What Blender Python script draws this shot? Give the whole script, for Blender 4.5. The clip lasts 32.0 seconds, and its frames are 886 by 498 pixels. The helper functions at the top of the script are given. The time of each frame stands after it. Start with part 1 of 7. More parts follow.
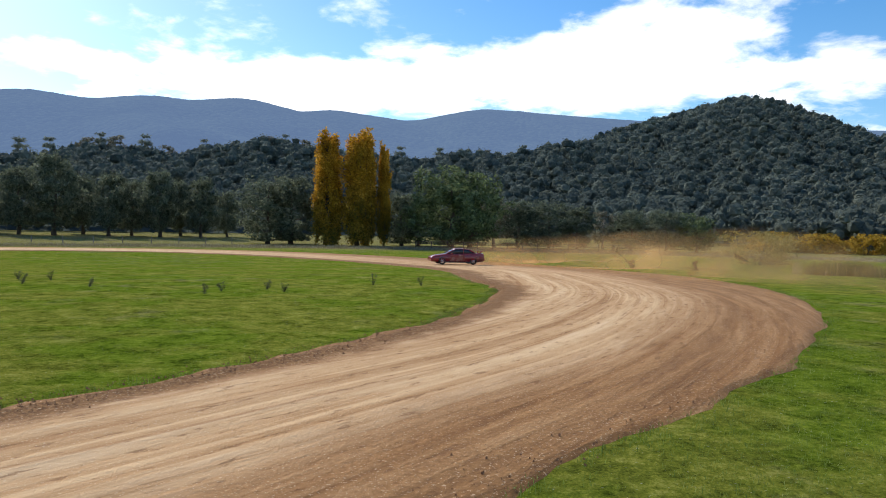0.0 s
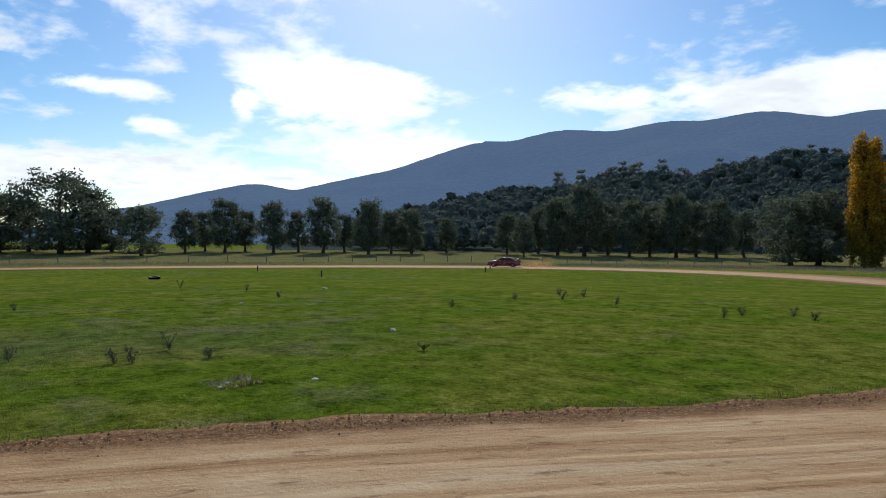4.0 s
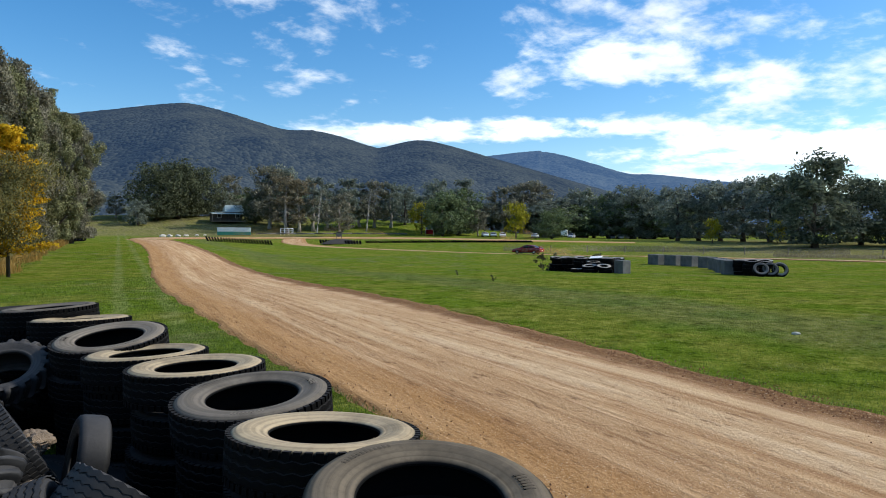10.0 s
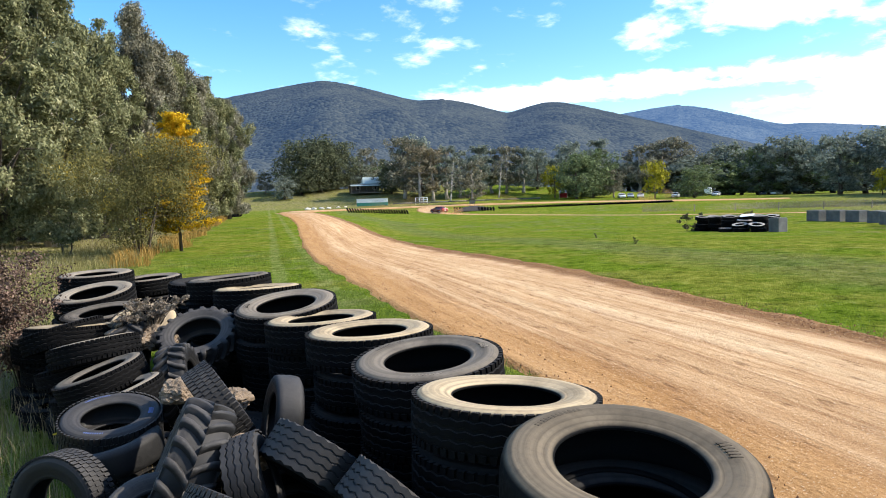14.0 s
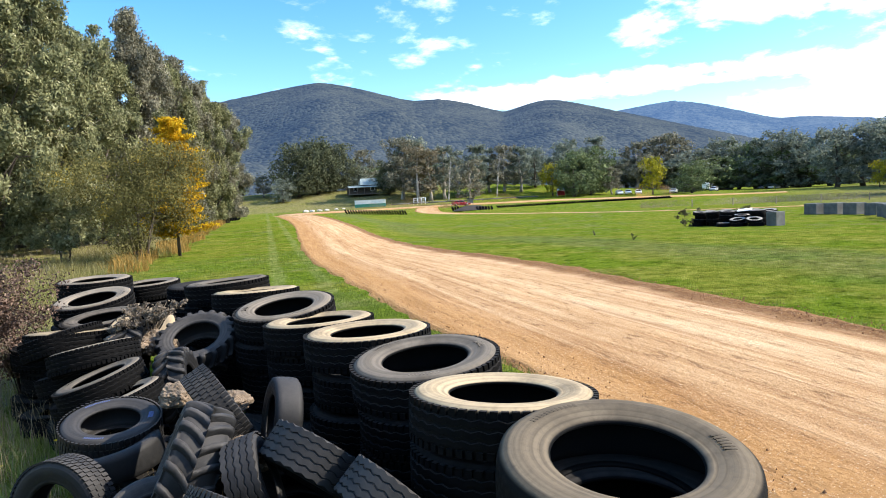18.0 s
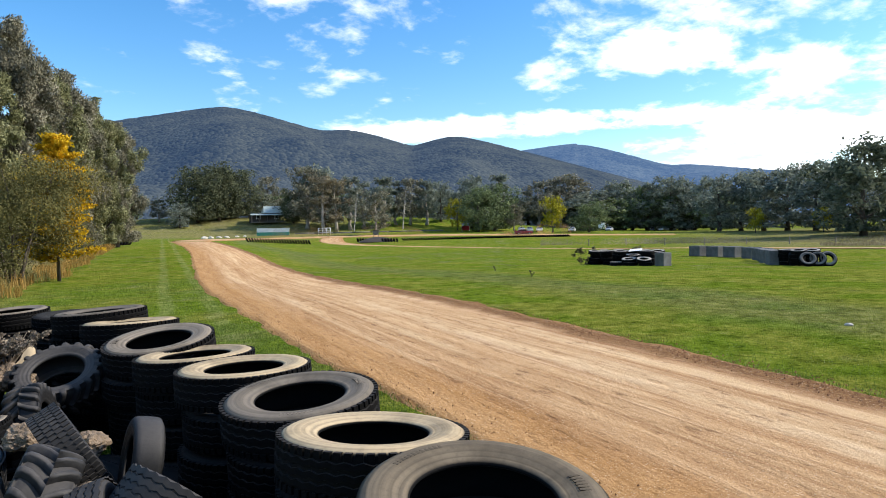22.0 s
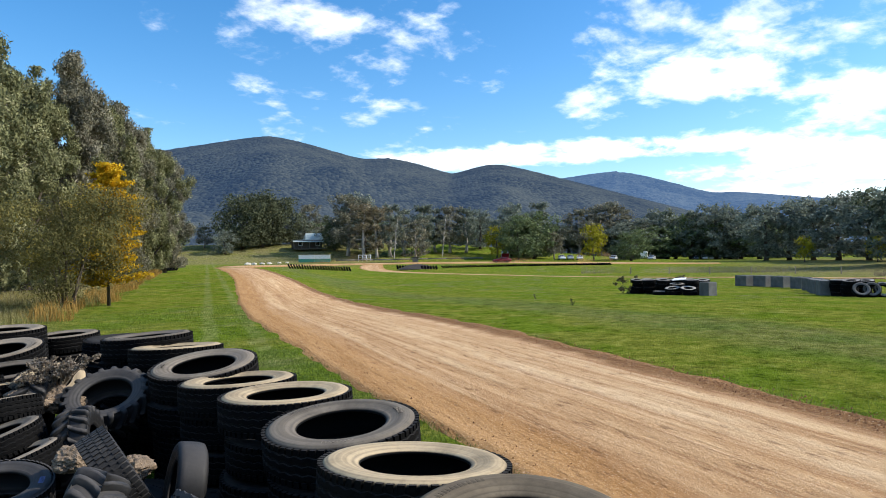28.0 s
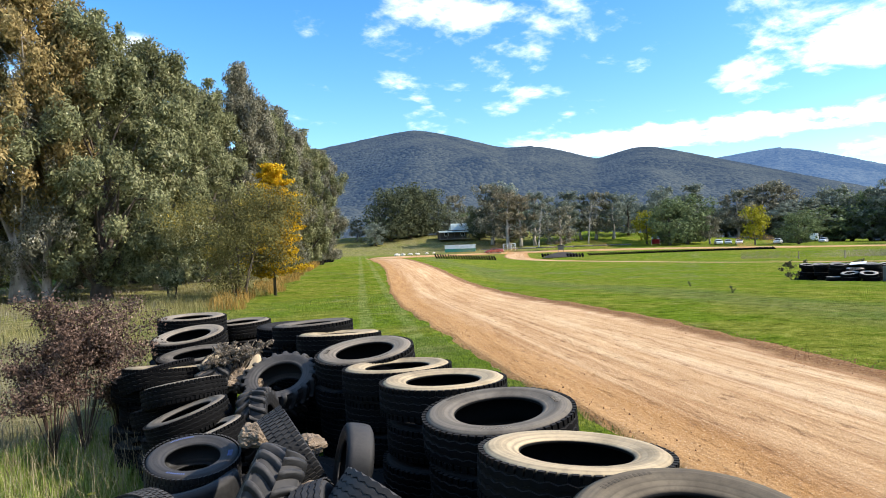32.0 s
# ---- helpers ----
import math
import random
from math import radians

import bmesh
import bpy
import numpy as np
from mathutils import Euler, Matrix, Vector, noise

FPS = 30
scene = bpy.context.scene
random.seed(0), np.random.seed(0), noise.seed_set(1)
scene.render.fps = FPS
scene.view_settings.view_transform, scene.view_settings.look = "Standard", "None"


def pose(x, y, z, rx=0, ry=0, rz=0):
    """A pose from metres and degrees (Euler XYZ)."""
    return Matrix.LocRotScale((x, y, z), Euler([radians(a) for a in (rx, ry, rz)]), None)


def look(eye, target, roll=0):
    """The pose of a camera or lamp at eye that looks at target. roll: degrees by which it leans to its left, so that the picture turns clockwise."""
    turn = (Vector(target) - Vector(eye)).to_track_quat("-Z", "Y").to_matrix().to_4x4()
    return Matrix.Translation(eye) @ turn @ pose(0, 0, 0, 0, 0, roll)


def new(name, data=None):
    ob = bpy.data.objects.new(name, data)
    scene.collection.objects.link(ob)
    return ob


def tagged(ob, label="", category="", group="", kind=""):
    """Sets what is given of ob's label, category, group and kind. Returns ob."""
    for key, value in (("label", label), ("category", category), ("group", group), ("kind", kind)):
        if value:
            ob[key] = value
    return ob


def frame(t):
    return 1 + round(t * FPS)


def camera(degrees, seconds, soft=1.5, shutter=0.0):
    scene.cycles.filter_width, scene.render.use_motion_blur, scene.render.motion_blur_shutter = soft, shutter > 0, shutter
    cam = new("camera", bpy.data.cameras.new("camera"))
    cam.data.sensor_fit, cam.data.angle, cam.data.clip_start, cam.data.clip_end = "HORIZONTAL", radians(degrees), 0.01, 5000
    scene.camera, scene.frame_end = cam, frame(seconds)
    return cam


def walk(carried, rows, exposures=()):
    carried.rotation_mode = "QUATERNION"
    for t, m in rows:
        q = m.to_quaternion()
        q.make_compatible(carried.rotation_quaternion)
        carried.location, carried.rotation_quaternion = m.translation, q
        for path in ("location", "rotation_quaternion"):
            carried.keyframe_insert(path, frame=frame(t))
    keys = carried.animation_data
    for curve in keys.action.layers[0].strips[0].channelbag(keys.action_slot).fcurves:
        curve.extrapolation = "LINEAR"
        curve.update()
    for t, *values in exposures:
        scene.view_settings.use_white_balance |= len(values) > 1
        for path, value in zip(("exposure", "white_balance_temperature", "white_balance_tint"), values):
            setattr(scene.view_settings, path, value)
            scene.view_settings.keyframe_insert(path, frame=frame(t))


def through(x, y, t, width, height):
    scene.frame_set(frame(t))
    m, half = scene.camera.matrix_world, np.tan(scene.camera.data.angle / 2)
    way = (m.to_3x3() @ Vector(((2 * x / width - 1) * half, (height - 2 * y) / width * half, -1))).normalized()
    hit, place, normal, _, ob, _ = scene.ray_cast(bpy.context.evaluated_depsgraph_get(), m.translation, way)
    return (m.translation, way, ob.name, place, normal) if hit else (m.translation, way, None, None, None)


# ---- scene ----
from collections import defaultdict

# seconds, eye, heading to the left of +y, upward tilt, lean to the left
PATH = [
    (0.0, -0.057, 0.485, 2.041, 3.68, -1.65, 1.04),
    (0.5, -0.027, 0.498, 2.055, 10.20, -1.42, 1.54),
    (1.0, 0.043, 0.511, 2.067, 13.76, -1.41, 1.80),
    (1.5, -0.063, 0.462, 2.072, 18.79, -0.46, 0.71),
    (2.0, -0.107, 0.480, 2.090, 25.55, -0.04, 1.58),
    (2.5, -0.219, 0.482, 2.081, 32.12, 0.63, 1.38),
    (4.5, -0.173, 0.448, 2.114, 49.33, -1.00, 0.11),
    (5.0, -0.175, 0.442, 2.119, 53.85, -1.27, -0.12),
    (5.5, -0.186, 0.432, 2.118, 59.27, -1.82, -0.35),
    (6.0, -0.261, 0.416, 2.115, 64.70, -2.26, -0.20),
    (6.5, -0.354, 0.296, 2.128, 73.50, -2.35, -0.23),
    (7.0, -0.366, 0.216, 2.127, 82.08, -2.19, -0.14),
    (7.5, -0.412, 0.224, 2.100, 89.51, -1.80, -0.41),
    (8.0, -0.366, 0.161, 2.126, 97.20, -1.80, -0.36),
    (8.5, -0.324, 0.234, 2.166, 106.20, -1.85, 0.48),
    (9.0, -0.278, 0.278, 2.181, 114.25, -1.42, 0.50),
    (9.5, -0.286, 0.257, 2.171, 121.17, -1.35, 0.27),
    (10.0, -0.257, 0.263, 2.171, 126.27, -1.43, 0.14),
    (10.5, -0.240, 0.240, 2.170, 130.32, -0.94, -0.36),
    (11.0, -0.229, 0.241, 2.165, 133.46, -1.04, -0.71),
    (11.5, -0.199, 0.200, 2.164, 134.96, -1.08, -0.81),
    (12.0, -0.177, 0.141, 2.176, 136.98, -1.47, -0.77),
    (12.5, -0.147, 0.096, 2.163, 137.81, -2.72, -1.45),
    (13.0, -0.163, 0.077, 2.169, 136.97, -2.43, -3.16),
    (13.5, -0.146, 0.057, 2.179, 137.46, -3.08, -1.75),
    (14.0, -0.121, 0.073, 2.165, 137.58, -4.15, -2.10),
    (14.5, -0.093, 0.071, 2.168, 139.02, -5.55, -2.24),
    (16.5, -0.082, 0.096, 2.158, 138.52, -3.73, -3.11),
    (17.0, -0.086, 0.099, 2.155, 137.96, -3.14, -2.80),
    (17.5, -0.101, 0.099, 2.156, 137.24, -3.35, -2.81),
    (18.0, -0.122, 0.107, 2.163, 137.49, -4.16, -3.14),
    (18.5, -0.181, 0.134, 2.182, 136.16, -3.81, -3.17),
    (19.0, -0.238, 0.154, 2.180, 132.89, -4.30, -2.75),
    (19.5, -0.253, 0.179, 2.185, 133.50, -3.47, -2.39),
    (20.0, -0.264, 0.182, 2.178, 132.82, -2.28, -2.04),
    (20.5, -0.259, 0.187, 2.181, 132.62, -2.17, -1.81),
    (21.0, -0.262, 0.195, 2.182, 130.81, -1.83, -1.62),
    (21.5, -0.263, 0.202, 2.183, 129.34, -1.34, -1.14),
    (22.0, -0.258, 0.201, 2.180, 129.36, -1.72, -1.17),
    (22.5, -0.258, 0.206, 2.181, 128.08, -1.50, -0.60),
    (23.0, -0.259, 0.210, 2.182, 127.17, -1.79, -0.67),
    (23.5, -0.259, 0.210, 2.181, 126.57, -1.71, -0.57),
    (24.0, -0.263, 0.214, 2.185, 126.38, -1.21, -0.53),
    (24.5, -0.262, 0.216, 2.187, 126.20, -0.75, -0.43),
    (25.0, -0.260, 0.222, 2.187, 126.07, -0.37, -0.51),
    (25.5, -0.263, 0.209, 2.185, 126.58, -0.23, -0.68),
    (27.5, -0.254, 0.186, 2.187, 130.70, 0.26, -0.85),
    (28.0, -0.253, 0.180, 2.188, 132.66, 0.67, -0.87),
    (28.5, -0.241, 0.167, 2.186, 135.32, 0.65, -1.13),
    (29.0, -0.232, 0.162, 2.191, 137.66, 1.10, -1.19),
    (29.5, -0.219, 0.165, 2.192, 139.28, 1.38, -1.41),
    (30.0, -0.219, 0.159, 2.191, 140.08, 0.99, -1.55),
    (30.5, -0.220, 0.153, 2.189, 140.42, 0.65, -1.57),
    (31.0, -0.218, 0.147, 2.185, 141.27, 0.34, -1.57),
    (31.5, -0.211, 0.150, 2.192, 142.17, 0.22, -1.41),
    (32.0, -0.210, 0.139, 2.187, 144.89, 0.02, -2.01),
]


def aim(x, y, z, yaw, pitch, roll):
    c = math.cos(radians(pitch))
    way = Vector((-math.sin(radians(yaw)) * c, math.cos(radians(yaw)) * c, math.sin(radians(pitch))))
    eye = Vector((x, y, z))
    return look(eye, eye + way, roll)


# seconds, stops, white balance
EXPOSURES = [(0, 0.2, 6500, 10), (1, 0.1, 6450, 9.5), (2, -0.2, 6300, 8), (4.5, -0.52, 6250, 8), (5.2, -0.65, 6050, 6), (6, -0.75, 5850, 4), (7, -0.78, 5850, 4), (8, -0.65, 5900, 5), (9, -0.28, 6000, 6), (10, 0.08, 6150, 7), (11.5, 0.55, 6350, 9), (13, 0.75, 6500, 10), (14.5, 1.0, 6500, 10), (17, 1.12, 6500, 10),
             (18, 1.08, 6500, 10), (20, 0.8, 6500, 10), (23, 0.55, 6500, 10), (25.5, 0.45, 6450, 9), (28, 0.48, 6400, 9), (30, 0.64, 6400, 9), (32, 0.92, 6500, 10)]
cam = camera(66.6, 32.0, 1.0)
walk(cam, [(t, aim(*r)) for t, *r in PATH], EXPOSURES)

# ---------------------------------------------------------------- light
SUN_AZ, SUN_EL = 47.0, 36.0          # degrees to the left of +y, degrees up


def heading(az, r=1.0, z=0.0):
    return Vector((-math.sin(radians(az)) * r, math.cos(radians(az)) * r, z))


sun = new("sun", bpy.data.lights.new("sun", "SUN"))
sun.data.energy, sun.data.angle, sun.data.color = 4.2, radians(0.6), (1.0, 0.93, 0.82)
sun.matrix_world = look(heading(SUN_AZ, 50 * math.cos(radians(SUN_EL)), 50 * math.sin(radians(SUN_EL))), (0, 0, 0))


class Nodes:
    """Short-hand for a node tree: n("Type", inputs...) adds a node, sets or links its inputs, and returns it."""

    def __init__(self, tree):
        self.tree = tree

    def __call__(self, kind, outs=None, props=None, **inputs):
        node = self.tree.nodes.new("ShaderNode" + kind)
        for k, v in (props or {}).items():
            setattr(node, k, v)
        for k, v in inputs.items():
            key = int(k[1:]) if k[0] == "i" and k[1:].isdigit() else k.replace("_", " ")
            self.put(node.inputs[key], v)
        return node

    def put(self, socket, v):
        if isinstance(v, bpy.types.Node):
            v = v.outputs[0]
        if isinstance(v, bpy.types.NodeSocket):
            self.tree.links.new(v, socket)
        else:
            socket.default_value = v

    def math(self, op, a, b=0.0, c=0.0, clamp=False):
        return self("Math", props=dict(operation=op, use_clamp=clamp), i0=a, i1=b, i2=c)

    def vec(self, op, a, b=(0, 0, 0)):
        return self("VectorMath", props=dict(operation=op), i0=a, i1=b)

    def ramp(self, fac, *stops):
        r = self("ValToRGB", Fac=fac)
        el = r.color_ramp.elements
        while len(el) < len(stops):
            el.new(0.5)
        for e, (p, c) in zip(el, stops):
            e.position, e.color = p, (*c, 1.0) if len(c) == 3 else c
        return r

    def step(self, v, a, b, lo=0.0, hi=1.0):
        return self("MapRange", props=dict(interpolation_type="SMOOTHSTEP"), i0=v, i1=a, i2=b, i3=lo, i4=hi)

    def noise(self, vec, scale, detail=4.0, rough=0.55, dist=0.0):
        return self("TexNoise", Vector=vec, Scale=scale, Detail=detail, Roughness=rough, Distortion=dist)

    def mix(self, fac, a, b):
        m = self("Mix", props=dict(data_type="RGBA"))
        self.put(m.inputs[0], fac), self.put(m.inputs[6], a), self.put(m.inputs[7], b)
        return m.outputs[2]


def build_world():
    world = bpy.data.worlds.new("sky")
    scene.world = world
    world.use_nodes = True
    tree = world.node_tree
    tree.nodes.clear()
    n = Nodes(tree)
    sky = n("TexSky", props=dict(sky_type="NISHITA", sun_disc=False, sun_elevation=radians(SUN_EL), sun_rotation=radians(-SUN_AZ), altitude=300.0, air_density=1.0, dust_density=0.6, ozone_density=2.2))
    way = n("TexCoord").outputs["Generated"]
    sep = n("SeparateXYZ", Vector=way)
    z = n.math("MAXIMUM", sep.outputs[2], 0.02)
    # cloud deck: the direction thrown onto a level sheet
    flat = n("CombineXYZ", X=n.math("DIVIDE", sep.outputs[0], n.math("ADD", z, 0.20)), Y=n.math("DIVIDE", sep.outputs[1], n.math("ADD", z, 0.20)), Z=0.37)
    big = n.noise(flat, 1.1, 3.0, 0.5)
    puff = n.noise(flat, 4.2, 9.0, 0.6, 0.2)
    cell = n.noise(flat, 9.5, 5.0, 0.5, 0.1)
    amount = n.math("ADD", n.math("ADD", n.math("MULTIPLY", big, 0.50), n.math("MULTIPLY", puff, 0.62)), n.math("MULTIPLY", cell, 0.24))
    # denser low down over the ranges
    amount = n.math("ADD", amount, n.step(z, 0.03, 0.20, 0.09, 0.0))
    # cloud banks: bearing, elevation, half width and half height in degrees
    for az, el, w, h, gain in CLOUDS:
        c = heading(az, math.cos(radians(el)), math.sin(radians(el)))
        side = heading(az - 90)
        up = side.cross(c)
        dx = n.math("DIVIDE", n.vec("DOT_PRODUCT", way, side).outputs["Value"], math.sin(radians(w)))
        dy = n.math("DIVIDE", n.vec("DOT_PRODUCT", way, -up).outputs["Value"], math.sin(radians(h)))
        front = n.math("GREATER_THAN", n.vec("DOT_PRODUCT", way, c).outputs["Value"], 0.0)
        d = n.math("SQRT", n.math("ADD", n.math("MULTIPLY", dx, dx), n.math("MULTIPLY", dy, dy)))
        amount = n.math("ADD", amount, n.math("MULTIPLY", n.step(d, 0.2, 1.25, gain, 0.0), front))
    cover = n.step(amount, 0.70, 0.89)
    shade = n.step(n.math("ADD", puff, n.math("MULTIPLY", big, 0.5)), 0.62, 1.05, 1.0, 0.72)
    glow = n.step(n.vec("DOT_PRODUCT", way, heading(SUN_AZ, math.cos(radians(SUN_EL)), math.sin(radians(SUN_EL)))).outputs["Value"], 0.55, 1.0, 1.0, 1.35)
    white = n.vec("SCALE", (0.93, 0.96, 1.0))
    n.put(white.inputs[3], n.math("MULTIPLY", n.math("MULTIPLY", shade, glow), CLOUD_LIGHT))
    lit = n.vec("SCALE", n("HueSaturation", Saturation=1.35, Color=sky))
    lit.inputs[3].default_value = SKY_LIGHT
    colour = n.mix(cover, lit, white)
    back = n("Background", Color=colour, Strength=1.0)
    n("OutputWorld", Surface=back)


SKY_LIGHT, CLOUD_LIGHT = 0.15, 1.40
CLOUDS = [(-6, 12.5, 26, 3.6, 0.26), (-14, 16.5, 12, 3.0, 0.16), (14, 11.5, 9, 2.2, 0.22), (30, 12.0, 9, 1.6, 0.14), (54.4, 12.6, 9, 3.6, 0.30), (47.5, 7.6, 9, 2.0, 0.26), (72, 11.6, 5.0, 1.0, 0.20), (62, 11.2, 1.2, 1.2, 0.20), (69, 9.0, 2.6, 0.8, 0.18),
          (74, 5.2, 26, 1.6, 0.17), (95, 7, 8, 1.8, 0.14), (121, 8.6, 21, 1.3, 0.225), (104, 6.4, 14, 1.4, 0.15), (111, 14, 7, 2.6, 0.12), (103, 11, 7, 2.0, 0.11), (118, 13, 8, 3.0, 0.07), (136, 19.5, 10, 1.6, 0.07)]
build_world()


# ---------------------------------------------------------------- materials
MATS = {}


def material(name, build, **kw):
    if name not in MATS:
        m = bpy.data.materials.new(name)
        m.use_nodes = True
        n = Nodes(m.node_tree)
        shader = m.node_tree.nodes["Principled BSDF"]
        build(n, shader, **kw)
        MATS[name] = m
    return MATS[name]


def bump(n, shader, height, strength=0.5, distance=0.02):
    n.put(shader.inputs["Normal"], n("Bump", Strength=strength, Distance=distance, Height=height))


def plain(name, colour, rough=0.6, metal=0.0, vary=0.25, scale=3.0, dust=0.0, dust_colour=(0.42, 0.3, 0.2), relief=0.1, coat=0.0):
    def build(n, s):
        at = n("TexCoord").outputs["Object"]
        a, b = n.noise(at, scale, 5), n.noise(at, scale * 9, 4)
        f = n.math("ADD", n.math("MULTIPLY", a, 0.7), n.math("MULTIPLY", b, 0.3))
        lo, hi = [c * (1 - vary) for c in colour], [min(1, c * (1 + vary)) for c in colour]
        c = n.ramp(f, (0.3, lo), (0.7, hi))
        if dust:
            d = n.step(n.noise(at, scale * 0.7, 6, 0.65), 0.75 - dust * 0.5, 0.95 - dust * 0.4)
            c = n.mix(n.math("MULTIPLY", d, min(1, dust)), c, (*dust_colour, 1))
        n.put(s.inputs["Base Color"], c)
        n.put(s.inputs["Roughness"], n.step(b, 0.3, 0.7, max(0.03, rough - 0.1), min(1, rough + 0.1)))
        s.inputs["Metallic"].default_value = metal
        s.inputs["Coat Weight"].default_value = coat
        if relief:
            bump(n, s, b, relief, 0.01)
    return material(name, build)


def grass_ground(n, s):
    at = n("NewGeometry").outputs["Position"]
    far = n.noise(at, 0.045, 4, 0.6)
    mid = n.noise(at, 0.30, 6, 0.65)
    tuft = n.noise(at, 1.7, 7, 0.72)
    fine = n.noise(at, 9.0, 7, 0.75)
    grain = n.noise(at, 45.0, 4, 0.7)
    f = n.math("ADD", n.math("MULTIPLY", tuft, 0.40), n.math("ADD", n.math("MULTIPLY", fine, 0.35), n.math("MULTIPLY", grain, 0.25)))
    f = n.math("MULTIPLY_ADD", f, 1.35, -0.175)
    green = n.ramp(f, (0.37, (0.036, 0.046, 0.008)), (0.45, (0.108, 0.128, 0.017)), (0.53, (0.190, 0.206, 0.028)), (0.64, (0.330, 0.315, 0.080)))
    lush = n.ramp(f, (0.37, (0.024, 0.044, 0.005)), (0.46, (0.080, 0.126, 0.010)), (0.62, (0.205, 0.262, 0.028)))
    c = n.mix(n.step(n.math("ADD", n.math("MULTIPLY", mid, 0.65), n.math("MULTIPLY", far, 0.35)), 0.45, 0.54), green, lush)
    dry = n.ramp(f, (0.38, (0.085, 0.070, 0.038)), (0.5, (0.19, 0.165, 0.090)), (0.64, (0.31, 0.28, 0.17)))
    worn = n.math("ADD", n.math("MULTIPLY", n.noise(at, 0.55, 6, 0.7), 0.6), n.math("MULTIPLY", far, 0.4))
    c = n.mix(n.math("MULTIPLY", n.step(worn, 0.52, 0.64), 0.55), c, dry)
    # clover heads and dead blades
    c = n.mix(n.math("MULTIPLY", n.step(n.noise(at, 26.0, 2), 0.68, 0.73), 0.5), c, (0.46, 0.46, 0.36, 1))
    # how far to the side of the near straight: two faint wheel marks on the verge, a dull trodden band in the paddock
    across = n.math("ADD", n.vec("DOT_PRODUCT", at, (0.883, -0.47, 0.0)).outputs["Value"], 3.065)
    along = n("SeparateXYZ", Vector=at).outputs[1]
    wander = n.math("ADD", across, n.math("MULTIPLY", n.math("SUBTRACT", mid, 0.5), 0.5))
    for middle in (1.45, 2.72):
        near = n.step(n.math("ABSOLUTE", n.math("SUBTRACT", wander, middle)), 0.10, 0.30, 1.0, 0.0)
        near = n.math("MULTIPLY", n.math("MULTIPLY", near, n.step(along, -9.0, -15.0)), n.step(tuft, 0.40, 0.62, 0.04, 0.42))
        c = n.mix(near, c, (0.28, 0.28, 0.13, 1))
    dull = n.step(n.math("ABSOLUTE", n.math("ADD", n.math("ADD", across, 12.2), n.math("MULTIPLY", n.math("SUBTRACT", far, 0.5), 9.0))), 0.8, 3.6, 1.0, 0.0)
    dull = n.math("MULTIPLY", dull, n.step(fine, 0.40, 0.58, 0.12, 0.55))
    c = n.mix(n.math("MULTIPLY", dull, n.step(along, 14.0, 4.0)), c, n.ramp(f, (0.38, (0.055, 0.062, 0.030)), (0.5, (0.115, 0.122, 0.062)), (0.64, (0.22, 0.215, 0.13))))
    # rank dry grass by the tree belt, the knoll and the far paddocks
    belt = n("Attribute", props=dict(attribute_name="dry"))
    straw = n.ramp(f, (0.38, (0.075, 0.068, 0.028)), (0.5, (0.20, 0.165, 0.080)), (0.62, (0.38, 0.32, 0.19)))
    c = n.mix(n.math("MULTIPLY", belt.outputs["Fac"], n.step(mid, 0.34, 0.58, 0.45, 1.0)), c, straw)
    n.put(s.inputs["Base Color"], c)
    s.inputs["Roughness"].default_value = 1.0
    s.inputs["Specular IOR Level"].default_value = 0.0
    bump(n, s, n.math("ADD", n.math("ADD", fine, tuft), n.math("MULTIPLY", grain, 0.35)), 0.9, 0.08)


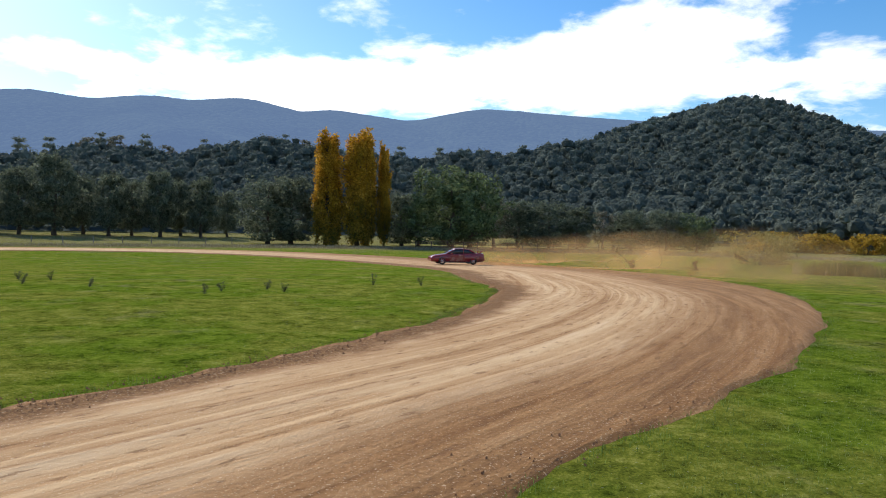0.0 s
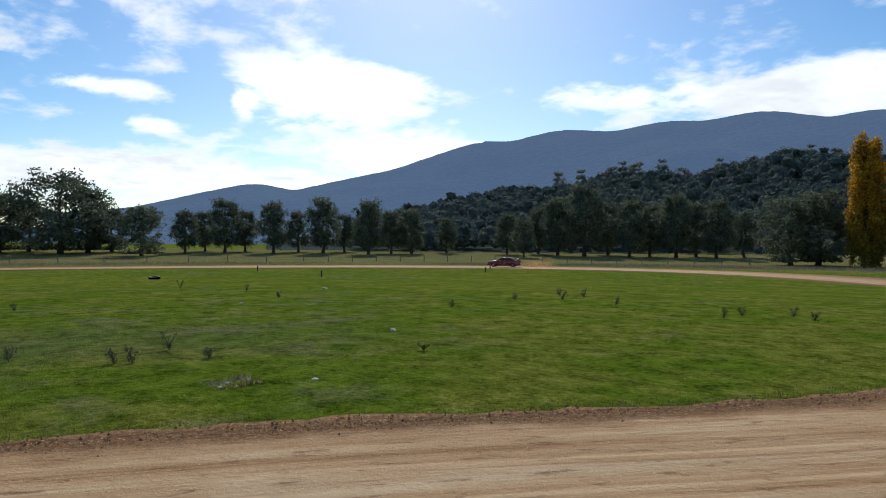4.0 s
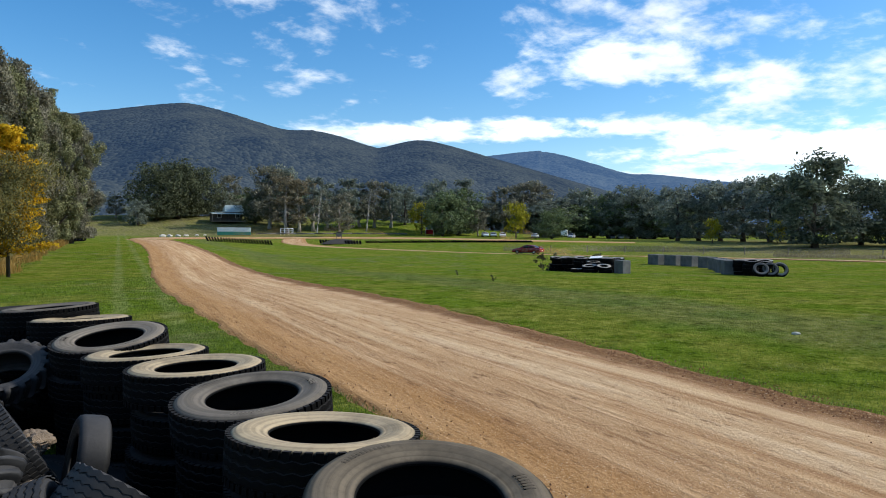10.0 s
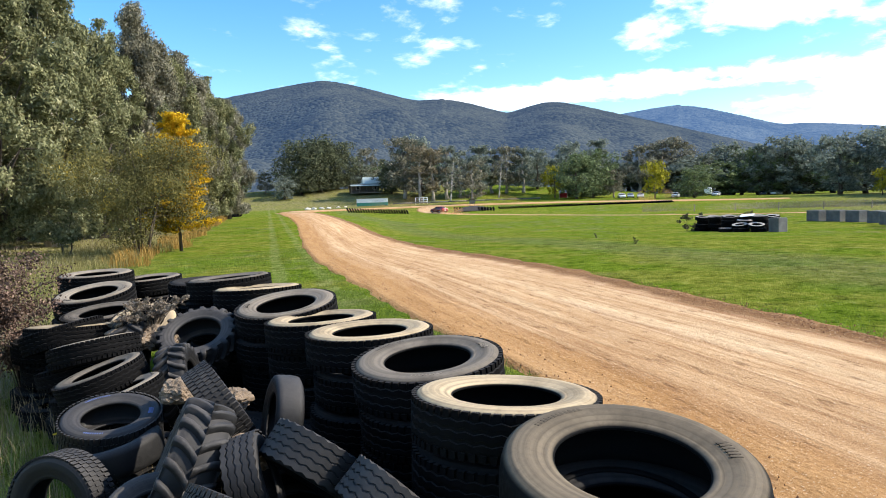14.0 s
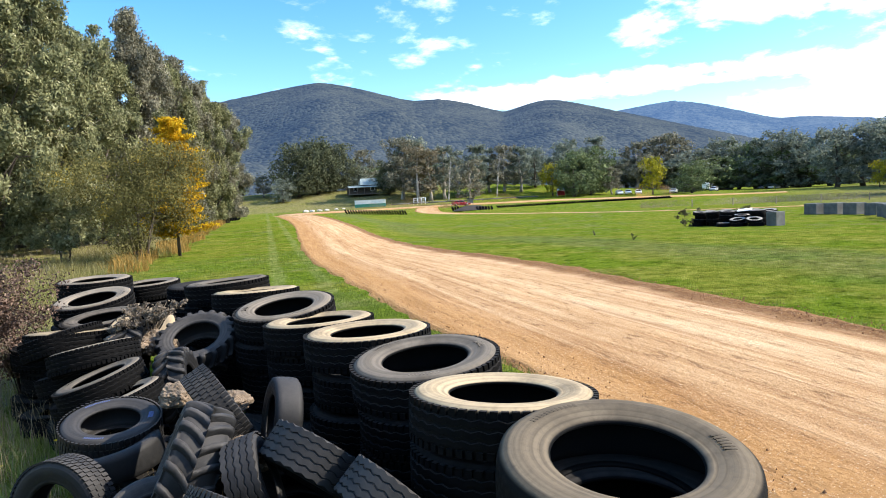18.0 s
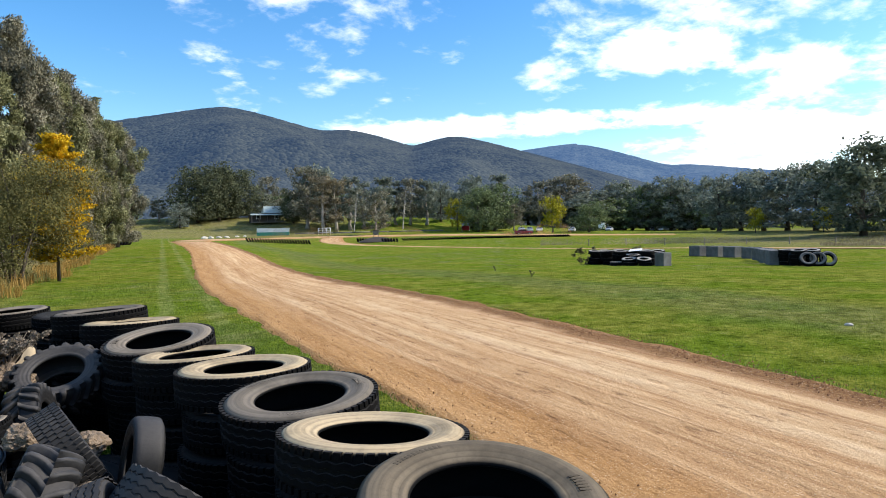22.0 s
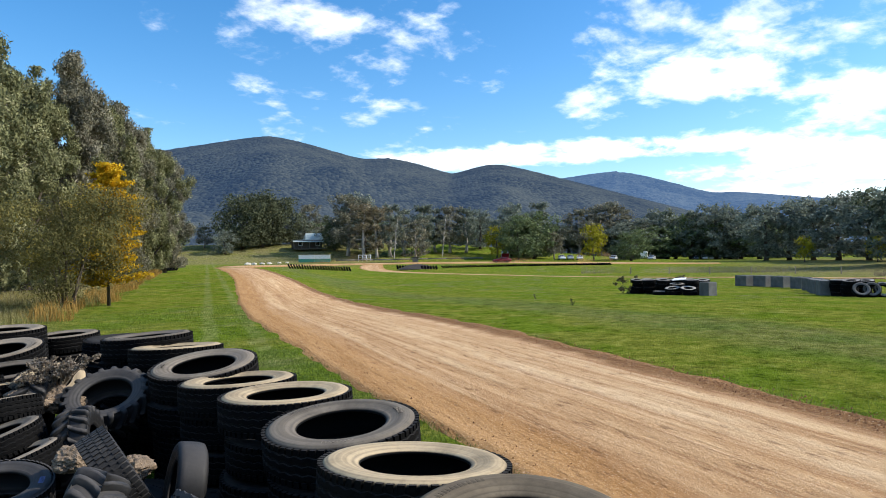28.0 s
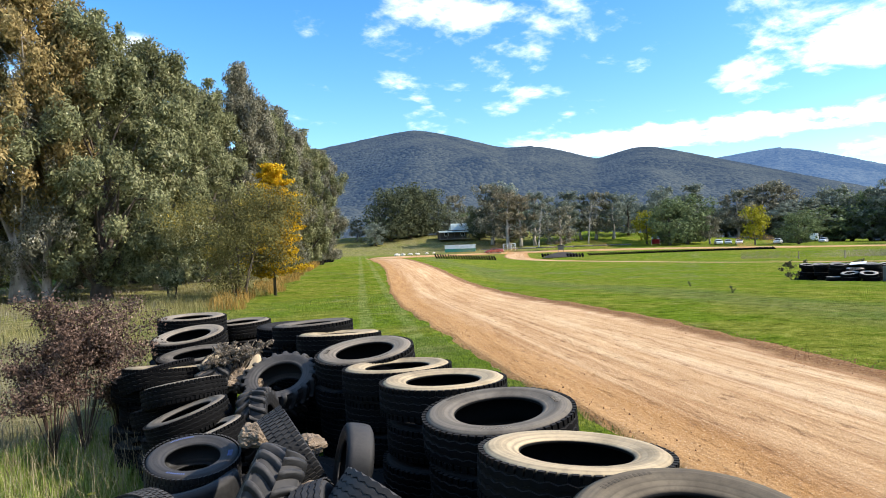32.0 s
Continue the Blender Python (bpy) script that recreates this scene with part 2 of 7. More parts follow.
def dirt_road(n, s):
    uv = n("UVMap").outputs[0]                     # u along the track, v across, both in metres
    at = n("NewGeometry").outputs["Position"]
    streak = n.noise(n.vec("MULTIPLY", uv, (0.08, 1.0, 1.0)), 2.8, 7, 0.68, 0.6)
    rut = n.noise(n.vec("MULTIPLY", uv, (0.022, 1.0, 1.0)), 1.1, 4, 0.6, 0.3)
    scuff = n.noise(n.vec("MULTIPLY", uv, (0.30, 1.0, 1.0)), 6.0, 5, 0.65)
    fine = n.noise(at, 16.0, 6, 0.72)
    mid = n.noise(at, 0.8, 5, 0.6)
    f = n.math("ADD", n.math("MULTIPLY", streak, 0.38), n.math("ADD", n.math("MULTIPLY", rut, 0.40), n.math("ADD", n.math("MULTIPLY", scuff, 0.14), n.math("MULTIPLY", mid, 0.08))))
    c = n.ramp(f, (0.38, (0.29, 0.150, 0.060)), (0.46, (0.43, 0.250, 0.115)), (0.53, (0.52, 0.330, 0.168)), (0.62, (0.65, 0.462, 0.275)))
    # long thin wheel marks, polished pale or scraped dark
    mark = n.noise(n.vec("MULTIPLY", uv, (0.014, 1.0, 1.0)), 4.6, 3, 0.6, 0.25)
    c = n.mix(n.math("MULTIPLY", n.step(mark, 0.56, 0.66), 0.60), c, (0.66, 0.455, 0.255, 1))
    c = n.mix(n.math("MULTIPLY", n.step(mark, 0.44, 0.34), 0.55), c, (0.27, 0.125, 0.046, 1))
    pos = n("SeparateXYZ", Vector=n("Attribute", props=dict(attribute_name="side")).outputs["Vector"])
    wob = n.math("ADD", pos.outputs[0], n.math("MULTIPLY", n.math("SUBTRACT", mid, 0.5), 0.35))
    loose = n.ramp(n.math("ADD", n.math("MULTIPLY", fine, 0.6), n.math("MULTIPLY", streak, 0.4)), (0.36, (0.15, 0.064, 0.022)), (0.5, (0.29, 0.135, 0.050)), (0.64, (0.44, 0.235, 0.105)))
    inner = n.step(wob, -0.66, -0.84)
    outer = n.math("MULTIPLY", n.step(wob, 0.0, 0.50), pos.outputs[1])
    rim = n.math("MULTIPLY", n.step(wob, 0.38, 0.72), 0.85)
    loose = n.mix(n.math("MULTIPLY", rim, n.math("SUBTRACT", 1.0, pos.outputs[1])), loose, n.ramp(n.math("ADD", n.math("MULTIPLY", fine, 0.5), n.math("MULTIPLY", streak, 0.5)), (0.38, (0.31, 0.150, 0.045)), (0.62, (0.50, 0.275, 0.100))))
    loose = n.mix(n.math("MULTIPLY", inner, 0.75), loose, n.ramp(fine, (0.36, (0.095, 0.045, 0.016)), (0.64, (0.28, 0.145, 0.055))))
    loose = n.mix(n.math("MULTIPLY", outer, 0.8), loose, n.ramp(n.math("ADD", n.math("MULTIPLY", fine, 0.4), n.math("MULTIPLY", streak, 0.6)), (0.38, (0.120, 0.050, 0.015)), (0.5, (0.205, 0.092, 0.028)), (0.64, (0.38, 0.20, 0.075))))
    band = n.math("MAXIMUM", n.math("MAXIMUM", inner, n.math("MULTIPLY", outer, 0.85)), rim)
    c = n.mix(band, c, loose)
    # sparse pits and pale pebbles
    c = n.mix(n.math("MULTIPLY", n.step(scuff, 0.43, 0.34), 0.6), c, (0.16, 0.075, 0.032, 1))
    c = n.mix(n.math("MULTIPLY", n.step(n.noise(at, 38.0, 3), 0.60, 0.68), 0.60), c, (0.66, 0.50, 0.33, 1))
    n.put(s.inputs["Base Color"], c)
    s.inputs["Roughness"].default_value = 0.95
    s.inputs["Specular IOR Level"].default_value = 0.15
    bump(n, s, n.math("ADD", n.math("ADD", n.math("MULTIPLY", streak, 1.6), scuff), fine), 0.75, 0.035)


def foliage(name, dark, light, tip=None, through=0.25, scale=0.5, share=0.4, low=None):
    def build(n, s):
        r = n("NewGeometry").outputs["Random Per Island"]
        at = n("NewGeometry").outputs["Position"]
        big = n.noise(at, scale, 3)
        f = n.math("ADD", n.math("MULTIPLY", r, 1 - share), n.math("MULTIPLY", n.step(big, 0.25, 0.75), share))
        stops = [(0.15, dark), (0.75, light)] + ([(0.95, tip)] if tip else [])
        c = n.ramp(f, *stops)
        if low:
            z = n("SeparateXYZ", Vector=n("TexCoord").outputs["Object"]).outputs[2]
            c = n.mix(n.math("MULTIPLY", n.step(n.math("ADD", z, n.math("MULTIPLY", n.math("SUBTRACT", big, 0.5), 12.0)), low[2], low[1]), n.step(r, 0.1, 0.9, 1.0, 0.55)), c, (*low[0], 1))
        n.put(s.inputs["Base Color"], c)
        s.inputs["Roughness"].default_value = 0.8
        s.inputs["Specular IOR Level"].default_value = 0.12
        t = n("BsdfTranslucent", Color=n("HueSaturation", Value=1.3, Color=c))
        m = n("MixShader", Fac=through, i1=s, i2=t)
        out = [k for k in n.tree.nodes if k.type == "OUTPUT_MATERIAL"][0]
        n.put(out.inputs[0], m)
    return material(name, build)


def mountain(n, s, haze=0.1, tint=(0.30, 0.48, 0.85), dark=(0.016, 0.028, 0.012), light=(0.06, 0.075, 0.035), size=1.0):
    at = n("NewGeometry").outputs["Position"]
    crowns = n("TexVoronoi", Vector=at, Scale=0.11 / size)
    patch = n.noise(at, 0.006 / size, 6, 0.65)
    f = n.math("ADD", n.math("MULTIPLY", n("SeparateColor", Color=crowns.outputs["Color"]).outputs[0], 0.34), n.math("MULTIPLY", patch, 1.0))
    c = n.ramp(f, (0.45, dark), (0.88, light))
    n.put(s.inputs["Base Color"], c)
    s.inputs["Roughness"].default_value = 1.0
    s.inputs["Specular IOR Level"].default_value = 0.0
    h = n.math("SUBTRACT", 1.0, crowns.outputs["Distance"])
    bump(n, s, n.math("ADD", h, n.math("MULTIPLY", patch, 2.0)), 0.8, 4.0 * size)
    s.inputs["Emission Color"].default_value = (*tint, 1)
    s.inputs["Emission Strength"].default_value = haze      # distance haze put in as the slope's own bluish glow


GRASS = material("grass_ground", grass_ground)
DIRT = material("dirt_road", dirt_road)
# haze sets how strongly each range glows in place of hazy air
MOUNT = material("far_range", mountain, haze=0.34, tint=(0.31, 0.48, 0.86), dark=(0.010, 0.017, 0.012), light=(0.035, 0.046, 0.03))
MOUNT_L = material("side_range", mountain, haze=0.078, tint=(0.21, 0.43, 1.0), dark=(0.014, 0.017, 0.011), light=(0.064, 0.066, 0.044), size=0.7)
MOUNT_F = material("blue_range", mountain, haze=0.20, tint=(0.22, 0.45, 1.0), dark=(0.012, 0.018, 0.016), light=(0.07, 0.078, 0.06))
HILL = material("near_hill", mountain, haze=0.0, dark=(0.045, 0.058, 0.053), light=(0.070, 0.086, 0.077), size=0.4)


# ---------------------------------------------------------------- ground
def smooth(a, b, x):
    t = min(1.0, max(0.0, (x - a) / (b - a)))
    return t * t * (3 - 2 * t)


def height(x, y):
    """The lie of the land: a shallow dip across the paddock, a rise towards the farm."""
    r, a = math.hypot(x, y), math.degrees(math.atan2(-x, y))
    dip = smooth(-75, -35, a) * (1 - smooth(137, 151, a))
    up = smooth(108, 132, a) * ((1 - smooth(-180, -150, a)) if a < 0 else 1.0)
    bank = 0.9 * smooth(137, 151, a) * smooth(30, 110, r) * (1 - smooth(110, 195, r))
    knoll = 6.0 * smooth(184, 232, r) * smooth(112, 138, a) * (1 - smooth(152, 165, a)) * (1 - smooth(260, 420, r))
    return -1.1 * dip * smooth(18, 70, r) * (1 - smooth(130, 185, r)) + 1.4 * up * smooth(120, 195, r) + bank + knoll


def mesh_from(name, verts, faces, mat, smooth_faces=True):
    me = bpy.data.meshes.new(name)
    me.from_pydata([tuple(v) for v in verts], [], [tuple(f) for f in faces])
    me.materials.append(mat)
    if smooth_faces:
        me.polygons.foreach_set("use_smooth", [True] * len(me.polygons))
    me.update()
    return me


def grid_faces(rows, cols, wrap=False):
    f = []
    for i in range(rows - 1):
        for j in range(cols if wrap else cols - 1):
            k = (j + 1) % cols
            f.append((i * cols + j, i * cols + k, (i + 1) * cols + k, (i + 1) * cols + j))
    return f


def build_ground():
    cols, rows, verts, dry = 360, 190, [], []
    for i in range(rows):
        r = 0.02 * (4500 / 0.02) ** (i / (rows - 1))
        for j in range(cols):
            a = 360.0 * j / cols
            p = heading(a, r)
            rough = 0.03 * noise.noise(Vector((p.x * 0.4, p.y * 0.4, 0))) * smooth(0, 3, r) + 0.12 * noise.noise(Vector((p.x * 0.05, p.y * 0.05, 3))) * smooth(30, 60, r) * 0.4
            verts.append((p.x, p.y, height(p.x, p.y) + rough))
            s = a if a < 180 else a - 360
            near = 2.6 * smooth(-30, -17, p.y)
            belt = smooth(7.5 - near, 10.5 - near, belt_side(p.x, p.y)) * (1 - smooth(26, 34, belt_side(p.x, p.y)))
            d = 0.75 * smooth(150, 185, r) * smooth(134, 140, a) * (1 - smooth(156, 162, a)) * (1 - smooth(240, 330, r)) + 0.85 * belt * (1 - smooth(160, 240, r)) + 0.8 * smooth(88, 110, r) * smooth(-60, -40, s) * (1 - smooth(100, 115, s)) * (1 - smooth(170, 300, r))
            dry.append(min(1.0, d))
    me = mesh_from("ground", verts, grid_faces(rows, cols, True), GRASS)
    at = me.attributes.new("dry", "FLOAT", "POINT")
    at.data.foreach_set("value", dry)
    return tagged(new("ground", me), "green paddock grass with paler dry patches", "ground", kind="structure")


def belt_side(x, y):
    """Metres to the tree-belt side of the near straight's outer edge."""
    ux, uy = -0.47, -0.883                     # the way the near straight runs
    px, py = x + 5.6, y + 4.0
    return (px * -uy + py * ux) if (px * ux + py * uy) > -4 else 0.0


build_ground()

# the track's middle line and half width, anticlockwise from the farm end
TRACK = [(-63, -108, 3.6), (-51.5, -85, 3.5), (-39.3, -61, 3.4), (-27.6, -40.4, 3.3), (-18.8, -25, 3.2), (-13.4, -13.9, 3.15), (-10.42, -7.88, 2.9), (-8.24, -3.33, 2.61), (-6.29, 0.41, 2.59),
         (-4.16, 4.14, 2.62), (-1.6, 7.83, 2.79), (1.31, 12.24, 3.39), (3.68, 17.49, 4.2), (5.32, 24, 5.18), (5.3, 31.98, 6.6), (4.17, 43.88, 7.45), (-1.67, 57.89, 7.6), (-10, 67.5, 6.4), (-24, 76.5, 6),
         (-40, 79, 5.8), (-57, 73.5, 5.8), (-70, 62, 5.6), (-80, 47, 5.2), (-87, 30, 4.4), (-91, 13, 3.6), (-92, -2, 2.6), (-93, -18, 1.8)]
TRAIL = [(-93, -18, 1.8), (-92.5, -30, 1.4), (-89, -43, 1.3), (-89, -58, 1.2), (-93, -73, 1.3), (-95.7, -89, 1.5), (-96, -101, 2.0), (-98, -110, 3.0), (-104, -118, 3.2), (-110, -124, 2.6)]


def spline(points, per):
    """Catmull-Rom through points of any width."""
    p = [np.array(q, float) for q in points]
    p = [2 * p[0] - p[1], *p, 2 * p[-1] - p[-2]]
    out = []
    for a, b, c, d in zip(p, p[1:], p[2:], p[3:]):
        for k in range(per):
            t = k / per
            out.append(0.5 * (2 * b + (c - a) * t + (2 * a - 5 * b + 4 * c - d) * t * t + (3 * b - a - 3 * c + d) * t ** 3))
    return out + [p[-2]]


def ribbon(name, line, mat, across, lift, label, ragged=0.24):
    """A strip of worn earth along a line of x, y, half width; the left rim is a low windrow of loose dirt."""
    verts, uvs, side, run = [], [], [], 0.0
    for i, (x, y, w) in enumerate(line):
        nx, ny, _ = line[min(i + 1, len(line) - 1)] - line[max(i - 1, 0)]
        k = math.hypot(nx, ny)
        tx, ty = nx / k, ny / k
        if i:
            run += math.hypot(x - line[i - 1][0], y - line[i - 1][1])
        for j in range(across + 1):
            s = 2 * j / across - 1
            jag = ragged * noise.noise(Vector((run * 0.55, s * 3, 7))) + 0.5 * ragged * noise.noise(Vector((run * 2.3, s * 3, 2)))
            off = s * w + (jag * (1 if s > 0 else -1) if abs(s) > 0.9 else 0)
            px, py = x + ty * off, y - tx * off
            rut = 0.012 * noise.noise(Vector((run * 0.05, off * 1.7, 0))) + 0.006 * noise.noise(Vector((run * 0.3, off * 5, 0)))
            rim = 0.07 * math.exp(-((abs(s) - 0.93) / 0.05) ** 2) * (0.7 + 0.6 * noise.noise(Vector((run * 1.2, s, 5)))) if s < 0 else 0.02 * math.exp(-((abs(s) - 0.93) / 0.05) ** 2)
            rise = lift * (1 - 0.62 * smooth(0.75, 1.0, s))
            z = height(px, py) + rise + rut + rim - (0.06 + rise if abs(s) > 0.995 else 0)
            verts.append((px, py, z))
            uvs.append((run, off))
            side.append((s, smooth(0, 9, y) * smooth(-40, -14, x), 0))
    faces = grid_faces(len(line), across + 1)
    me = mesh_from(name, verts, faces, mat)
    layer = me.uv_layers.new(name="UVMap")
    flat = [c for loop in me.loops for c in uvs[loop.vertex_index]]
    layer.data.foreach_set("uv", flat)
    at = me.attributes.new("side", "FLOAT_VECTOR", "POINT")
    at.data.foreach_set("vector", [c for s in side for c in s])
    return tagged(new(name, me), label, "road", kind="structure")


LINE = spline(TRACK, 16)
ribbon("road", LINE, DIRT, 40, 0.05, "sandy orange dirt race track with worn wheel ruts")
FARM = [(-63, -108, 3.3), (-69, -117, 3.3), (-78, -125, 3.2), (-91, -129, 3.0), (-105, -127.5, 3.0), (-116, -121, 3.0), (-124, -111, 3.0), (-132, -101, 3.0), (-141, -87, 3.0), (-150, -72, 2.8), (-157, -58, 2.4)]
ribbon("road_2", spline(FARM, 12), DIRT, 16, 0.09, "dusty farm end of the dirt track")
ribbon("road_3", spline(TRAIL, 12), DIRT, 10, 0.03, "faint dirt trail worn across the paddock", 0.5)


# ---------------------------------------------------------------- hills
def skyline(az, tents):
    """Rounded tents: bearing, elevation, and the fall per degree to the left and to the right."""
    low = [el - (sl if az > a else sr) * (math.sqrt((az - a) ** 2 + 2.0) - 1.0) for a, el, sl, sr in tents]
    top = max(low)
    return top + 0.12 * math.log(sum(math.exp((v - top) / 0.12) for v in low)) - 0.1


def range_mesh(name, tents, a0, a1, r0, rc, r1, mat, label, cols=420, rows=46, rough=1.0, minus=0.0):
    """A range of hills: the crest stands rc away and shows at the tents' elevations."""
    verts = []
    for i in range(rows):
        q = i / (rows - 1)
        r = r0 + (r1 - r0) * q
        for j in range(cols):
            az = a0 + (a1 - a0) * j / (cols - 1)
            crest = rc * math.tan(radians(max(0.2, skyline(az, tents) - minus))) + 2.0
            s = (r - r0) / (rc - r0)
            prof = 0.45 * smooth(0.0, 1.0, s) + 0.55 * s ** 1.3 if s < 1 else 1 - 0.5 * (s - 1)
            p = heading(az, r)
            fold = noise.fractal(Vector((p.x / (380 * rough), p.y / (380 * rough), 0.3)), 1.0, 2.0, 3)
            spur = (0.55 if rough > 0.8 else 0.08) * fold * crest * 5 * min(s, 1) * max(0.0, 1 - min(s, 1)) ** 2.6
            tip = noise.fractal(Vector((az * 1.9, 1.7, 0)), 1.0, 2.0, 4) * rc * 0.0005
            verts.append((p.x, p.y, max(-1.0, crest * prof + spur + tip * min(s, 1)) - 6 * (1 - smooth(0, 0.06, q))))
    me = mesh_from(name, verts, grid_faces(rows, cols), mat)
    return tagged(new(name, me), label, "hill", kind="structure")


BACK = [(61, 5.0, 0.27, 0.25), (50, 6.2, 0.25, 0.2), (42, 8.8, 0.36, 0.1), (35.5, 9.65, 0.27, 0.1), (27, 10.05, 0.2, 0.1), (20.2, 10.4, 0.17, 0.24), (13.4, 9.85, 0.22, 0.13), (0.7, 10.25, 0.24, 0.09), (-3, 9.95, 0.1, 0.42), (-8, 8.95, 0.1, 0.16), (-30, 6, 0.2, 0.1)]
SIDE = [(165, 7.0, 0.3, 0.1), (146.8, 10.25, 0.20, 0.28), (137, 8.55, 0.1, 0.33), (128.2, 7.95, 0.3, 0.30)]
SIDE_FAR = [(128.2, 7.2, 0.3, 0.19), (118, 7.0, 0.12, 0.34), (110, 4.95, 0.2, 0.15), (103, 3.95, 0.1, 0.16), (88, 1.6, 0.1, 0.05)]
CONE = [(-20.4, 10.95, 0.27, 0.47), (-16.5, 10.1, 0.33, 0.3), (-11, 8.35, 0.3, 0.2)]
FOOT = [(48.5, 3.4, 0.6, 0.15), (42.5, 4.4, 0.25, 0.1), (37, 5.3, 0.2, 0.1), (30.5, 6.3, 0.30, 0.1), (19, 7.4, 0.3, 0.11), (2, 6.9, 0.2, 0.1), (-8, 7.9, 0.22, 0.2)]
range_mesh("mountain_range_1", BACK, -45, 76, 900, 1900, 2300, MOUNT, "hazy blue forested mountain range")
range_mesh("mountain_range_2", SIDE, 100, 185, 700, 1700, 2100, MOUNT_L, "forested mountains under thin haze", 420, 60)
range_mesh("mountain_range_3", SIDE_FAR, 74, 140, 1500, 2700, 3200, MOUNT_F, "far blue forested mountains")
range_mesh("forest_hill_1", CONE, -62, -9, 150, 620, 800, HILL, "rounded hill covered in dark gum forest", 260, 60, 0.5, 1.1)
range_mesh("forest_hill_2", FOOT, -16, 60, 175, 430, 560, HILL, "low wooded foothill behind the paddock", 260, 40, 0.5, 1.5)


# ---------------------------------------------------------------- builders
def thing(name, label, category, group="", at=None):
    ob = tagged(new(name), label, category, group)
    if at is not None:
        ob.matrix_basis = at
    return ob


def part(name, shape, mat, parent, label="", at=None):
    """One mesh (from a bmesh or a mesh) as a part under a thing or under a part."""
    if isinstance(shape, bmesh.types.BMesh):
        me = bpy.data.meshes.new(name)
        shape.to_mesh(me)
        shape.free()
    else:
        me = shape
    if not me.materials:
        me.materials.append(mat)
    ob = new(name, me)
    ob.parent = parent
    if at is not None:
        ob.matrix_basis = at
    return tagged(ob, label)


def box(sx, sy, sz, at=(0, 0, 0), bevel=0.0, bm=None, turn=None):
    """A box that stands on at, with bevelled edges."""
    own = bmesh.new()
    bmesh.ops.create_cube(own, size=1)
    bmesh.ops.scale(own, vec=(sx, sy, sz), verts=own.verts)
    if bevel:
        bmesh.ops.bevel(own, geom=own.edges[:], offset=bevel, segments=2, affect="EDGES", profile=0.6)
    bmesh.ops.translate(own, vec=(0, 0, sz / 2), verts=own.verts)
    if turn is not None:
        bmesh.ops.transform(own, matrix=turn, verts=own.verts)
    bmesh.ops.translate(own, vec=at, verts=own.verts)
    if bm is None:
        return own
    me = bpy.data.meshes.new("t")
    own.to_mesh(me)
    own.free()
    bm.from_mesh(me)
    bpy.data.meshes.remove(me)
    return bm


def tube(points, radii, sides=8, caps=True):
    """Vertices and faces of a tapered tube along points."""
    verts, faces = [], []
    pts = [Vector(p) for p in points]
    for i, (p, r) in enumerate(zip(pts, radii)):
        d = (pts[min(i + 1, len(pts) - 1)] - pts[max(i - 1, 0)]).normalized()
        a = d.orthogonal().normalized() if abs(d.z) < 0.95 else Vector((1, 0, 0))
        a = (a - d * a.dot(d)).normalized()
        b = d.cross(a)
        for k in range(sides):
            t = 2 * math.pi * k / sides
            verts.append(p + (a * math.cos(t) + b * math.sin(t)) * r)
    for i in range(len(pts) - 1):
        for k in range(sides):
            m = (k + 1) % sides
            faces.append((i * sides + k, i * sides + m, (i + 1) * sides + m, (i + 1) * sides + k))
    if caps:
        faces.append(tuple(reversed(range(sides))))
        faces.append(tuple((len(pts) - 1) * sides + k for k in range(sides)))
    return verts, faces


def joined(name, pieces, mat, smooth_faces=True):
    verts, faces = [], []
    for v, f in pieces:
        k = len(verts)
        verts += [tuple(q) for q in v]
        faces += [tuple(i + k for i in q) for q in f]
    return mesh_from(name, verts, faces, mat, smooth_faces)


def leaf_mesh(name, centres, length, width, mat, rng, droop=0.0, bend=0.18, outward=None, bias=1.2):
    """Many small bent leaves: two quads each, folded along the middle."""
    c = np.asarray(centres, float)
    n = len(c)
    d = rng.normal(size=(n, 3))
    d[:, 2] -= droop
    d /= np.linalg.norm(d, axis=1)[:, None]
    if outward is None:
        o = np.cross(d, rng.normal(size=(n, 3)))
    else:                                      # faces turned mostly away from the clump's middle
        face = np.asarray(outward, float)
        face = face / (np.linalg.norm(face, axis=1)[:, None] + 1e-6) * bias + rng.normal(0, 0.6, size=(n, 3))
        face /= np.linalg.norm(face, axis=1)[:, None]
        d -= face * (d * face).sum(1)[:, None]
        d /= np.linalg.norm(d, axis=1)[:, None]
        o = np.cross(d, face)
    o /= np.linalg.norm(o, axis=1)[:, None]
    up = np.cross(d, o)
    ln = length * rng.uniform(0.6, 1.35, (n, 1))
    w = width * rng.uniform(0.6, 1.35, (n, 1))
    tail, tip = c - d * ln / 2, c + d * ln / 2 + up * ln * bend
    l, r = c - o * w / 2 + up * ln * bend * 0.6, c + o * w / 2 + up * ln * bend * 0.6
    v = np.stack([tail, r, tip, l], 1).reshape(-1, 3)
    me = bpy.data.meshes.new(name)
    me.vertices.add(4 * n)
    me.vertices.foreach_set("co", v.ravel())
    me.loops.add(4 * n)
    me.loops.foreach_set("vertex_index", np.arange(4 * n))
    me.polygons.add(n)
    me.polygons.foreach_set("loop_start", np.arange(0, 4 * n, 4))
    me.materials.append(mat)
    me.update(calc_edges=True)
    return me


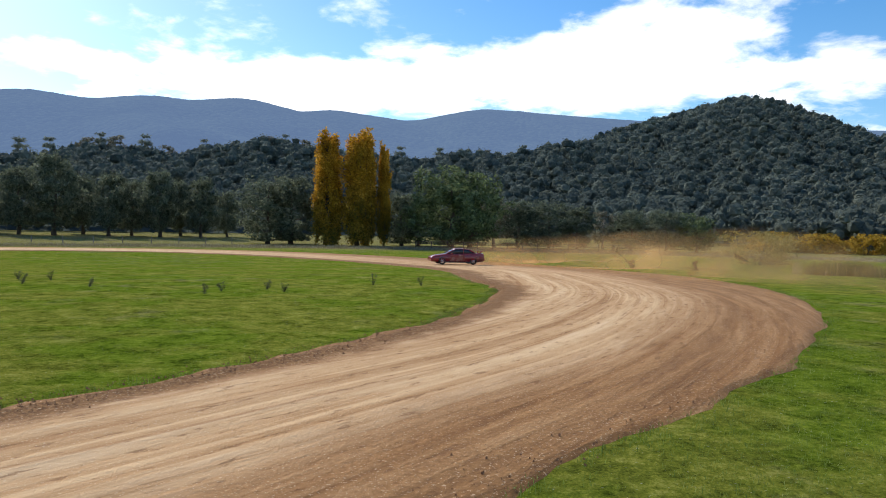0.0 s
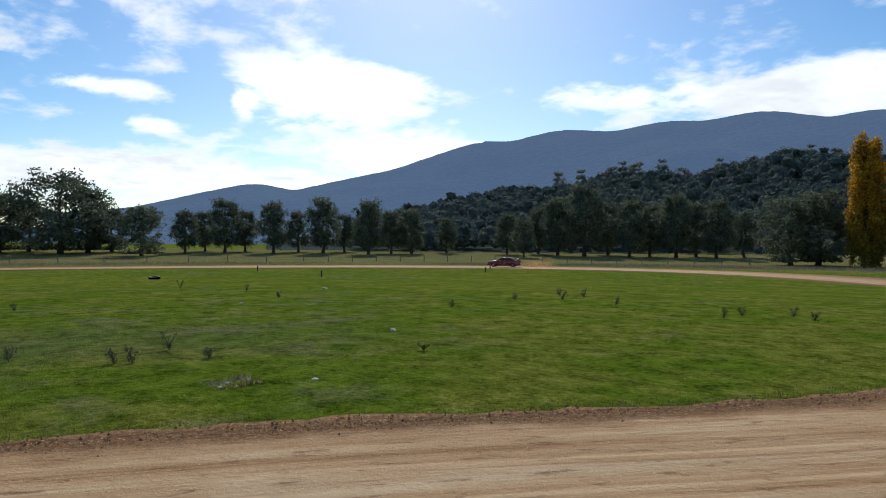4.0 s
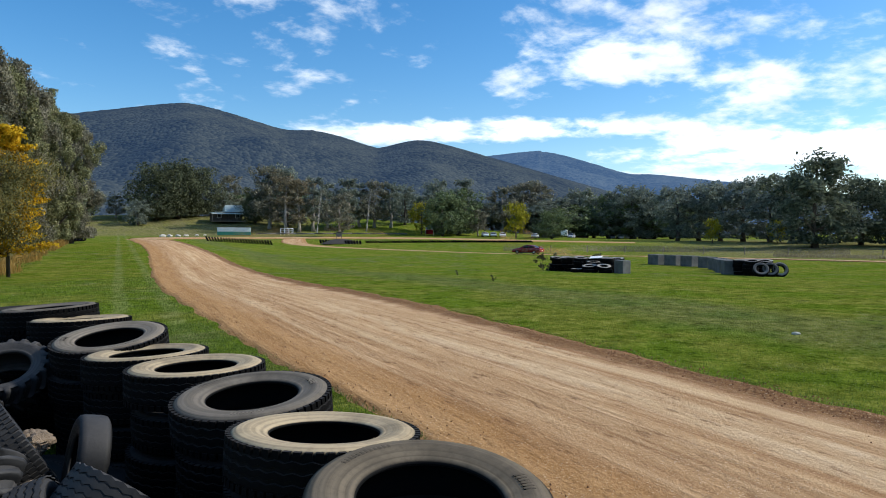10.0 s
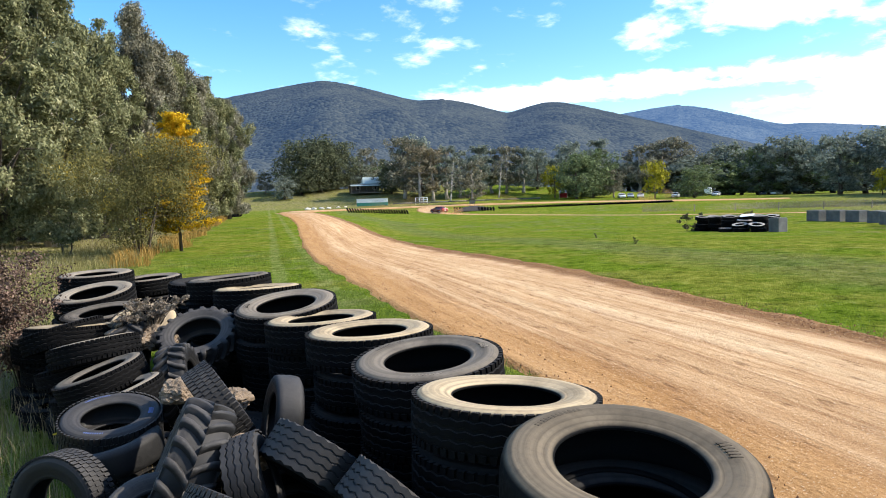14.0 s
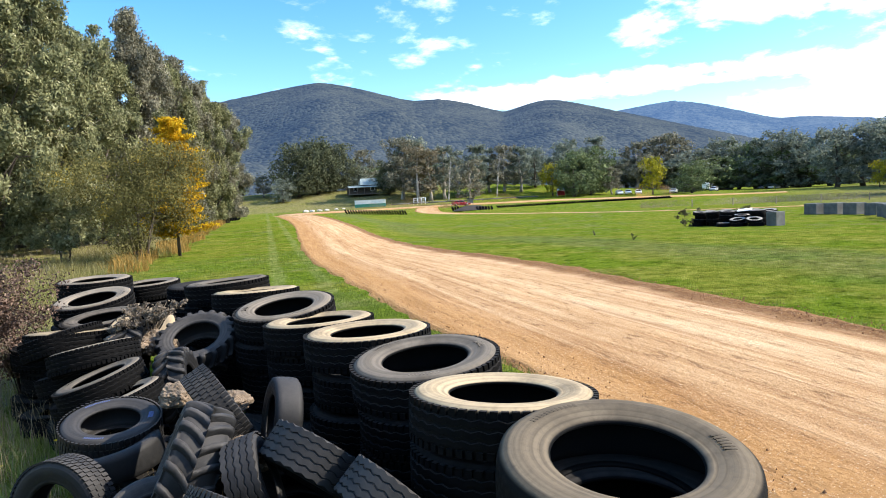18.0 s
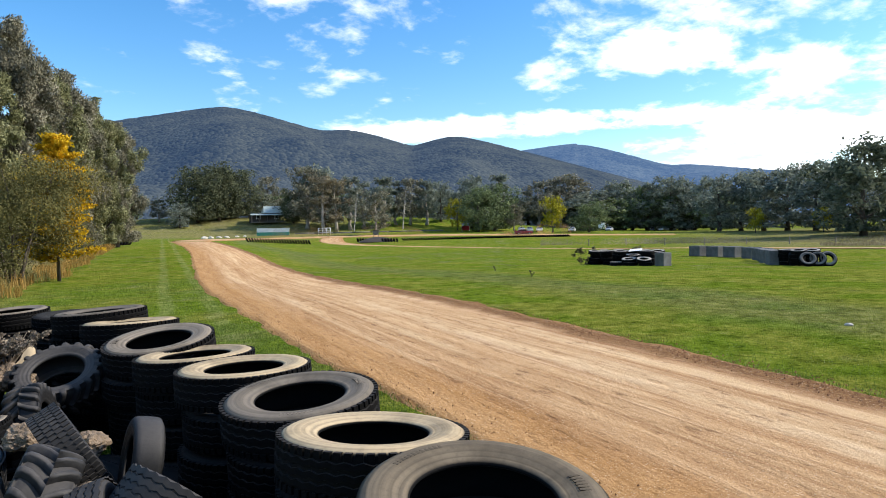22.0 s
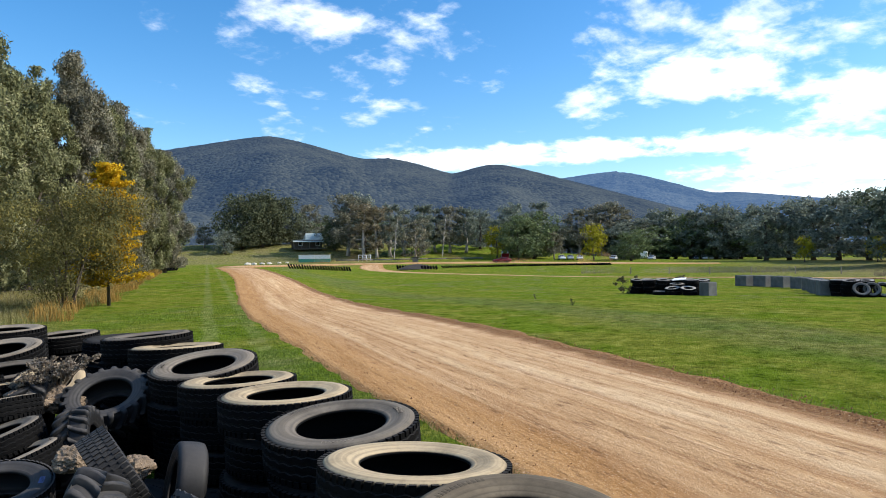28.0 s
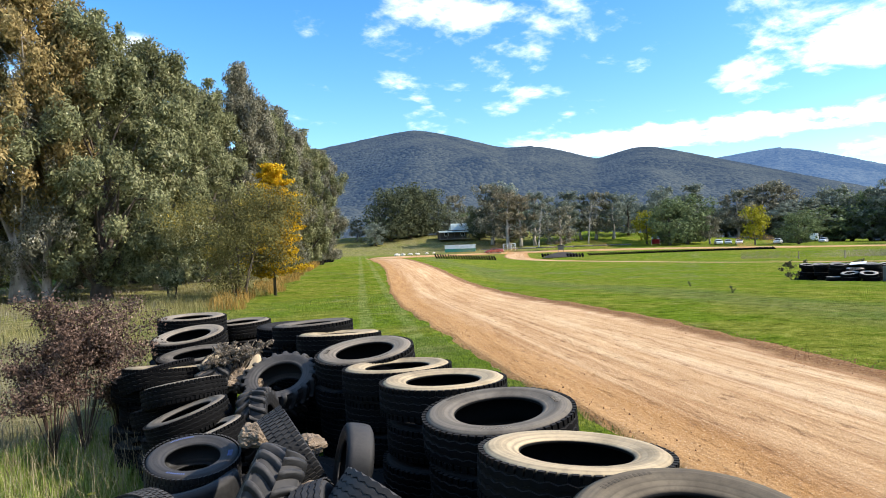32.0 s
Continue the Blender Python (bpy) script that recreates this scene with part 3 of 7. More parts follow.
def bark(name, dark, light, scale=6.0):
    def build(n, s):
        at = n.vec("MULTIPLY", n("TexCoord").outputs["Object"], (1.0, 1.0, 0.25))
        f = n.noise(at, scale, 7, 0.65)
        g = n.noise(at, scale * 0.3, 4)
        n.put(s.inputs["Base Color"], n.ramp(n.math("ADD", n.math("MULTIPLY", f, 0.6), n.math("MULTIPLY", g, 0.4)), (0.35, dark), (0.65, light)))
        s.inputs["Roughness"].default_value = 0.9
        bump(n, s, f, 0.8, 0.03)
    return material(name, build)


BARK_PALE = bark("pale_bark", (0.16, 0.13, 0.10), (0.52, 0.46, 0.40), 3.0)
BARK_DARK = bark("dark_bark", (0.035, 0.026, 0.02), (0.13, 0.10, 0.075))
LEAF_GUM = foliage("gum_leaves", (0.085, 0.092, 0.042), (0.260, 0.262, 0.130), (0.50, 0.47, 0.29), 0.25, 0.8, 0.5)
LEAF_GREY = foliage("grey_gum_leaves", (0.085, 0.082, 0.055), (0.250, 0.236, 0.165), (0.46, 0.42, 0.33), 0.25, 0.8, 0.5)
LEAF_RUST = foliage("rusty_gum_leaves", (0.14, 0.110, 0.045), (0.38, 0.285, 0.12), (0.54, 0.42, 0.22), 0.3, 0.8, 0.5)
LEAF_DARK = foliage("dark_leaves", (0.050, 0.064, 0.042), (0.150, 0.172, 0.112), (0.26, 0.28, 0.19), 0.38)
LEAF_TWIG = foliage("thin_brownish_leaves", (0.11, 0.092, 0.056), (0.27, 0.225, 0.145), (0.38, 0.33, 0.23), 0.3)
# farm leaf colour greyed and blued to carry the haze of distance
LEAF_FARM = foliage("farm_gum_leaves", (0.095, 0.112, 0.090), (0.235, 0.262, 0.205), (0.36, 0.375, 0.30), 0.35)
LEAF_DENSE = foliage("dense_leaves", (0.042, 0.050, 0.026), (0.112, 0.122, 0.064), (0.20, 0.205, 0.12), 0.25)
LEAF_GREEN = foliage("green_leaves", (0.065, 0.085, 0.040), (0.165, 0.205, 0.088), (0.26, 0.30, 0.14))
LEAF_GOLD = foliage("golden_leaves", (0.30, 0.19, 0.010), (0.64, 0.42, 0.02), (0.82, 0.60, 0.05), 0.35)
LEAF_OLIVE = foliage("olive_leaves", (0.072, 0.070, 0.026), (0.200, 0.178, 0.062), (0.46, 0.34, 0.05), 0.3, 0.6, 0.6)
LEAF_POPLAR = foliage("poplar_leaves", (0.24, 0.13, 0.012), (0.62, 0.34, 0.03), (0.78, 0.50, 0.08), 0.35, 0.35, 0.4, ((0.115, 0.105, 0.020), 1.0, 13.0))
LEAF_WILLOW = foliage("yellow_green_leaves", (0.13, 0.13, 0.012), (0.40, 0.36, 0.03), (0.55, 0.48, 0.06), 0.35)


def tree_mesh(kind, h, width, seed, leaves, leaf, leaf_mat, bark_mat, bare=0.22, clumps=18, lean=0.0, spread=1.0, droop=0.6, gaps=0.55, stems=1, fat=1.0, slim=0.45):
    """Trunk with limbs, and a crown of leaf clumps hung on the limbs' ends. Returns both meshes, base at the origin."""
    rng = np.random.default_rng(seed)
    wood, ends = [], []
    for st in range(stems):
        ang = rng.uniform(0, 6.28)
        foot = Vector((0.25 * math.cos(ang), 0.25 * math.sin(ang), 0)) * (0 if stems == 1 else 1)
        sway = Vector((math.cos(ang), math.sin(ang), 0)) * (lean if stems == 1 else width * 0.28)
        line = [foot + sway * t ** 1.4 * (h * 0.05 if stems == 1 else 1) + Vector((rng.normal(0, 0.012 * h), rng.normal(0, 0.012 * h), h * 0.9 * t)) * (1 if t else 0) for t in (0, 0.12, 0.28, 0.45, 0.62, 0.8, 1.0)]
        base = 0.022 * h * (1 if stems == 1 else 0.45)
        wood.append(tube(line, [base * 1.45, base, base * 0.85, base * 0.7, base * 0.5, base * 0.32, base * 0.1], 9 if h > 4 else 6))
        per = max(3, clumps // stems)
        for k in range(per):
            t = bare + (0.97 - bare) * (k + rng.uniform(0.1, 0.9)) / per
            i = min(5, int(t * 6.0))
            a = line[i].lerp(line[i + 1], 0.5)
            az = k * 2.4 + rng.uniform(-0.5, 0.5)
            env = math.sin(math.pi * min(1, max(0.0, (t - bare * 0.6)) / (1.02 - bare * 0.6)) ** 0.8) ** 0.6
            reach = width * 0.5 * spread * env * rng.uniform(0.45, 0.95)
            b = a + Vector((math.cos(az) * reach, math.sin(az) * reach, reach * rng.uniform(0.1, 0.55)))
            b.z = min(b.z, h * 0.93)
            m = a.lerp(b, 0.5) + Vector((0, 0, -0.06 * reach))
            wood.append(tube([a, m, b], [base * 0.4 * (1.05 - t), base * 0.26 * (1.05 - t), base * 0.07], 5, False))
            ends.append((b, fat * width * rng.uniform(0.13, 0.24)))
    pos, out = [], []
    total = sum(r ** 2 for _, r in ends)
    for c, r in ends:
        m = max(6, int(leaves * r ** 2 / total))
        # sprays: little bunches within each clump, so the outline is uneven
        sub = max(2, m // 14)
        u = rng.normal(size=(sub, 3))
        u /= np.linalg.norm(u, axis=1)[:, None]
        u *= r * rng.uniform(gaps, 1.12, (sub, 1))
        u[:, 2] *= 0.75
        idx = rng.integers(0, sub, m)
        q = u[idx] + rng.normal(0, r * 0.16, (m, 3))
        q[:, 2] -= droop * np.abs(rng.normal(0, r * 0.22, m))
        pos.append(q + np.array(c))
        out.append(q / r + np.array([c[0] / width, c[1] / width, 0.25]))
    pos = np.concatenate(pos)
    pos[:, 2] = np.clip(pos[:, 2], h * 0.06, h)
    crown = leaf_mesh("crown", pos, leaf, leaf * slim, leaf_mat, rng, droop, outward=np.concatenate(out))
    return joined("trunk", wood, bark_mat), crown


def gum_mesh(h, width, seed, leaves, leaf, leaf_mat, bark_mat, bare=0.12, limbs=46, top=0.5, slim=0.4):
    """A tall roadside gum: rising limbs, each ending in several hanging sprays, so that the column has a ragged edge and dark gaps."""
    rng = np.random.default_rng(seed)
    ang = rng.uniform(0, 6.28)
    base = 0.024 * h
    line = [Vector((math.cos(ang) * 0.03 * h * t + rng.normal(0, 0.008 * h) * (t > 0), math.sin(ang) * 0.03 * h * t + rng.normal(0, 0.008 * h) * (t > 0), h * 0.93 * t)) for t in (0, 0.06, 0.2, 0.4, 0.6, 0.8, 1.0)]
    wood = [tube(line, [base * 1.5, base * 1.05, base * 0.9, base * 0.7, base * 0.5, base * 0.28, base * 0.06], 10)]
    clumps = []
    for k in range(limbs):
        t = bare + (1.0 - bare) * (k + rng.uniform(0, 1)) / limbs
        env = min(1.0, 0.62 + 1.6 * (t - bare)) * (1 - 0.86 * max(0.0, (t - top) / (1.0 - top)) ** 1.7)
        az = k * 2.4 + rng.uniform(-0.6, 0.6)
        reach = width * 0.5 * env * rng.uniform(0.42, 1.04)
        end = Vector((math.cos(az) * reach, math.sin(az) * reach, h * t)) + Vector((line[4].x, line[4].y, 0)) * t
        u = max(0.04, (end.z - reach * rng.uniform(0.7, 1.2)) / (h * 0.93))
        i = min(5, int(u * 5.8))
        a = line[i].lerp(line[i + 1], 0.4)
        mid = a.lerp(end, 0.55) + Vector((rng.normal(0, 0.2), rng.normal(0, 0.2), 0.12 * reach))
        thick = base * 0.42 * (1.1 - t)
        wood.append(tube([a, mid, end], [thick, thick * 0.6, thick * 0.15], 5, False))
        for _ in range(int(rng.integers(4, 7))):
            r = rng.uniform(0.30, 0.78)
            c = end.lerp(mid, rng.uniform(-0.15, 0.6)) + Vector(rng.normal(0, 0.62, 3)) + Vector((0, 0, -rng.uniform(0, 0.9)))
            clumps.append((np.array(c), r))
            wood.append(tube([end.lerp(mid, 0.3), tuple(c)], [thick * 0.22, 0.008], 3, False))
    total = sum(r ** 2 for _, r in clumps)
    pos, out = [], []
    for c, r in clumps:
        m = max(8, int(leaves * r ** 2 / total))
        u = rng.normal(size=(m, 3))
        u /= np.linalg.norm(u, axis=1)[:, None]
        q = u * r * rng.uniform(0.35, 1.1, (m, 1)) * np.array([1, 1, 1.35])
        q[:, 2] -= np.abs(rng.normal(0, 0.25, m))
        pos.append(q + c)
        out.append(u + np.array([c[0] / width * 0.9, c[1] / width * 0.9, 0.15]))
    pos = np.concatenate(pos)
    pos[:, 2] = np.clip(pos[:, 2], h * 0.05, h * 1.03)
    return joined("trunk", wood, bark_mat), leaf_mesh("crown", pos, leaf, leaf * slim, leaf_mat, rng, 1.3, outward=np.concatenate(out))


def tiered_mesh(h, width, seed, leaves, leaf, mat):
    """A young tree with nearly level boughs in tiers, each a flat pad of leaf."""
    r = np.random.default_rng(seed)
    wood = [tube([(0, 0, 0), (0.05, 0.02, h * 0.5), (0, 0, h * 0.97)], [0.09, 0.06, 0.01], 7)]
    pos, out = [], []
    for k in range(44):
        t = 0.14 + 0.84 * (k + r.uniform(0, 1)) / 44
        a, reach = k * 2.4 + r.uniform(-0.5, 0.5), width * 0.5 * (1.08 - t) ** 0.7 * r.uniform(0.55, 1.1)
        end = np.array([math.cos(a) * reach, math.sin(a) * reach, h * t + reach * 0.22])
        foot = np.array([0, 0, h * t])
        wood.append(tube([tuple(foot), tuple((foot + end) / 2 + np.array([0, 0, 0.05])), tuple(end)], [0.025, 0.016, 0.006], 4, False))
        m = leaves // 44
        f = r.uniform(0.15, 1.08, (m, 1))
        pos.append(foot + (end - foot) * f + r.normal(0, 1, (m, 3)) * np.array([0.17, 0.17, 0.07]))
        out.append(r.normal(0, 0.5, (m, 3)) + np.array([0, 0, 1.0]))
    return joined("trunk", wood, BARK_DARK), leaf_mesh("crown", np.concatenate(pos), leaf, leaf * 0.55, mat, r, 0.3, outward=np.concatenate(out))


STOCK = {}


def stock(key, *args, **kw):
    if key not in STOCK:
        STOCK[key] = tree_mesh(key, *args, **kw)
    return STOCK[key]


def poplar_mesh(h, width, seed, leaves):
    """A column of upright boughs, narrow at foot and top, yellow leaf all the way up."""
    r = np.random.default_rng(seed)
    wood = [tube([(0, 0, 0), (0.1, 0, h * 0.5), (0, 0.1, h * 0.96)], [0.4, 0.25, 0.03], 8)]
    pos, out = [], []
    for k in range(130):
        z = h * r.uniform(0.02, 0.88)
        env = width * 0.5 * min(1.0, 0.72 + 1.2 * z / h) * (1 - (z / h) ** 5) ** 0.8
        a, q = r.uniform(0, 6.28), env * r.uniform(0.35, 1.0)
        c = np.array([math.cos(a) * q, math.sin(a) * q, z])
        top = c + np.array([math.cos(a) * 0.2, math.sin(a) * 0.2, h * r.uniform(0.07, 0.15)])
        wood.append(tube([(0, 0, max(0.3, z - 1.5)), tuple(c), tuple(top)], [0.09, 0.06, 0.02], 4, False))
        m = leaves // 130
        t = r.uniform(-0.3, 1.15, (m, 1))
        j = r.normal(0, 0.34, (m, 3)) * np.array([1, 1, 0.7])
        pos.append(c + (top - c) * t + j)
        out.append(j / 0.34 + np.array([math.cos(a), math.sin(a), 0.2]))
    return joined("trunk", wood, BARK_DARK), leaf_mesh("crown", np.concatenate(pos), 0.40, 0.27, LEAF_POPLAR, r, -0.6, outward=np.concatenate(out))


def plant_tree(name, meshes, x, y, turn, scale, label, category="tree", group="", wide=1.0, sink=0.05):
    root = thing(name, label, category, group, pose(x, y, height(x, y) - sink, 0, 0, turn))
    root.scale = (scale * wide, scale * wide, scale)
    part("trunk", meshes[0], None, root)
    part("crown", meshes[1], None, root)
    return root


def at_bearing(az, d):
    p = heading(az, d)
    return p.x, p.y


# ---------------------------------------------------------------- the tree belt along the near straight
BELT = "gum trees of the roadside belt"
near_a = gum_mesh(17, 8.4, 11, 92000, 0.25, LEAF_GUM, BARK_DARK, 0.10, 52)
near_b = gum_mesh(17, 6.8, 12, 80000, 0.25, LEAF_GREY, BARK_DARK, 0.08, 46, 0.62)
near_c = gum_mesh(17, 7.0, 13, 46000, 0.24, LEAF_RUST, BARK_PALE, 0.34, 34, 0.6)
near_d = gum_mesh(17, 6.4, 14, 84000, 0.25, LEAF_GUM, BARK_PALE, 0.07, 46, 0.66)
near_e = gum_mesh(12, 6.5, 15, 24000, 0.22, LEAF_GREY, BARK_PALE, 0.22, 26, 0.6)
for az, d, h, wide, m, text in [
        (176.6, 44, 20, 1.05, near_c, "tall gum with pale slim trunk and rust-tinged leaves"), (175.0, 43.3, 10.5, 1.0, near_e, "young gum with pale trunk and thin grey leaves"),
        (171.5, 43, 16.3, 1.12, near_a, "broad dark-trunked gum with drooping grey-green leaves"), (173.4, 56, 18.6, 1.0, near_b, "grey-leaved gum with brownish crown"),
        (167.2, 49, 16.6, 1.08, near_d, "dense gum with leaves hanging almost to the ground"), (169.2, 60, 17.6, 1.0, near_b, "grey-leaved gum with brownish crown"),
        (164.3, 57, 15.9, 1.12, near_a, "spreading gum in the roadside belt"), (161.5, 62, 18.1, 0.98, near_b, "grey-leaved gum with brownish crown"),
        (159.6, 69, 16.6, 1.05, near_d, "slender gum in the roadside belt"), (158.3, 73, 16.6, 1.05, near_b, "grey-leaved gum with brownish crown"),
        (156.7, 80, 15.6, 1.1, near_a, "spreading gum in the roadside belt"), (155.1, 90, 14.6, 1.08, near_b, "low grey gum at the belt's far end"),
        (179.5, 48, 17, 1.1, near_d, "dense gum with leaves hanging almost to the ground"), (184, 45, 16, 1.0, near_a, "broad dark-trunked gum with drooping grey-green leaves")]:
    plant_tree("gum_tree", m, *at_bearing(az, d), az * 7.3, h / (12.0 if m is near_e else 17.0), text, group=BELT, wide=wide)
plant_tree("shrub_tree", stock("bushy", 6.0, 5.6, 21, 30000, 0.13, LEAF_OLIVE, BARK_DARK, clumps=50, bare=0.30, stems=6, droop=0.9, gaps=0.25, fat=1.15), -11.45, -33.9, 40, 0.96, "many-stemmed olive-green shrub turning golden")
plant_tree("yellow_tree", tiered_mesh(7.2, 4.8, 22, 15000, 0.19, LEAF_GOLD), *at_bearing(158.6, 37.5), 10, 1.0, "young tree in bright yellow autumn leaf on level boughs")
plant_tree("small_tree", stock("bushy2", 4.2, 3.5, 23, 4000, 0.24, LEAF_GUM, BARK_DARK, clumps=20, bare=0.2, stems=3), *at_bearing(166.5, 40), 80, 0.9, "low green sapling under the gums")

# ---------------------------------------------------------------- far trees
far_kinds = {
    "gum": [stock("far_gum%d" % k, 14, 9 + k, 31 + k, 6500, 0.6, LEAF_DARK, BARK_DARK, clumps=30, bare=0.08, droop=0.3, gaps=0.3) for k in range(4)],
    "slim": [stock("far_slim%d" % k, 14, 8.0, 231 + k, 8000, 0.55, LEAF_DARK, BARK_DARK, clumps=36, bare=0.2, droop=0.6, gaps=0.2, fat=1.25) for k in range(4)],
    "farm": [stock("far_farm%d" % k, 14, 9 + k, 35 + k, 5200, 0.6, LEAF_FARM, BARK_DARK, clumps=26, bare=0.1, droop=0.3, gaps=0.3) for k in range(3)],
    "dense": [stock("far_dense%d" % k, 14, 11 + k, 135 + k, 9000, 0.55, LEAF_DENSE, BARK_DARK, clumps=46, bare=0.04, droop=0.3, gaps=0.2, fat=1.2) for k in range(2)],
    "tall": [stock("far_tall%d" % k, 18, 7.5, 41 + k, 5200, 0.58, LEAF_FARM, BARK_PALE, clumps=28, bare=0.24, droop=0.4, gaps=0.35) for k in range(3)],
    "green": [stock("far_green%d" % k, 10, 9, 51 + k, 5000, 0.5, LEAF_GREEN, BARK_DARK, clumps=24, bare=0.08, droop=0.2) for k in range(2)],
    "grey": [stock("far_grey%d" % k, 15, 9, 56 + k, 4200, 0.6, LEAF_GREY, BARK_PALE, clumps=22, bare=0.2, droop=0.5, gaps=0.35) for k in range(2)],
    "gold": [stock("far_gold", 8, 7.5, 61, 3000, 0.45, LEAF_WILLOW, BARK_DARK, clumps=18, bare=0.15, droop=0.3)],
    "rust": [stock("far_rust", 13, 6.5, 63, 2600, 0.45, LEAF_TWIG, BARK_PALE, clumps=20, bare=0.15, droop=0.4, gaps=0.3)],
    "poplar": [poplar_mesh(20, 5.2, 66 + k, 24000) for k in range(2)],
}
WORDS = {"dense": "broad dark evergreen with dense rounded crown", "farm": "full gum with dusky green crown", "gum": "dark spreading gum against the light", "slim": "dark upright gum with trunk showing", "tall": "tall gum with bare pale trunk and high crown", "green": "rounded green tree with dense crown", "grey": "grey-green gum with loose crown",
         "gold": "small tree in yellow-green autumn leaf", "rust": "thin half-bare tree with brownish twigs", "poplar": "column-shaped poplar in orange autumn leaf"}
BASE_H = {"gum": 14, "dense": 14, "slim": 14, "farm": 14, "tall": 18, "green": 10, "grey": 15, "gold": 8, "rust": 13, "poplar": 20}
far_count = [0]


def far_tree(kind, az, d, top, wide=1.0, group=""):
    """A tree whose top shows at the elevation top, seen from the spectators' bank."""
    x, y = at_bearing(az, d)
    h = 2.15 + d * math.tan(radians(top)) - height(x, y)
    k = far_count[0] = far_count[0] + 1
    m = far_kinds[kind][k % len(far_kinds[kind])]
    plant_tree("poplar" if kind == "poplar" else "tree", m, x, y, k * 77 % 360, h / BASE_H[kind], WORDS[kind], group=group, wide=wide)


SUNNY = "dark trees beyond the paddock"
# beyond the far straight, from the farm side round to the bend: bearing, distance, elevation of the top
for az, d, top in [(97.3, 150, 6.3), (94.4, 165, 4.4), (92.2, 160, 3.9), (90.2, 168, 3.6), (88.1, 162, 4.0), (85.6, 170, 4.3), (83.4, 165, 3.4), (81.2, 170, 3.7), (78.7, 165, 3.9), (76.9, 172, 3.2), (74.9, 160, 5.3), (73.1, 165, 4.2),
                   (71.5, 170, 2.9), (69.4, 150, 3.1)]:
    far_tree("gum", az, d, top, 1.25, SUNNY)
for az, d, top in [(66.3, 165, 2.8), (64.8, 175, 2.7), (63.3, 168, 3.8), (61.7, 175, 2.9), (59.5, 165, 3.7), (57.5, 172, 2.9), (55.5, 165, 4.1), (53.7, 175, 2.7), (51.7, 160, 4.0), (49.8, 165, 3.0), (48.1, 165, 3.2), (45.1, 170, 2.5)]:
    far_tree("slim", az, d, top, 1.0, SUNNY)
for az, d, top in [(40.0, 165, 2.9), (38.6, 150, 2.4), (35.8, 160, 4.3), (33.6, 158, 5.6), (31.7, 165, 3.9), (30.0, 155, 4.2), (28.4, 160, 3.6), (26.4, 155, 4.6), (24.9, 162, 3.8), (23.4, 155, 4.1), (21.4, 160, 2.9), (37.4, 168, 3.4)]:
    far_tree("slim", az, d, top, 0.92, SUNNY)
for az, d, top, kind in [(18.2, 125, 4.0, "gum"), (16.4, 128, 4.4, "gum"), (7.2, 125, 3.3, "gum"), (5.8, 128, 2.9, "green"), (3.0, 113, 5.5, "green"), (1.4, 116, 4.6, "green"), (-0.6, 125, 3.2, "grey"), (-2.6, 128, 2.8, "gum"), (-5.2, 126, 2.6, "gum"),
                         (-7.5, 124, 2.2, "gum"), (-9.6, 128, 2.0, "grey"), (-11.8, 122, 2.1, "gum"), (-14.5, 126, 1.9, "gum"), (-16.8, 126, 1.6, "green")]:
    far_tree(kind, az, d, top, 1.25, "trees behind the bend")
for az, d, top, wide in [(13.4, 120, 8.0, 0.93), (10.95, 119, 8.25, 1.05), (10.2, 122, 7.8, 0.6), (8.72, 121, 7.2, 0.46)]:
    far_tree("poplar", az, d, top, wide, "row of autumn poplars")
# the farm: bearing, distance, top, kind
for az, d, top, kind in [(149.2, 214, 5.2, "dense"), (147.6, 218, 5.7, "dense"), (146.2, 224, 5.2, "dense"), (143.7, 236, 4.8, "grey"), (141.7, 210, 3.6, "dense"), (140.6, 200, 5.6, "grey"), (139.2, 204, 5.7, "farm"), (139.2, 190, 5.1, "rust"), (138.2, 192, 4.8, "rust"),
                         (137.0, 195, 5.0, "tall"), (135.9, 198, 4.6, "tall"), (134.9, 172, 3.5, "grey"), (134.2, 200, 4.9, "tall"), (133.2, 205, 4.6, "tall"), (132.0, 205, 4.7, "grey"), (130.6, 205, 4.5, "tall"), (129.4, 215, 4.2, "farm"),
                         (128.0, 192, 2.6, "gold"), (126.8, 200, 4.7, "farm"), (126.2, 185, 3.4, "green"), (124.9, 190, 3.8, "green"), (124.4, 230, 4.9, "tall"), (123.2, 190, 2.2, "grey")]:
    far_tree(kind, az, d, top, 1.2 if kind != "gold" else 0.85, "trees round the farm")
for az, d, top, kind in [(120.0, 180, 2.6, "gold"), (121.2, 230, 4.2, "grey"), (119.4, 235, 4.6, "grey"), (118.0, 240, 4.4, "grey"), (117.0, 185, 2.0, "green"), (114.8, 240, 3.9, "farm"), (113.6, 240, 3.3, "green"), (112.4, 235, 3.6, "farm"), (110.6, 235, 4.1, "farm"),
                         (108.8, 235, 3.6, "farm"), (107.0, 190, 3.9, "farm"), (105.4, 195, 4.1, "farm"), (103.8, 190, 4.3, "farm"), (102.2, 185, 4.6, "farm"), (104.4, 170, 1.2, "gold"), (99.8, 170, 1.1, "gold"), (100.3, 180, 4.4, "farm"), (98.8, 175, 4.8, "farm"), (95.8, 180, 3.4, "farm"), (109.7, 240, 3.2, "grey")]:
    far_tree(kind, az, d, top, 1.35 if kind != "gold" else 0.8, "trees round the car park")


# trees beyond the paddock behind the belt
for k in range(24):
    far_tree(("farm", "grey", "farm", "green")[k % 4], 150.5 + 1.55 * k, 205 + 30 * ((k * 7) % 5) / 5, 2.6 + 1.3 * ((k * 5) % 4) / 4, 1.4, "trees beyond the back paddock")
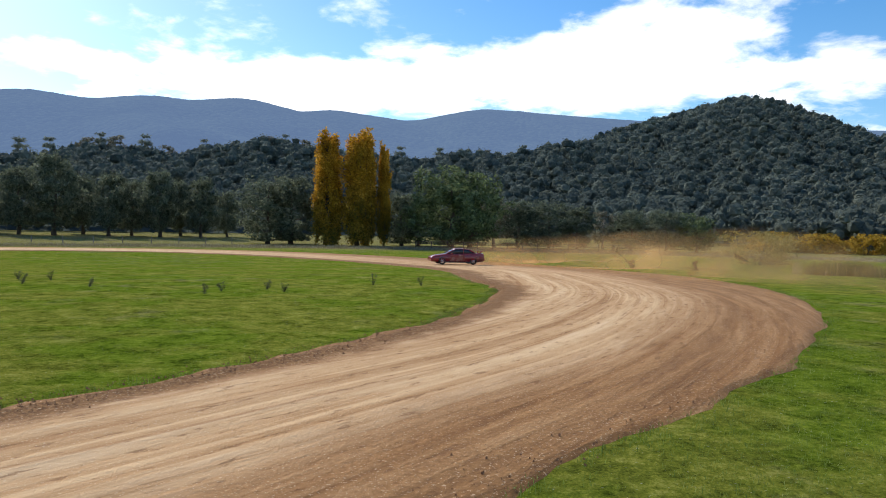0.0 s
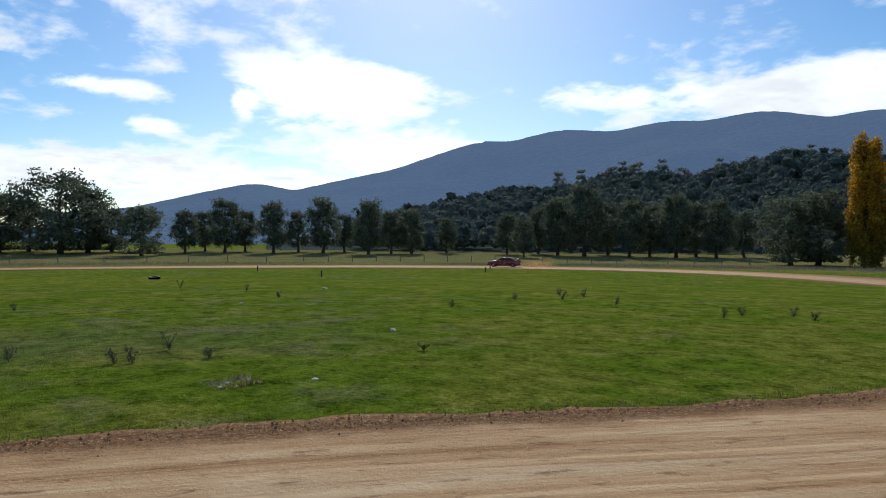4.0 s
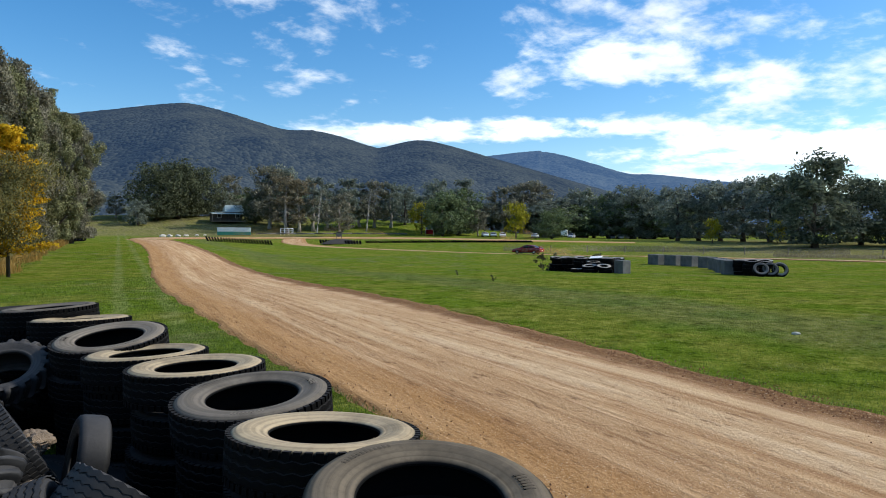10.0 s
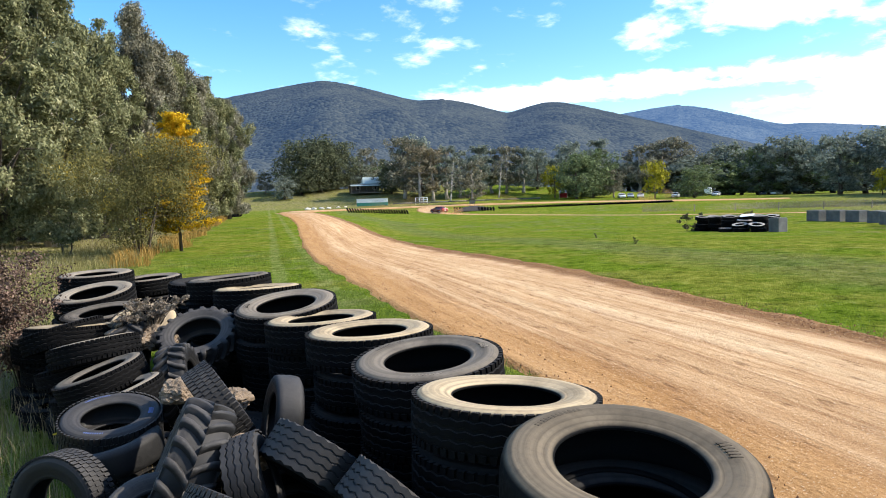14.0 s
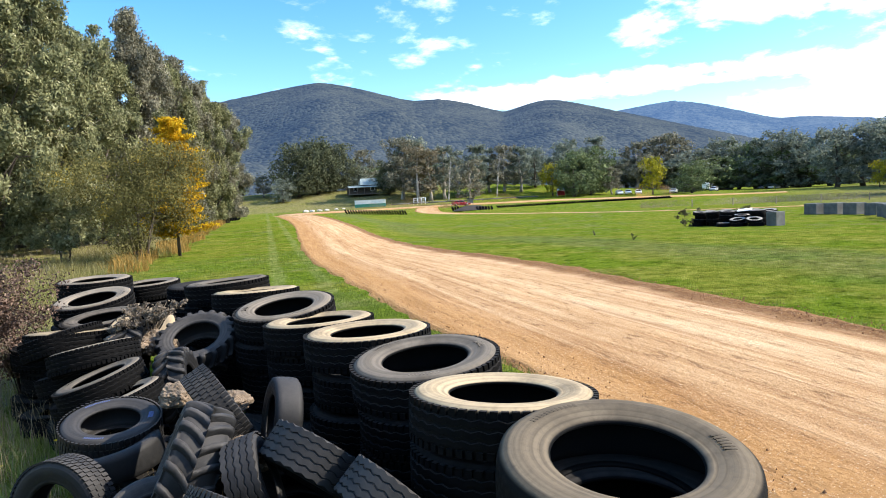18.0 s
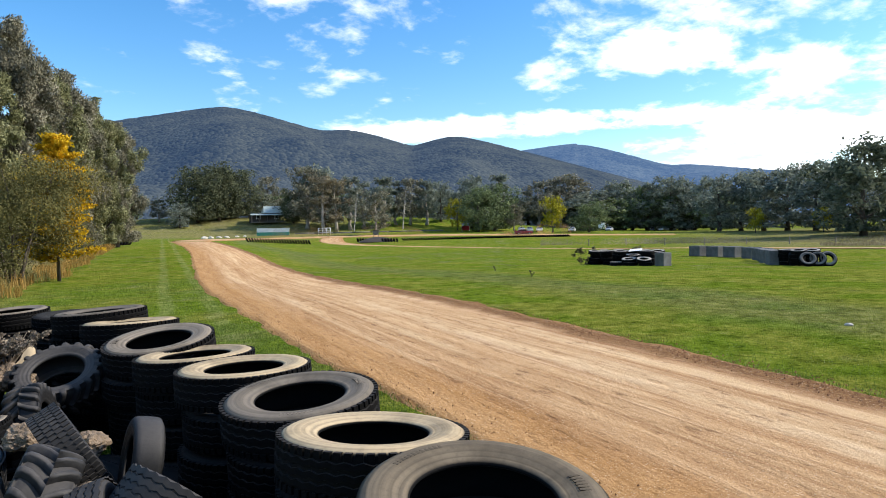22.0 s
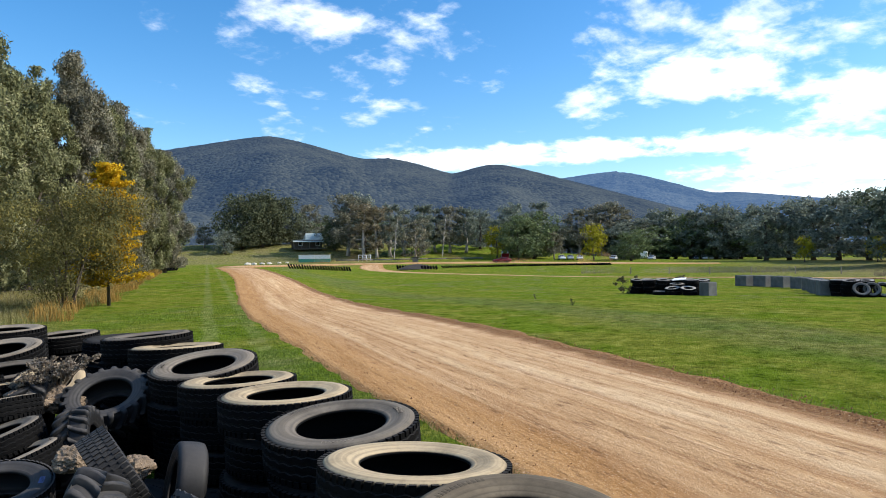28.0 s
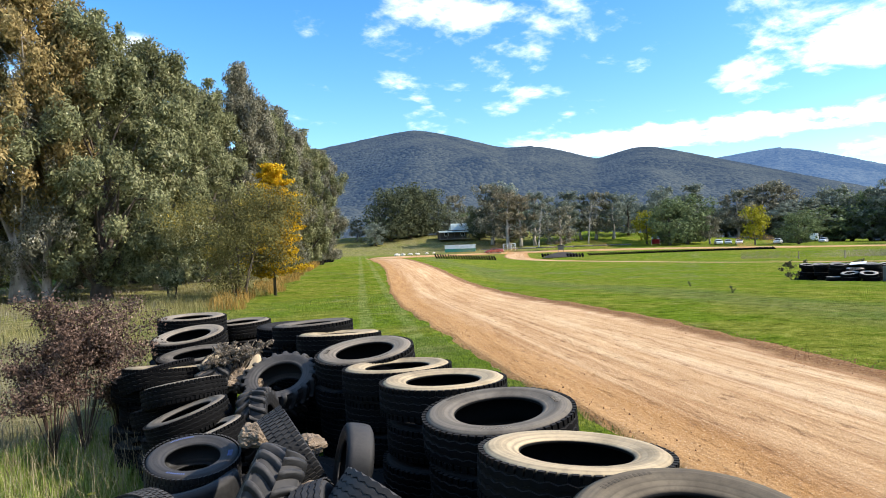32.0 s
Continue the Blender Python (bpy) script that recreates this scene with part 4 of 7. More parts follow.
# shrubs and low trees that close the gaps under the farm's gums
undergrowth = random.Random(12)
for k in range(46):
    far_tree(("farm", "green", "grey", "farm")[k % 4], 107 + 44 * k / 46 + undergrowth.uniform(-0.5, 0.5), undergrowth.uniform(228, 255), undergrowth.uniform(2.2, 3.4), undergrowth.uniform(1.7, 2.3), "undergrowth behind the farm")


def slope_at(tents, az, r, r0, rc, minus):
    s = (r - r0) / (rc - r0)
    crest = rc * math.tan(radians(max(0.2, skyline(az, tents) - minus))) + 2.0
    return crest * (0.45 * smooth(0, 1, s) + 0.55 * min(s, 1.1) ** 1.3)


def forest(name, tents, a0, a1, r0, rc, minus, count, seed, label, size=9.0):
    """Gum forest over a hill: lumpy crowns with ragged leaf sprays standing on its slope, one piece of stuff."""
    rng = np.random.default_rng(seed)
    bm = bmesh.new()
    bmesh.ops.create_icosphere(bm, subdivisions=1, radius=1)
    unit, tri = np.array([v.co[:] for v in bm.verts]), np.array([[v.index for v in f.verts] for f in bm.faces])
    bm.free()
    verts, faces, pos, out, base = [], [], [], [], 0
    for k in range(count):
        az, s = rng.uniform(a0, a1), rng.uniform(0.02, 1.0)
        if k % 4 == 0:
            s = rng.uniform(0.93, 1.02)
        r = r0 + (rc - r0) * s
        z = slope_at(tents, az, r, r0, rc, minus)
        x, y = at_bearing(az, r)
        h = size * rng.uniform(0.65, 1.45) * (0.55 + 0.45 * min(1.0, s))
        for _ in range(2):
            c = np.array([x, y, z + h * 0.55]) + rng.normal(0, h * 0.15, 3)
            q = h * rng.uniform(0.20, 0.32)
            verts.append(c + unit * q * rng.uniform(0.72, 1.18, (len(unit), 1)) * np.array([1, 1, 0.95]))
            faces.append(tri + base)
            base += len(unit)
            u = rng.normal(size=(13, 3))
            u[:, 2] = np.abs(u[:, 2]) * 1.2 - 0.3
            u /= np.linalg.norm(u, axis=1)[:, None]
            pos.append(u * q * rng.uniform(0.95, 1.25, (13, 1)) + c)
            out.append(u)
    leaf = leaf_mesh(name, np.concatenate(pos), 1.15, 0.8, FOREST, rng, 0.2, outward=np.concatenate(out), bias=1.6)
    bm = bmesh.new()
    bm.from_mesh(mesh_from("lumps", np.concatenate(verts), np.concatenate(faces).tolist(), FOREST, False))
    bm.from_mesh(leaf)
    me = bpy.data.meshes.new(name)
    bm.to_mesh(me)
    bm.free()
    me.materials.append(FOREST)
    return tagged(new(name, me), label, "forest", kind="stuff")


def forest_leaf(n, s):
    at = n("NewGeometry").outputs["Position"]
    tree, patch, fine = n("NewGeometry").outputs["Random Per Island"], n.noise(at, 0.02, 4, 0.6), n.noise(at, 0.9, 5, 0.7)
    f = n.math("ADD", n.math("MULTIPLY", tree, 0.35), n.math("ADD", n.math("MULTIPLY", patch, 0.35), n.math("MULTIPLY", fine, 0.40)))
    # grey-green gum leaf, with bluish distance haze mixed into the colour
    c = n.ramp(f, (0.30, (0.078, 0.098, 0.088)), (0.52, (0.115, 0.140, 0.122)), (0.74, (0.185, 0.212, 0.172)))
    n.put(s.inputs["Base Color"], c)
    s.inputs["Roughness"].default_value = 0.95
    s.inputs["Specular IOR Level"].default_value = 0.05
    bump(n, s, fine, 1.0, 0.9)
    m = n("MixShader", Fac=0.35, i1=s, i2=n("BsdfTranslucent", Color=c))
    n.put([k for k in n.tree.nodes if k.type == "OUTPUT_MATERIAL"][0].inputs[0], m)


FOREST = material("forest_leaves", forest_leaf)
forest("forest", CONE, -36, -9, 150, 620, 1.1, 5600, 5, "dark gum forest covering the rounded hill", 8.5)
forest("forest", FOOT, -15, 53, 175, 430, 1.5, 4600, 6, "wooded slope with gums standing along its crest", 8.5)

# tall gums that stand out along the foothill's crest: bearing, elevation of the top
for az, top, wide in [(35.8, 6.2, 0.9), (33.9, 6.4, 0.9), (31.4, 6.9, 1.1), (30.6, 7.0, 0.9), (29.6, 7.2, 1.0), (27.5, 7.1, 0.9), (25.9, 6.6, 1.0), (23.2, 7.0, 0.9), (18.2, 7.7, 1.0), (16.9, 7.7, 0.9), (15.2, 7.6, 1.0), (7.4, 7.1, 0.9), (4.1, 7.0, 0.9), (0.2, 7.2, 1.0), (-3.0, 7.3, 0.9)]:
    x, y = at_bearing(az, 426)
    base = slope_at(FOOT, az, 426, 175, 430, 1.5)
    h = 2.15 + 426 * math.tan(radians(top)) - base
    far_count[0] += 1
    tree = plant_tree("tree", far_kinds["tall" if wide < 1 else "grey"][far_count[0] % 2], x, y, az * 40, max(0.5, h / 17.0), "tall gum standing out on the foothill crest", group="crest gums", wide=1.15 * wide)
    tree.location.z = base - 0.5


# ---------------------------------------------------------------- tyres
def rubber(name, dusty, dust_colour=(0.47, 0.37, 0.26), top_only=False, grey=1.0, low=0.55, spec=0.08, gloss=0.6):
    def build(n, s):
        at = n("TexCoord").outputs["Object"]
        fine, patch = n.noise(at, 30.0, 6, 0.7), n.noise(at, 3.5, 5, 0.6)
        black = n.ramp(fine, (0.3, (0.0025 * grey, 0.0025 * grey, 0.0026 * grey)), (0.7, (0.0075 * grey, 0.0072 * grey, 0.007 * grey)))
        rnd = n("ObjectInfo").outputs["Random"]
        nz = n("SeparateXYZ", Vector=n("NewGeometry").outputs["Normal"]).outputs[2]
        film = n.math("MULTIPLY", n.step(nz, low, 0.92), n.step(patch, 0.25, 0.6, 0.55, 1.0))
        round_way = n.vec("LENGTH", n.vec("MULTIPLY", at, (1, 1, 0))).outputs["Value"]
        ring = n.noise(n("CombineXYZ", X=n.math("MULTIPLY", round_way, 55.0), Y=n.math("MULTIPLY", patch, 0.25), Z=rnd), 1.0, 3, 0.6)
        film = n.math("MULTIPLY", film, n.math("MULTIPLY", n.step(ring, 0.3, 0.62, 0.68, 1.0), n.step(fine, 0.25, 0.6, 0.75, 1.0)))
        film = n.math("MULTIPLY", film, n.math("ADD", dusty * 0.72, n.math("MULTIPLY", rnd, dusty * 0.75)), clamp=True)
        if top_only:                           # film only above the middle plane, none on the casing's lower inside
            film = n.math("MULTIPLY", film, n.step(n("SeparateXYZ", Vector=at).outputs[2], 0.0, 0.03))
        tone = n.mix(rnd, (dust_colour[0] * 0.88, dust_colour[1] * 0.90, dust_colour[2] * 0.95, 1), (*dust_colour, 1))
        n.put(s.inputs["Base Color"], n.mix(film, black, tone))
        n.put(s.inputs["Roughness"], n.step(fine, 0.3, 0.7, gloss, gloss + 0.25))
        s.inputs["Specular IOR Level"].default_value = spec
        bump(n, s, n.math("ADD", fine, n.math("MULTIPLY", patch, 0.6)), 0.25, 0.006)
    return material(name, build)


RUB_DUST = rubber("dusty_rubber", 0.58, (0.38, 0.315, 0.235), True)
RUB_SAND = rubber("sandy_rubber", 0.92, (0.50, 0.385, 0.235), True)
# upward faces paled: dust, with the sun's glint painted into its colour
RUB_PALE = rubber("sunlit_dusty_rubber", 0.85, (0.44, 0.40, 0.35), True, low=0.0)
RUB_WORN = rubber("worn_rubber", 0.42, (0.31, 0.245, 0.165), True)
# greyed by dust, and by sunlight on the heap put into base and film
RUB = rubber("lit_old_rubber", 0.20, (0.30, 0.27, 0.24), grey=2.3, low=0.15, spec=0.22, gloss=0.5)
# darker copy: the deep shade of the stack sides is in its base colour
RUB_SHADE = rubber("shade_black_rubber", 0.10, (0.26, 0.24, 0.22), spec=0.05, gloss=0.7)
BLUE_MARK = plain("faded_blue_mark", (0.09, 0.13, 0.30), 0.6)


def revolve(section, segs, mat, name="carcass"):
    verts = [(r * math.cos(2 * math.pi * k / segs), r * math.sin(2 * math.pi * k / segs), z) for r, z in section for k in range(segs)]
    m = len(section)
    faces = [(i * segs + k, i * segs + (k + 1) % segs, ((i + 1) % m) * segs + (k + 1) % segs, ((i + 1) % m) * segs + k) for i in range(m) for k in range(segs)]
    return mesh_from(name, verts, faces, mat)


def casing(w, segs, mat, bead=0.285, crown=0.492):
    """A hollow tyre of diameter 1 about the z axis: tread, shoulders, ringed sidewalls, beads and liner."""
    h = w / 2
    half = [(crown, 0.0), (crown - 0.003, h * 0.55), (crown - 0.012, h * 0.82), (crown - 0.035, h * 0.93), (0.448, h * 0.95), (0.444, h * 0.975), (0.436, h * 0.975), (0.430, h * 0.985), (0.400, h), (0.375, h * 0.985), (0.370, h * 0.97), (0.362, h * 0.965),
            (0.335, h * 0.92), (0.318, h * 0.86), (0.313, h * 0.87), (0.306, h * 0.86), (bead + 0.004, h * 0.80), (bead - 0.004, h * 0.72), (bead + 0.004, h * 0.66), (0.32, h * 0.72), (0.40, h * 0.84), (crown - 0.05, h * 0.74), (crown - 0.035, 0.0)]
    full = half + [(r, -z) for r, z in reversed(half[1:-1])]
    return revolve(full, segs, mat)


def blocks(name, items, mat):
    """Tread blocks: angle, half angle, inner and outer radius, z from and to, skew of the outer edge in z per radian."""
    v, f = [], []
    for a, da, r0, r1, z0, z1, skew in items:
        k = len(v)
        for r in (r0, r1):
            for s in (-1, 1):
                t = a + s * da * (1.0 if r == r0 else 0.92)
                for z in (z0, z1):
                    v.append((r * math.cos(t), r * math.sin(t), z + skew * s))
        f += [tuple(k + i for i in q) for q in ((4, 5, 7, 6), (0, 4, 6, 2), (1, 3, 7, 5), (0, 1, 5, 4), (2, 6, 7, 3))]
    return mesh_from(name, v, f, mat, False)


def rib(r0, r1, z0, z1, amp, waves, segs):
    """A zigzag rib round the tread."""
    v, f = [], []
    for k in range(segs):
        t = 2 * math.pi * k / segs
        tri = abs(((k * waves / segs) % 1.0) * 2 - 1) * 2 - 1
        for r, z in ((r0, z0), (r1, z0 + 0.003), (r1, z1 - 0.003), (r0, z1)):
            v.append((r * math.cos(t), r * math.sin(t), z + amp * tri))
    for k in range(segs):
        m = (k + 1) % segs
        f += [(4 * k + i, 4 * k + i + 1, 4 * m + i + 1, 4 * m + i) for i in range(3)]
    return v, f


def lug_bars(h, side, mat, count=20):
    """Meshes of one row of curved tractor lugs, from the middle of the tread round the shoulder."""
    rows = []
    for k in range(count):
        v, f, c = [], [], 0
        base = 2 * math.pi * (k + (0.5 if side > 0 else 0)) / count
        path = [(0.0, 0.0, 0.518), (0.30, 0.10, 0.520), (0.60, 0.17, 0.516), (0.85, 0.205, 0.508), (1.0, 0.215, 0.488), (1.02, 0.22, 0.455)]
        for z, turn, r in path:
            for da, dr in ((-0.078, -0.060), (-0.052, -0.008), (-0.030, 0.0), (0.030, 0.0), (0.052, -0.008), (0.078, -0.060)):
                a = base + turn + da
                v.append(((r + dr) * math.cos(a), (r + dr) * math.sin(a), side * h * z))
        for i in range(len(path) - 1):
            f += [(c + i * 6 + j, c + i * 6 + j + 1, c + i * 6 + j + 7, c + i * 6 + j + 6) for j in range(5)]
        f += [tuple(c + j for j in range(6)), tuple(c + (len(path) - 1) * 6 + j for j in range(6))]
        rows.append(mesh_from("lug", v, f, mat))
    return rows


def make_tyre_parts(kind, fine=True):
    segs = 80 if fine else 28
    dusty = {"truck": RUB_DUST, "sandy": RUB_SAND, "pale": RUB_PALE, "smooth": RUB_WORN, "under": RUB_SHADE}.get(kind, RUB)
    w = {"truck": 0.26, "sandy": 0.26, "pale": 0.26, "smooth": 0.27, "under": 0.26, "zigzag": 0.34, "lug": 0.36, "car": 0.29, "bald": 0.30, "allterrain": 0.33}[kind]
    h, full = w / 2, 2 * math.pi
    shapes = [("carcass", casing(w, segs, dusty, crown=0.475 if kind == "lug" else 0.490), "")]
    if kind in ("truck", "sandy", "pale", "under"):
        band = RUB_SHADE
        n = 60 if fine else 24
        for s in (-1, 1):
            z = sorted((s * h * 0.60, s * h * 0.88))
            items = [(full * k / n + (0.03 if s > 0 else 0), full / n * 0.36, 0.470, 0.4965, z[0], z[1], 0.0) for k in range(n)]
            shapes.append(("shoulder_tread", blocks("tread", items, band), "notched shoulder blocks"))
        if fine:
            shapes += [("tread_rib", joined("tread", [rib(0.486, 0.498, z - 0.018, z + 0.018, 0.006, 36, 144)], band, False), "") for z in (-0.052, 0.0, 0.052)]
    elif kind == "zigzag":
        shapes += [("tread_rib", joined("tread", [rib(0.486, 0.500, z - h * 0.16, z + h * 0.16, h * 0.05, 30, 180 if fine else 60)], RUB, False), "") for z in (-h * 0.76, -h * 0.38, 0, h * 0.38, h * 0.76)]
    elif kind == "lug":
        shapes += [("lug", bar, "") for s in (-1, 1) for bar in lug_bars(h, s, RUB)]
    elif kind in ("car", "allterrain"):
        n = 60 if fine else 24
        for j, zz in enumerate((-0.72, -0.24, 0.24, 0.72)):
            items = [(full * (k + 0.5 * (j % 2)) / n, full / n * 0.38, 0.482, 0.499, h * (zz - 0.21), h * (zz + 0.21), 0.004) for k in range(n)]
            shapes.append(("tread_band", blocks("tread", items, RUB), ""))
    if fine and kind in ("truck", "smooth", "allterrain"):
        for start, count in ((0.3, 9), (2.2, 6), (4.1, 12)):
            marks = [(start + k * 0.055, 0.015, 0.365 if count == 6 else 0.388, 0.413, h * 0.96, h * 1.004, 0.0) for k in range(count)]
            shapes.append(("marking", blocks("marking", marks, BLUE_MARK if kind == "allterrain" else dusty), "raised sidewall marking bars"))
    return shapes


TYRES = {}
TYRE_WORDS = {"truck": "worn truck tyre with dusty sidewall", "smooth": "grey-brown truck tyre with smooth shoulder", "sandy": "truck tyre coated in pale sandy dust", "under": "black truck tyre in a stack", "zigzag": "black tyre with worn zigzag tread", "lug": "chunky black tractor tyre with deep lugs", "car": "small discarded black car tyre", "bald": "bald grey-black tyre with smooth tread",
              "allterrain": "all-terrain tyre with faded blue sidewall marking"}


def tyre(kind, at, d, label="", group="", fine=True):
    key = (kind, fine)
    if key not in TYRES:
        TYRES[key] = make_tyre_parts(kind, fine)
    root = thing("tyre", label or TYRE_WORDS[kind], "tyre", group, at)
    root.scale = (d, d, d)
    for name, me, text in TYRES[key]:
        part(name, me, None, root, text)
    return root


def upright(x, y, z, axis, spin=0.0):
    """A pose with the tyre's axle along axis."""
    q = Vector(axis).normalized().to_track_quat("Z", "Y")
    return Matrix.Translation((x, y, z)) @ q.to_matrix().to_4x4() @ pose(0, 0, 0, 0, 0, spin)


WALL = "stacked tyre wall beside the track"
rng = random.Random(4)


def stack(x, y, d, top, tilt=(0, 0), kind="truck", label="", group=WALL, fine=True, levels=None):
    """Tyres laid flat one on another; top is the height of the uppermost sidewall, tilt the way its axle leans in x and y."""
    w = 0.26 * d
    n = levels or max(1, round((top - height(x, y)) / w))
    step = (top - height(x, y)) / n
    for k in range(n):
        last = k == n - 1
        j = 0.0 if last else 0.05 if fine else 0.16
        size = 1.0 if last else rng.uniform(0.94, 1.0)
        lean = [v * (k / max(1, n - 1)) + (0 if last else rng.uniform(-0.02, 0.02)) for v in tilt]
        m = upright(x + rng.uniform(-j, j), y + rng.uniform(-j, j), height(x, y) + step * (k + 0.5), (*lean, 1.0), rng.uniform(0, 360))
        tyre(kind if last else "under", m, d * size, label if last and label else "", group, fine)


stack(-2.384, -1.365, 1.05, 1.115, (0.07, 0.13), "smooth", label="large dusty grey truck tyre topping the stack", levels=5)
stack(-2.787, -2.386, 1.04, 1.125, (-0.086, -0.022), "sandy", label="sandy tan truck tyre topping the stack")
stack(-3.087, -3.363, 1.04, 1.13, (0.093, 0.021), label="dusty truck tyre with notched shoulder on its stack")
stack(-3.314, -4.338, 1.04, 1.168, (0.0, -0.03), "sandy", label="tan dust-coated truck tyre topping the stack")
stack(-3.477, -5.322, 1.04, 1.133, (0.003, -0.05), "sandy", label="thin sandy truck tyre topping the stack")
stack(-3.592, -6.155, 1.05, 1.195, (0.15, 0.06), label="grey truck tyre topping the stack")
stack(-3.829, -7.243, 1.02, 1.225, (-0.02, -0.06), label="truck tyre tipped away from the heap", kind="sandy")
stack(-3.88, -8.10, 1.05, 1.29, (0.035, -0.05), label="weathered truck tyre at the wall's far end")
stack(-3.034, -10.734, 1.03, 1.28, (0.025, 0.019), label="dusty truck tyre behind the heap")
stack(-3.974, -11.266, 1.0, 1.10, (0.054, 0.0), label="dusty truck tyre behind the heap")
stack(-4.05, -9.2, 1.03, 1.18, (0.0, 0.03), "under", label="black truck tyre at the back of the wall")
stack(-2.662, -9.488, 1.0, 1.17, (0.163, 0.091), "truck", label="pale truck tyre tipped towards the track")
stack(-1.98, -8.35, 0.98, 0.84, (0, 0.05), "under")
tyre("sandy", upright(-2.62, -7.55, 0.90, (0.22, 0.36, 0.90), 40), 0.72, "pale tyre half buried in dry soil", WALL)

HEAP = "heap of dumped tyres behind the wall"


def dumped(kind, x, y, z, axis, d):
    tyre(kind, upright(x, y, z, axis, rng.uniform(0, 360)), d, "", HEAP)


dumped("lug", -2.86, -6.66, 0.82, (0.32, 0.37, 0.87), 0.80)
dumped("lug", -2.37, -5.89, 0.59, (-0.80, 0.50, 0.22), 0.74)
dumped("lug", -2.35, -7.21, 0.68, (-0.87, 0.48, -0.10), 0.80)
dumped("car", -1.98, -4.20, 0.84, (-0.85, 0.21, 0.50), 0.66)
dumped("bald", -2.28, -3.95, 0.74, (0.91, -0.33, 0.20), 0.60)
dumped("lug", -1.55, -3.78, 0.64, (0.77, -0.37, 0.42), 0.82)
dumped("zigzag", -2.07, -3.16, 0.70, (-0.71, -0.01, 0.75), 0.66)
dumped("zigzag", -2.10, -2.50, 0.63, (-0.74, 0.13, 0.68), 0.64)
dumped("car", -1.53, -3.02, 0.60, (-0.61, -0.11, 0.80), 0.64)
dumped("zigzag", -1.78, -3.36, 0.62, (-0.72, 0.47, 0.25), 0.58)
dumped("bald", -1.30, -3.56, 0.48, (0.11, 0.65, 0.75), 0.60)
dumped("bald", -1.20, -3.25, 0.46, (0.19, 0.57, 0.80), 0.58)
dumped("car", -0.98, -4.10, 0.54, (0.83, 0.54, 0.10), 0.60)
dumped("car", -0.92, -3.60, 0.46, (-0.46, 0.46, 0.75), 0.58)
dumped("car", -0.68, -3.72, 0.38, (0.35, 0.35, 0.85), 0.62)
dumped("car", -1.00, -3.36, 0.44, (-0.17, 0.56, 0.80), 0.58)
dumped("allterrain", -1.52, -5.02, 0.64, (0.06, 0.21, 0.97), 0.68)
dumped("bald", -1.46, -4.80, 0.52, (0.13, -0.09, 0.96), 0.66)
dumped("truck", -1.94, -6.90, 0.84, (0.05, -0.24, 0.96), 0.82)
dumped("truck", -1.80, -6.22, 0.72, (0.26, -0.13, 0.93), 0.76)
dumped("truck", -1.80, -5.72, 0.64, (0.25, -0.18, 0.94), 0.72)
dumped("sandy", -1.90, -7.60, 0.92, (-0.07, -0.09, 0.98), 0.84)
dumped("under", -1.84, -7.60, 0.92, (0.16, -0.23, 0.95), 0.80)
dumped("truck", -2.45, -8.35, 0.92, (0.10, 0.05, 1.00), 0.92)
dumped("under", -2.08, -8.89, 0.70, (-0.03, -0.04, 1.00), 0.95)
dumped("under", -2.16, -9.09, 0.44, (-0.04, 0.03, 1.00), 0.95)
dumped("under", -1.90, -7.30, 0.58, (0.10, -0.20, 0.95), 0.80)
dumped("under", -1.86, -6.60, 0.48, (0.15, -0.15, 0.95), 0.78)
dumped("under", -1.82, -5.95, 0.42, (0.20, -0.15, 0.95), 0.74)
dumped("under", -2.02, -7.68, 0.34, (-0.40, 0.08, 0.91), 0.86)
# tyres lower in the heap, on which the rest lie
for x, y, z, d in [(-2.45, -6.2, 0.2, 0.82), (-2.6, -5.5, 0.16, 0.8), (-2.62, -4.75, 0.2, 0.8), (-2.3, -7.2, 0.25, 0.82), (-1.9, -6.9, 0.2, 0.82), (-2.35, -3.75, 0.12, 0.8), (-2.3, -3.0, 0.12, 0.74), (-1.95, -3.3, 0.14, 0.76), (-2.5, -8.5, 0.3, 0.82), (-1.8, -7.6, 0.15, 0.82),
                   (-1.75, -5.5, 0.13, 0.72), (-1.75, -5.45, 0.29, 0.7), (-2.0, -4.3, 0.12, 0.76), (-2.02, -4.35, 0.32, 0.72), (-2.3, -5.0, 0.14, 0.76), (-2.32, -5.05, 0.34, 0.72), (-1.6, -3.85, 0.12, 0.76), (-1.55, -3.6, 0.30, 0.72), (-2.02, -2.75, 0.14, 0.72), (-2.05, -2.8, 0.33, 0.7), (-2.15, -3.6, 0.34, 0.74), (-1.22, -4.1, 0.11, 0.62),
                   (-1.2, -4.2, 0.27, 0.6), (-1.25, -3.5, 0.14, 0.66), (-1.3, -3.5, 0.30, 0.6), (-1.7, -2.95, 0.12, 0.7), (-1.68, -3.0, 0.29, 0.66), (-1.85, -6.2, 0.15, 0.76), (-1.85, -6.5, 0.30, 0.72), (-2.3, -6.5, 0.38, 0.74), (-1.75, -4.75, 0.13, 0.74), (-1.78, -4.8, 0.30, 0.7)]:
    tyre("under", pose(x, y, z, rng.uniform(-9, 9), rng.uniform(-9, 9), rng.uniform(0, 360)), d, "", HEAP)

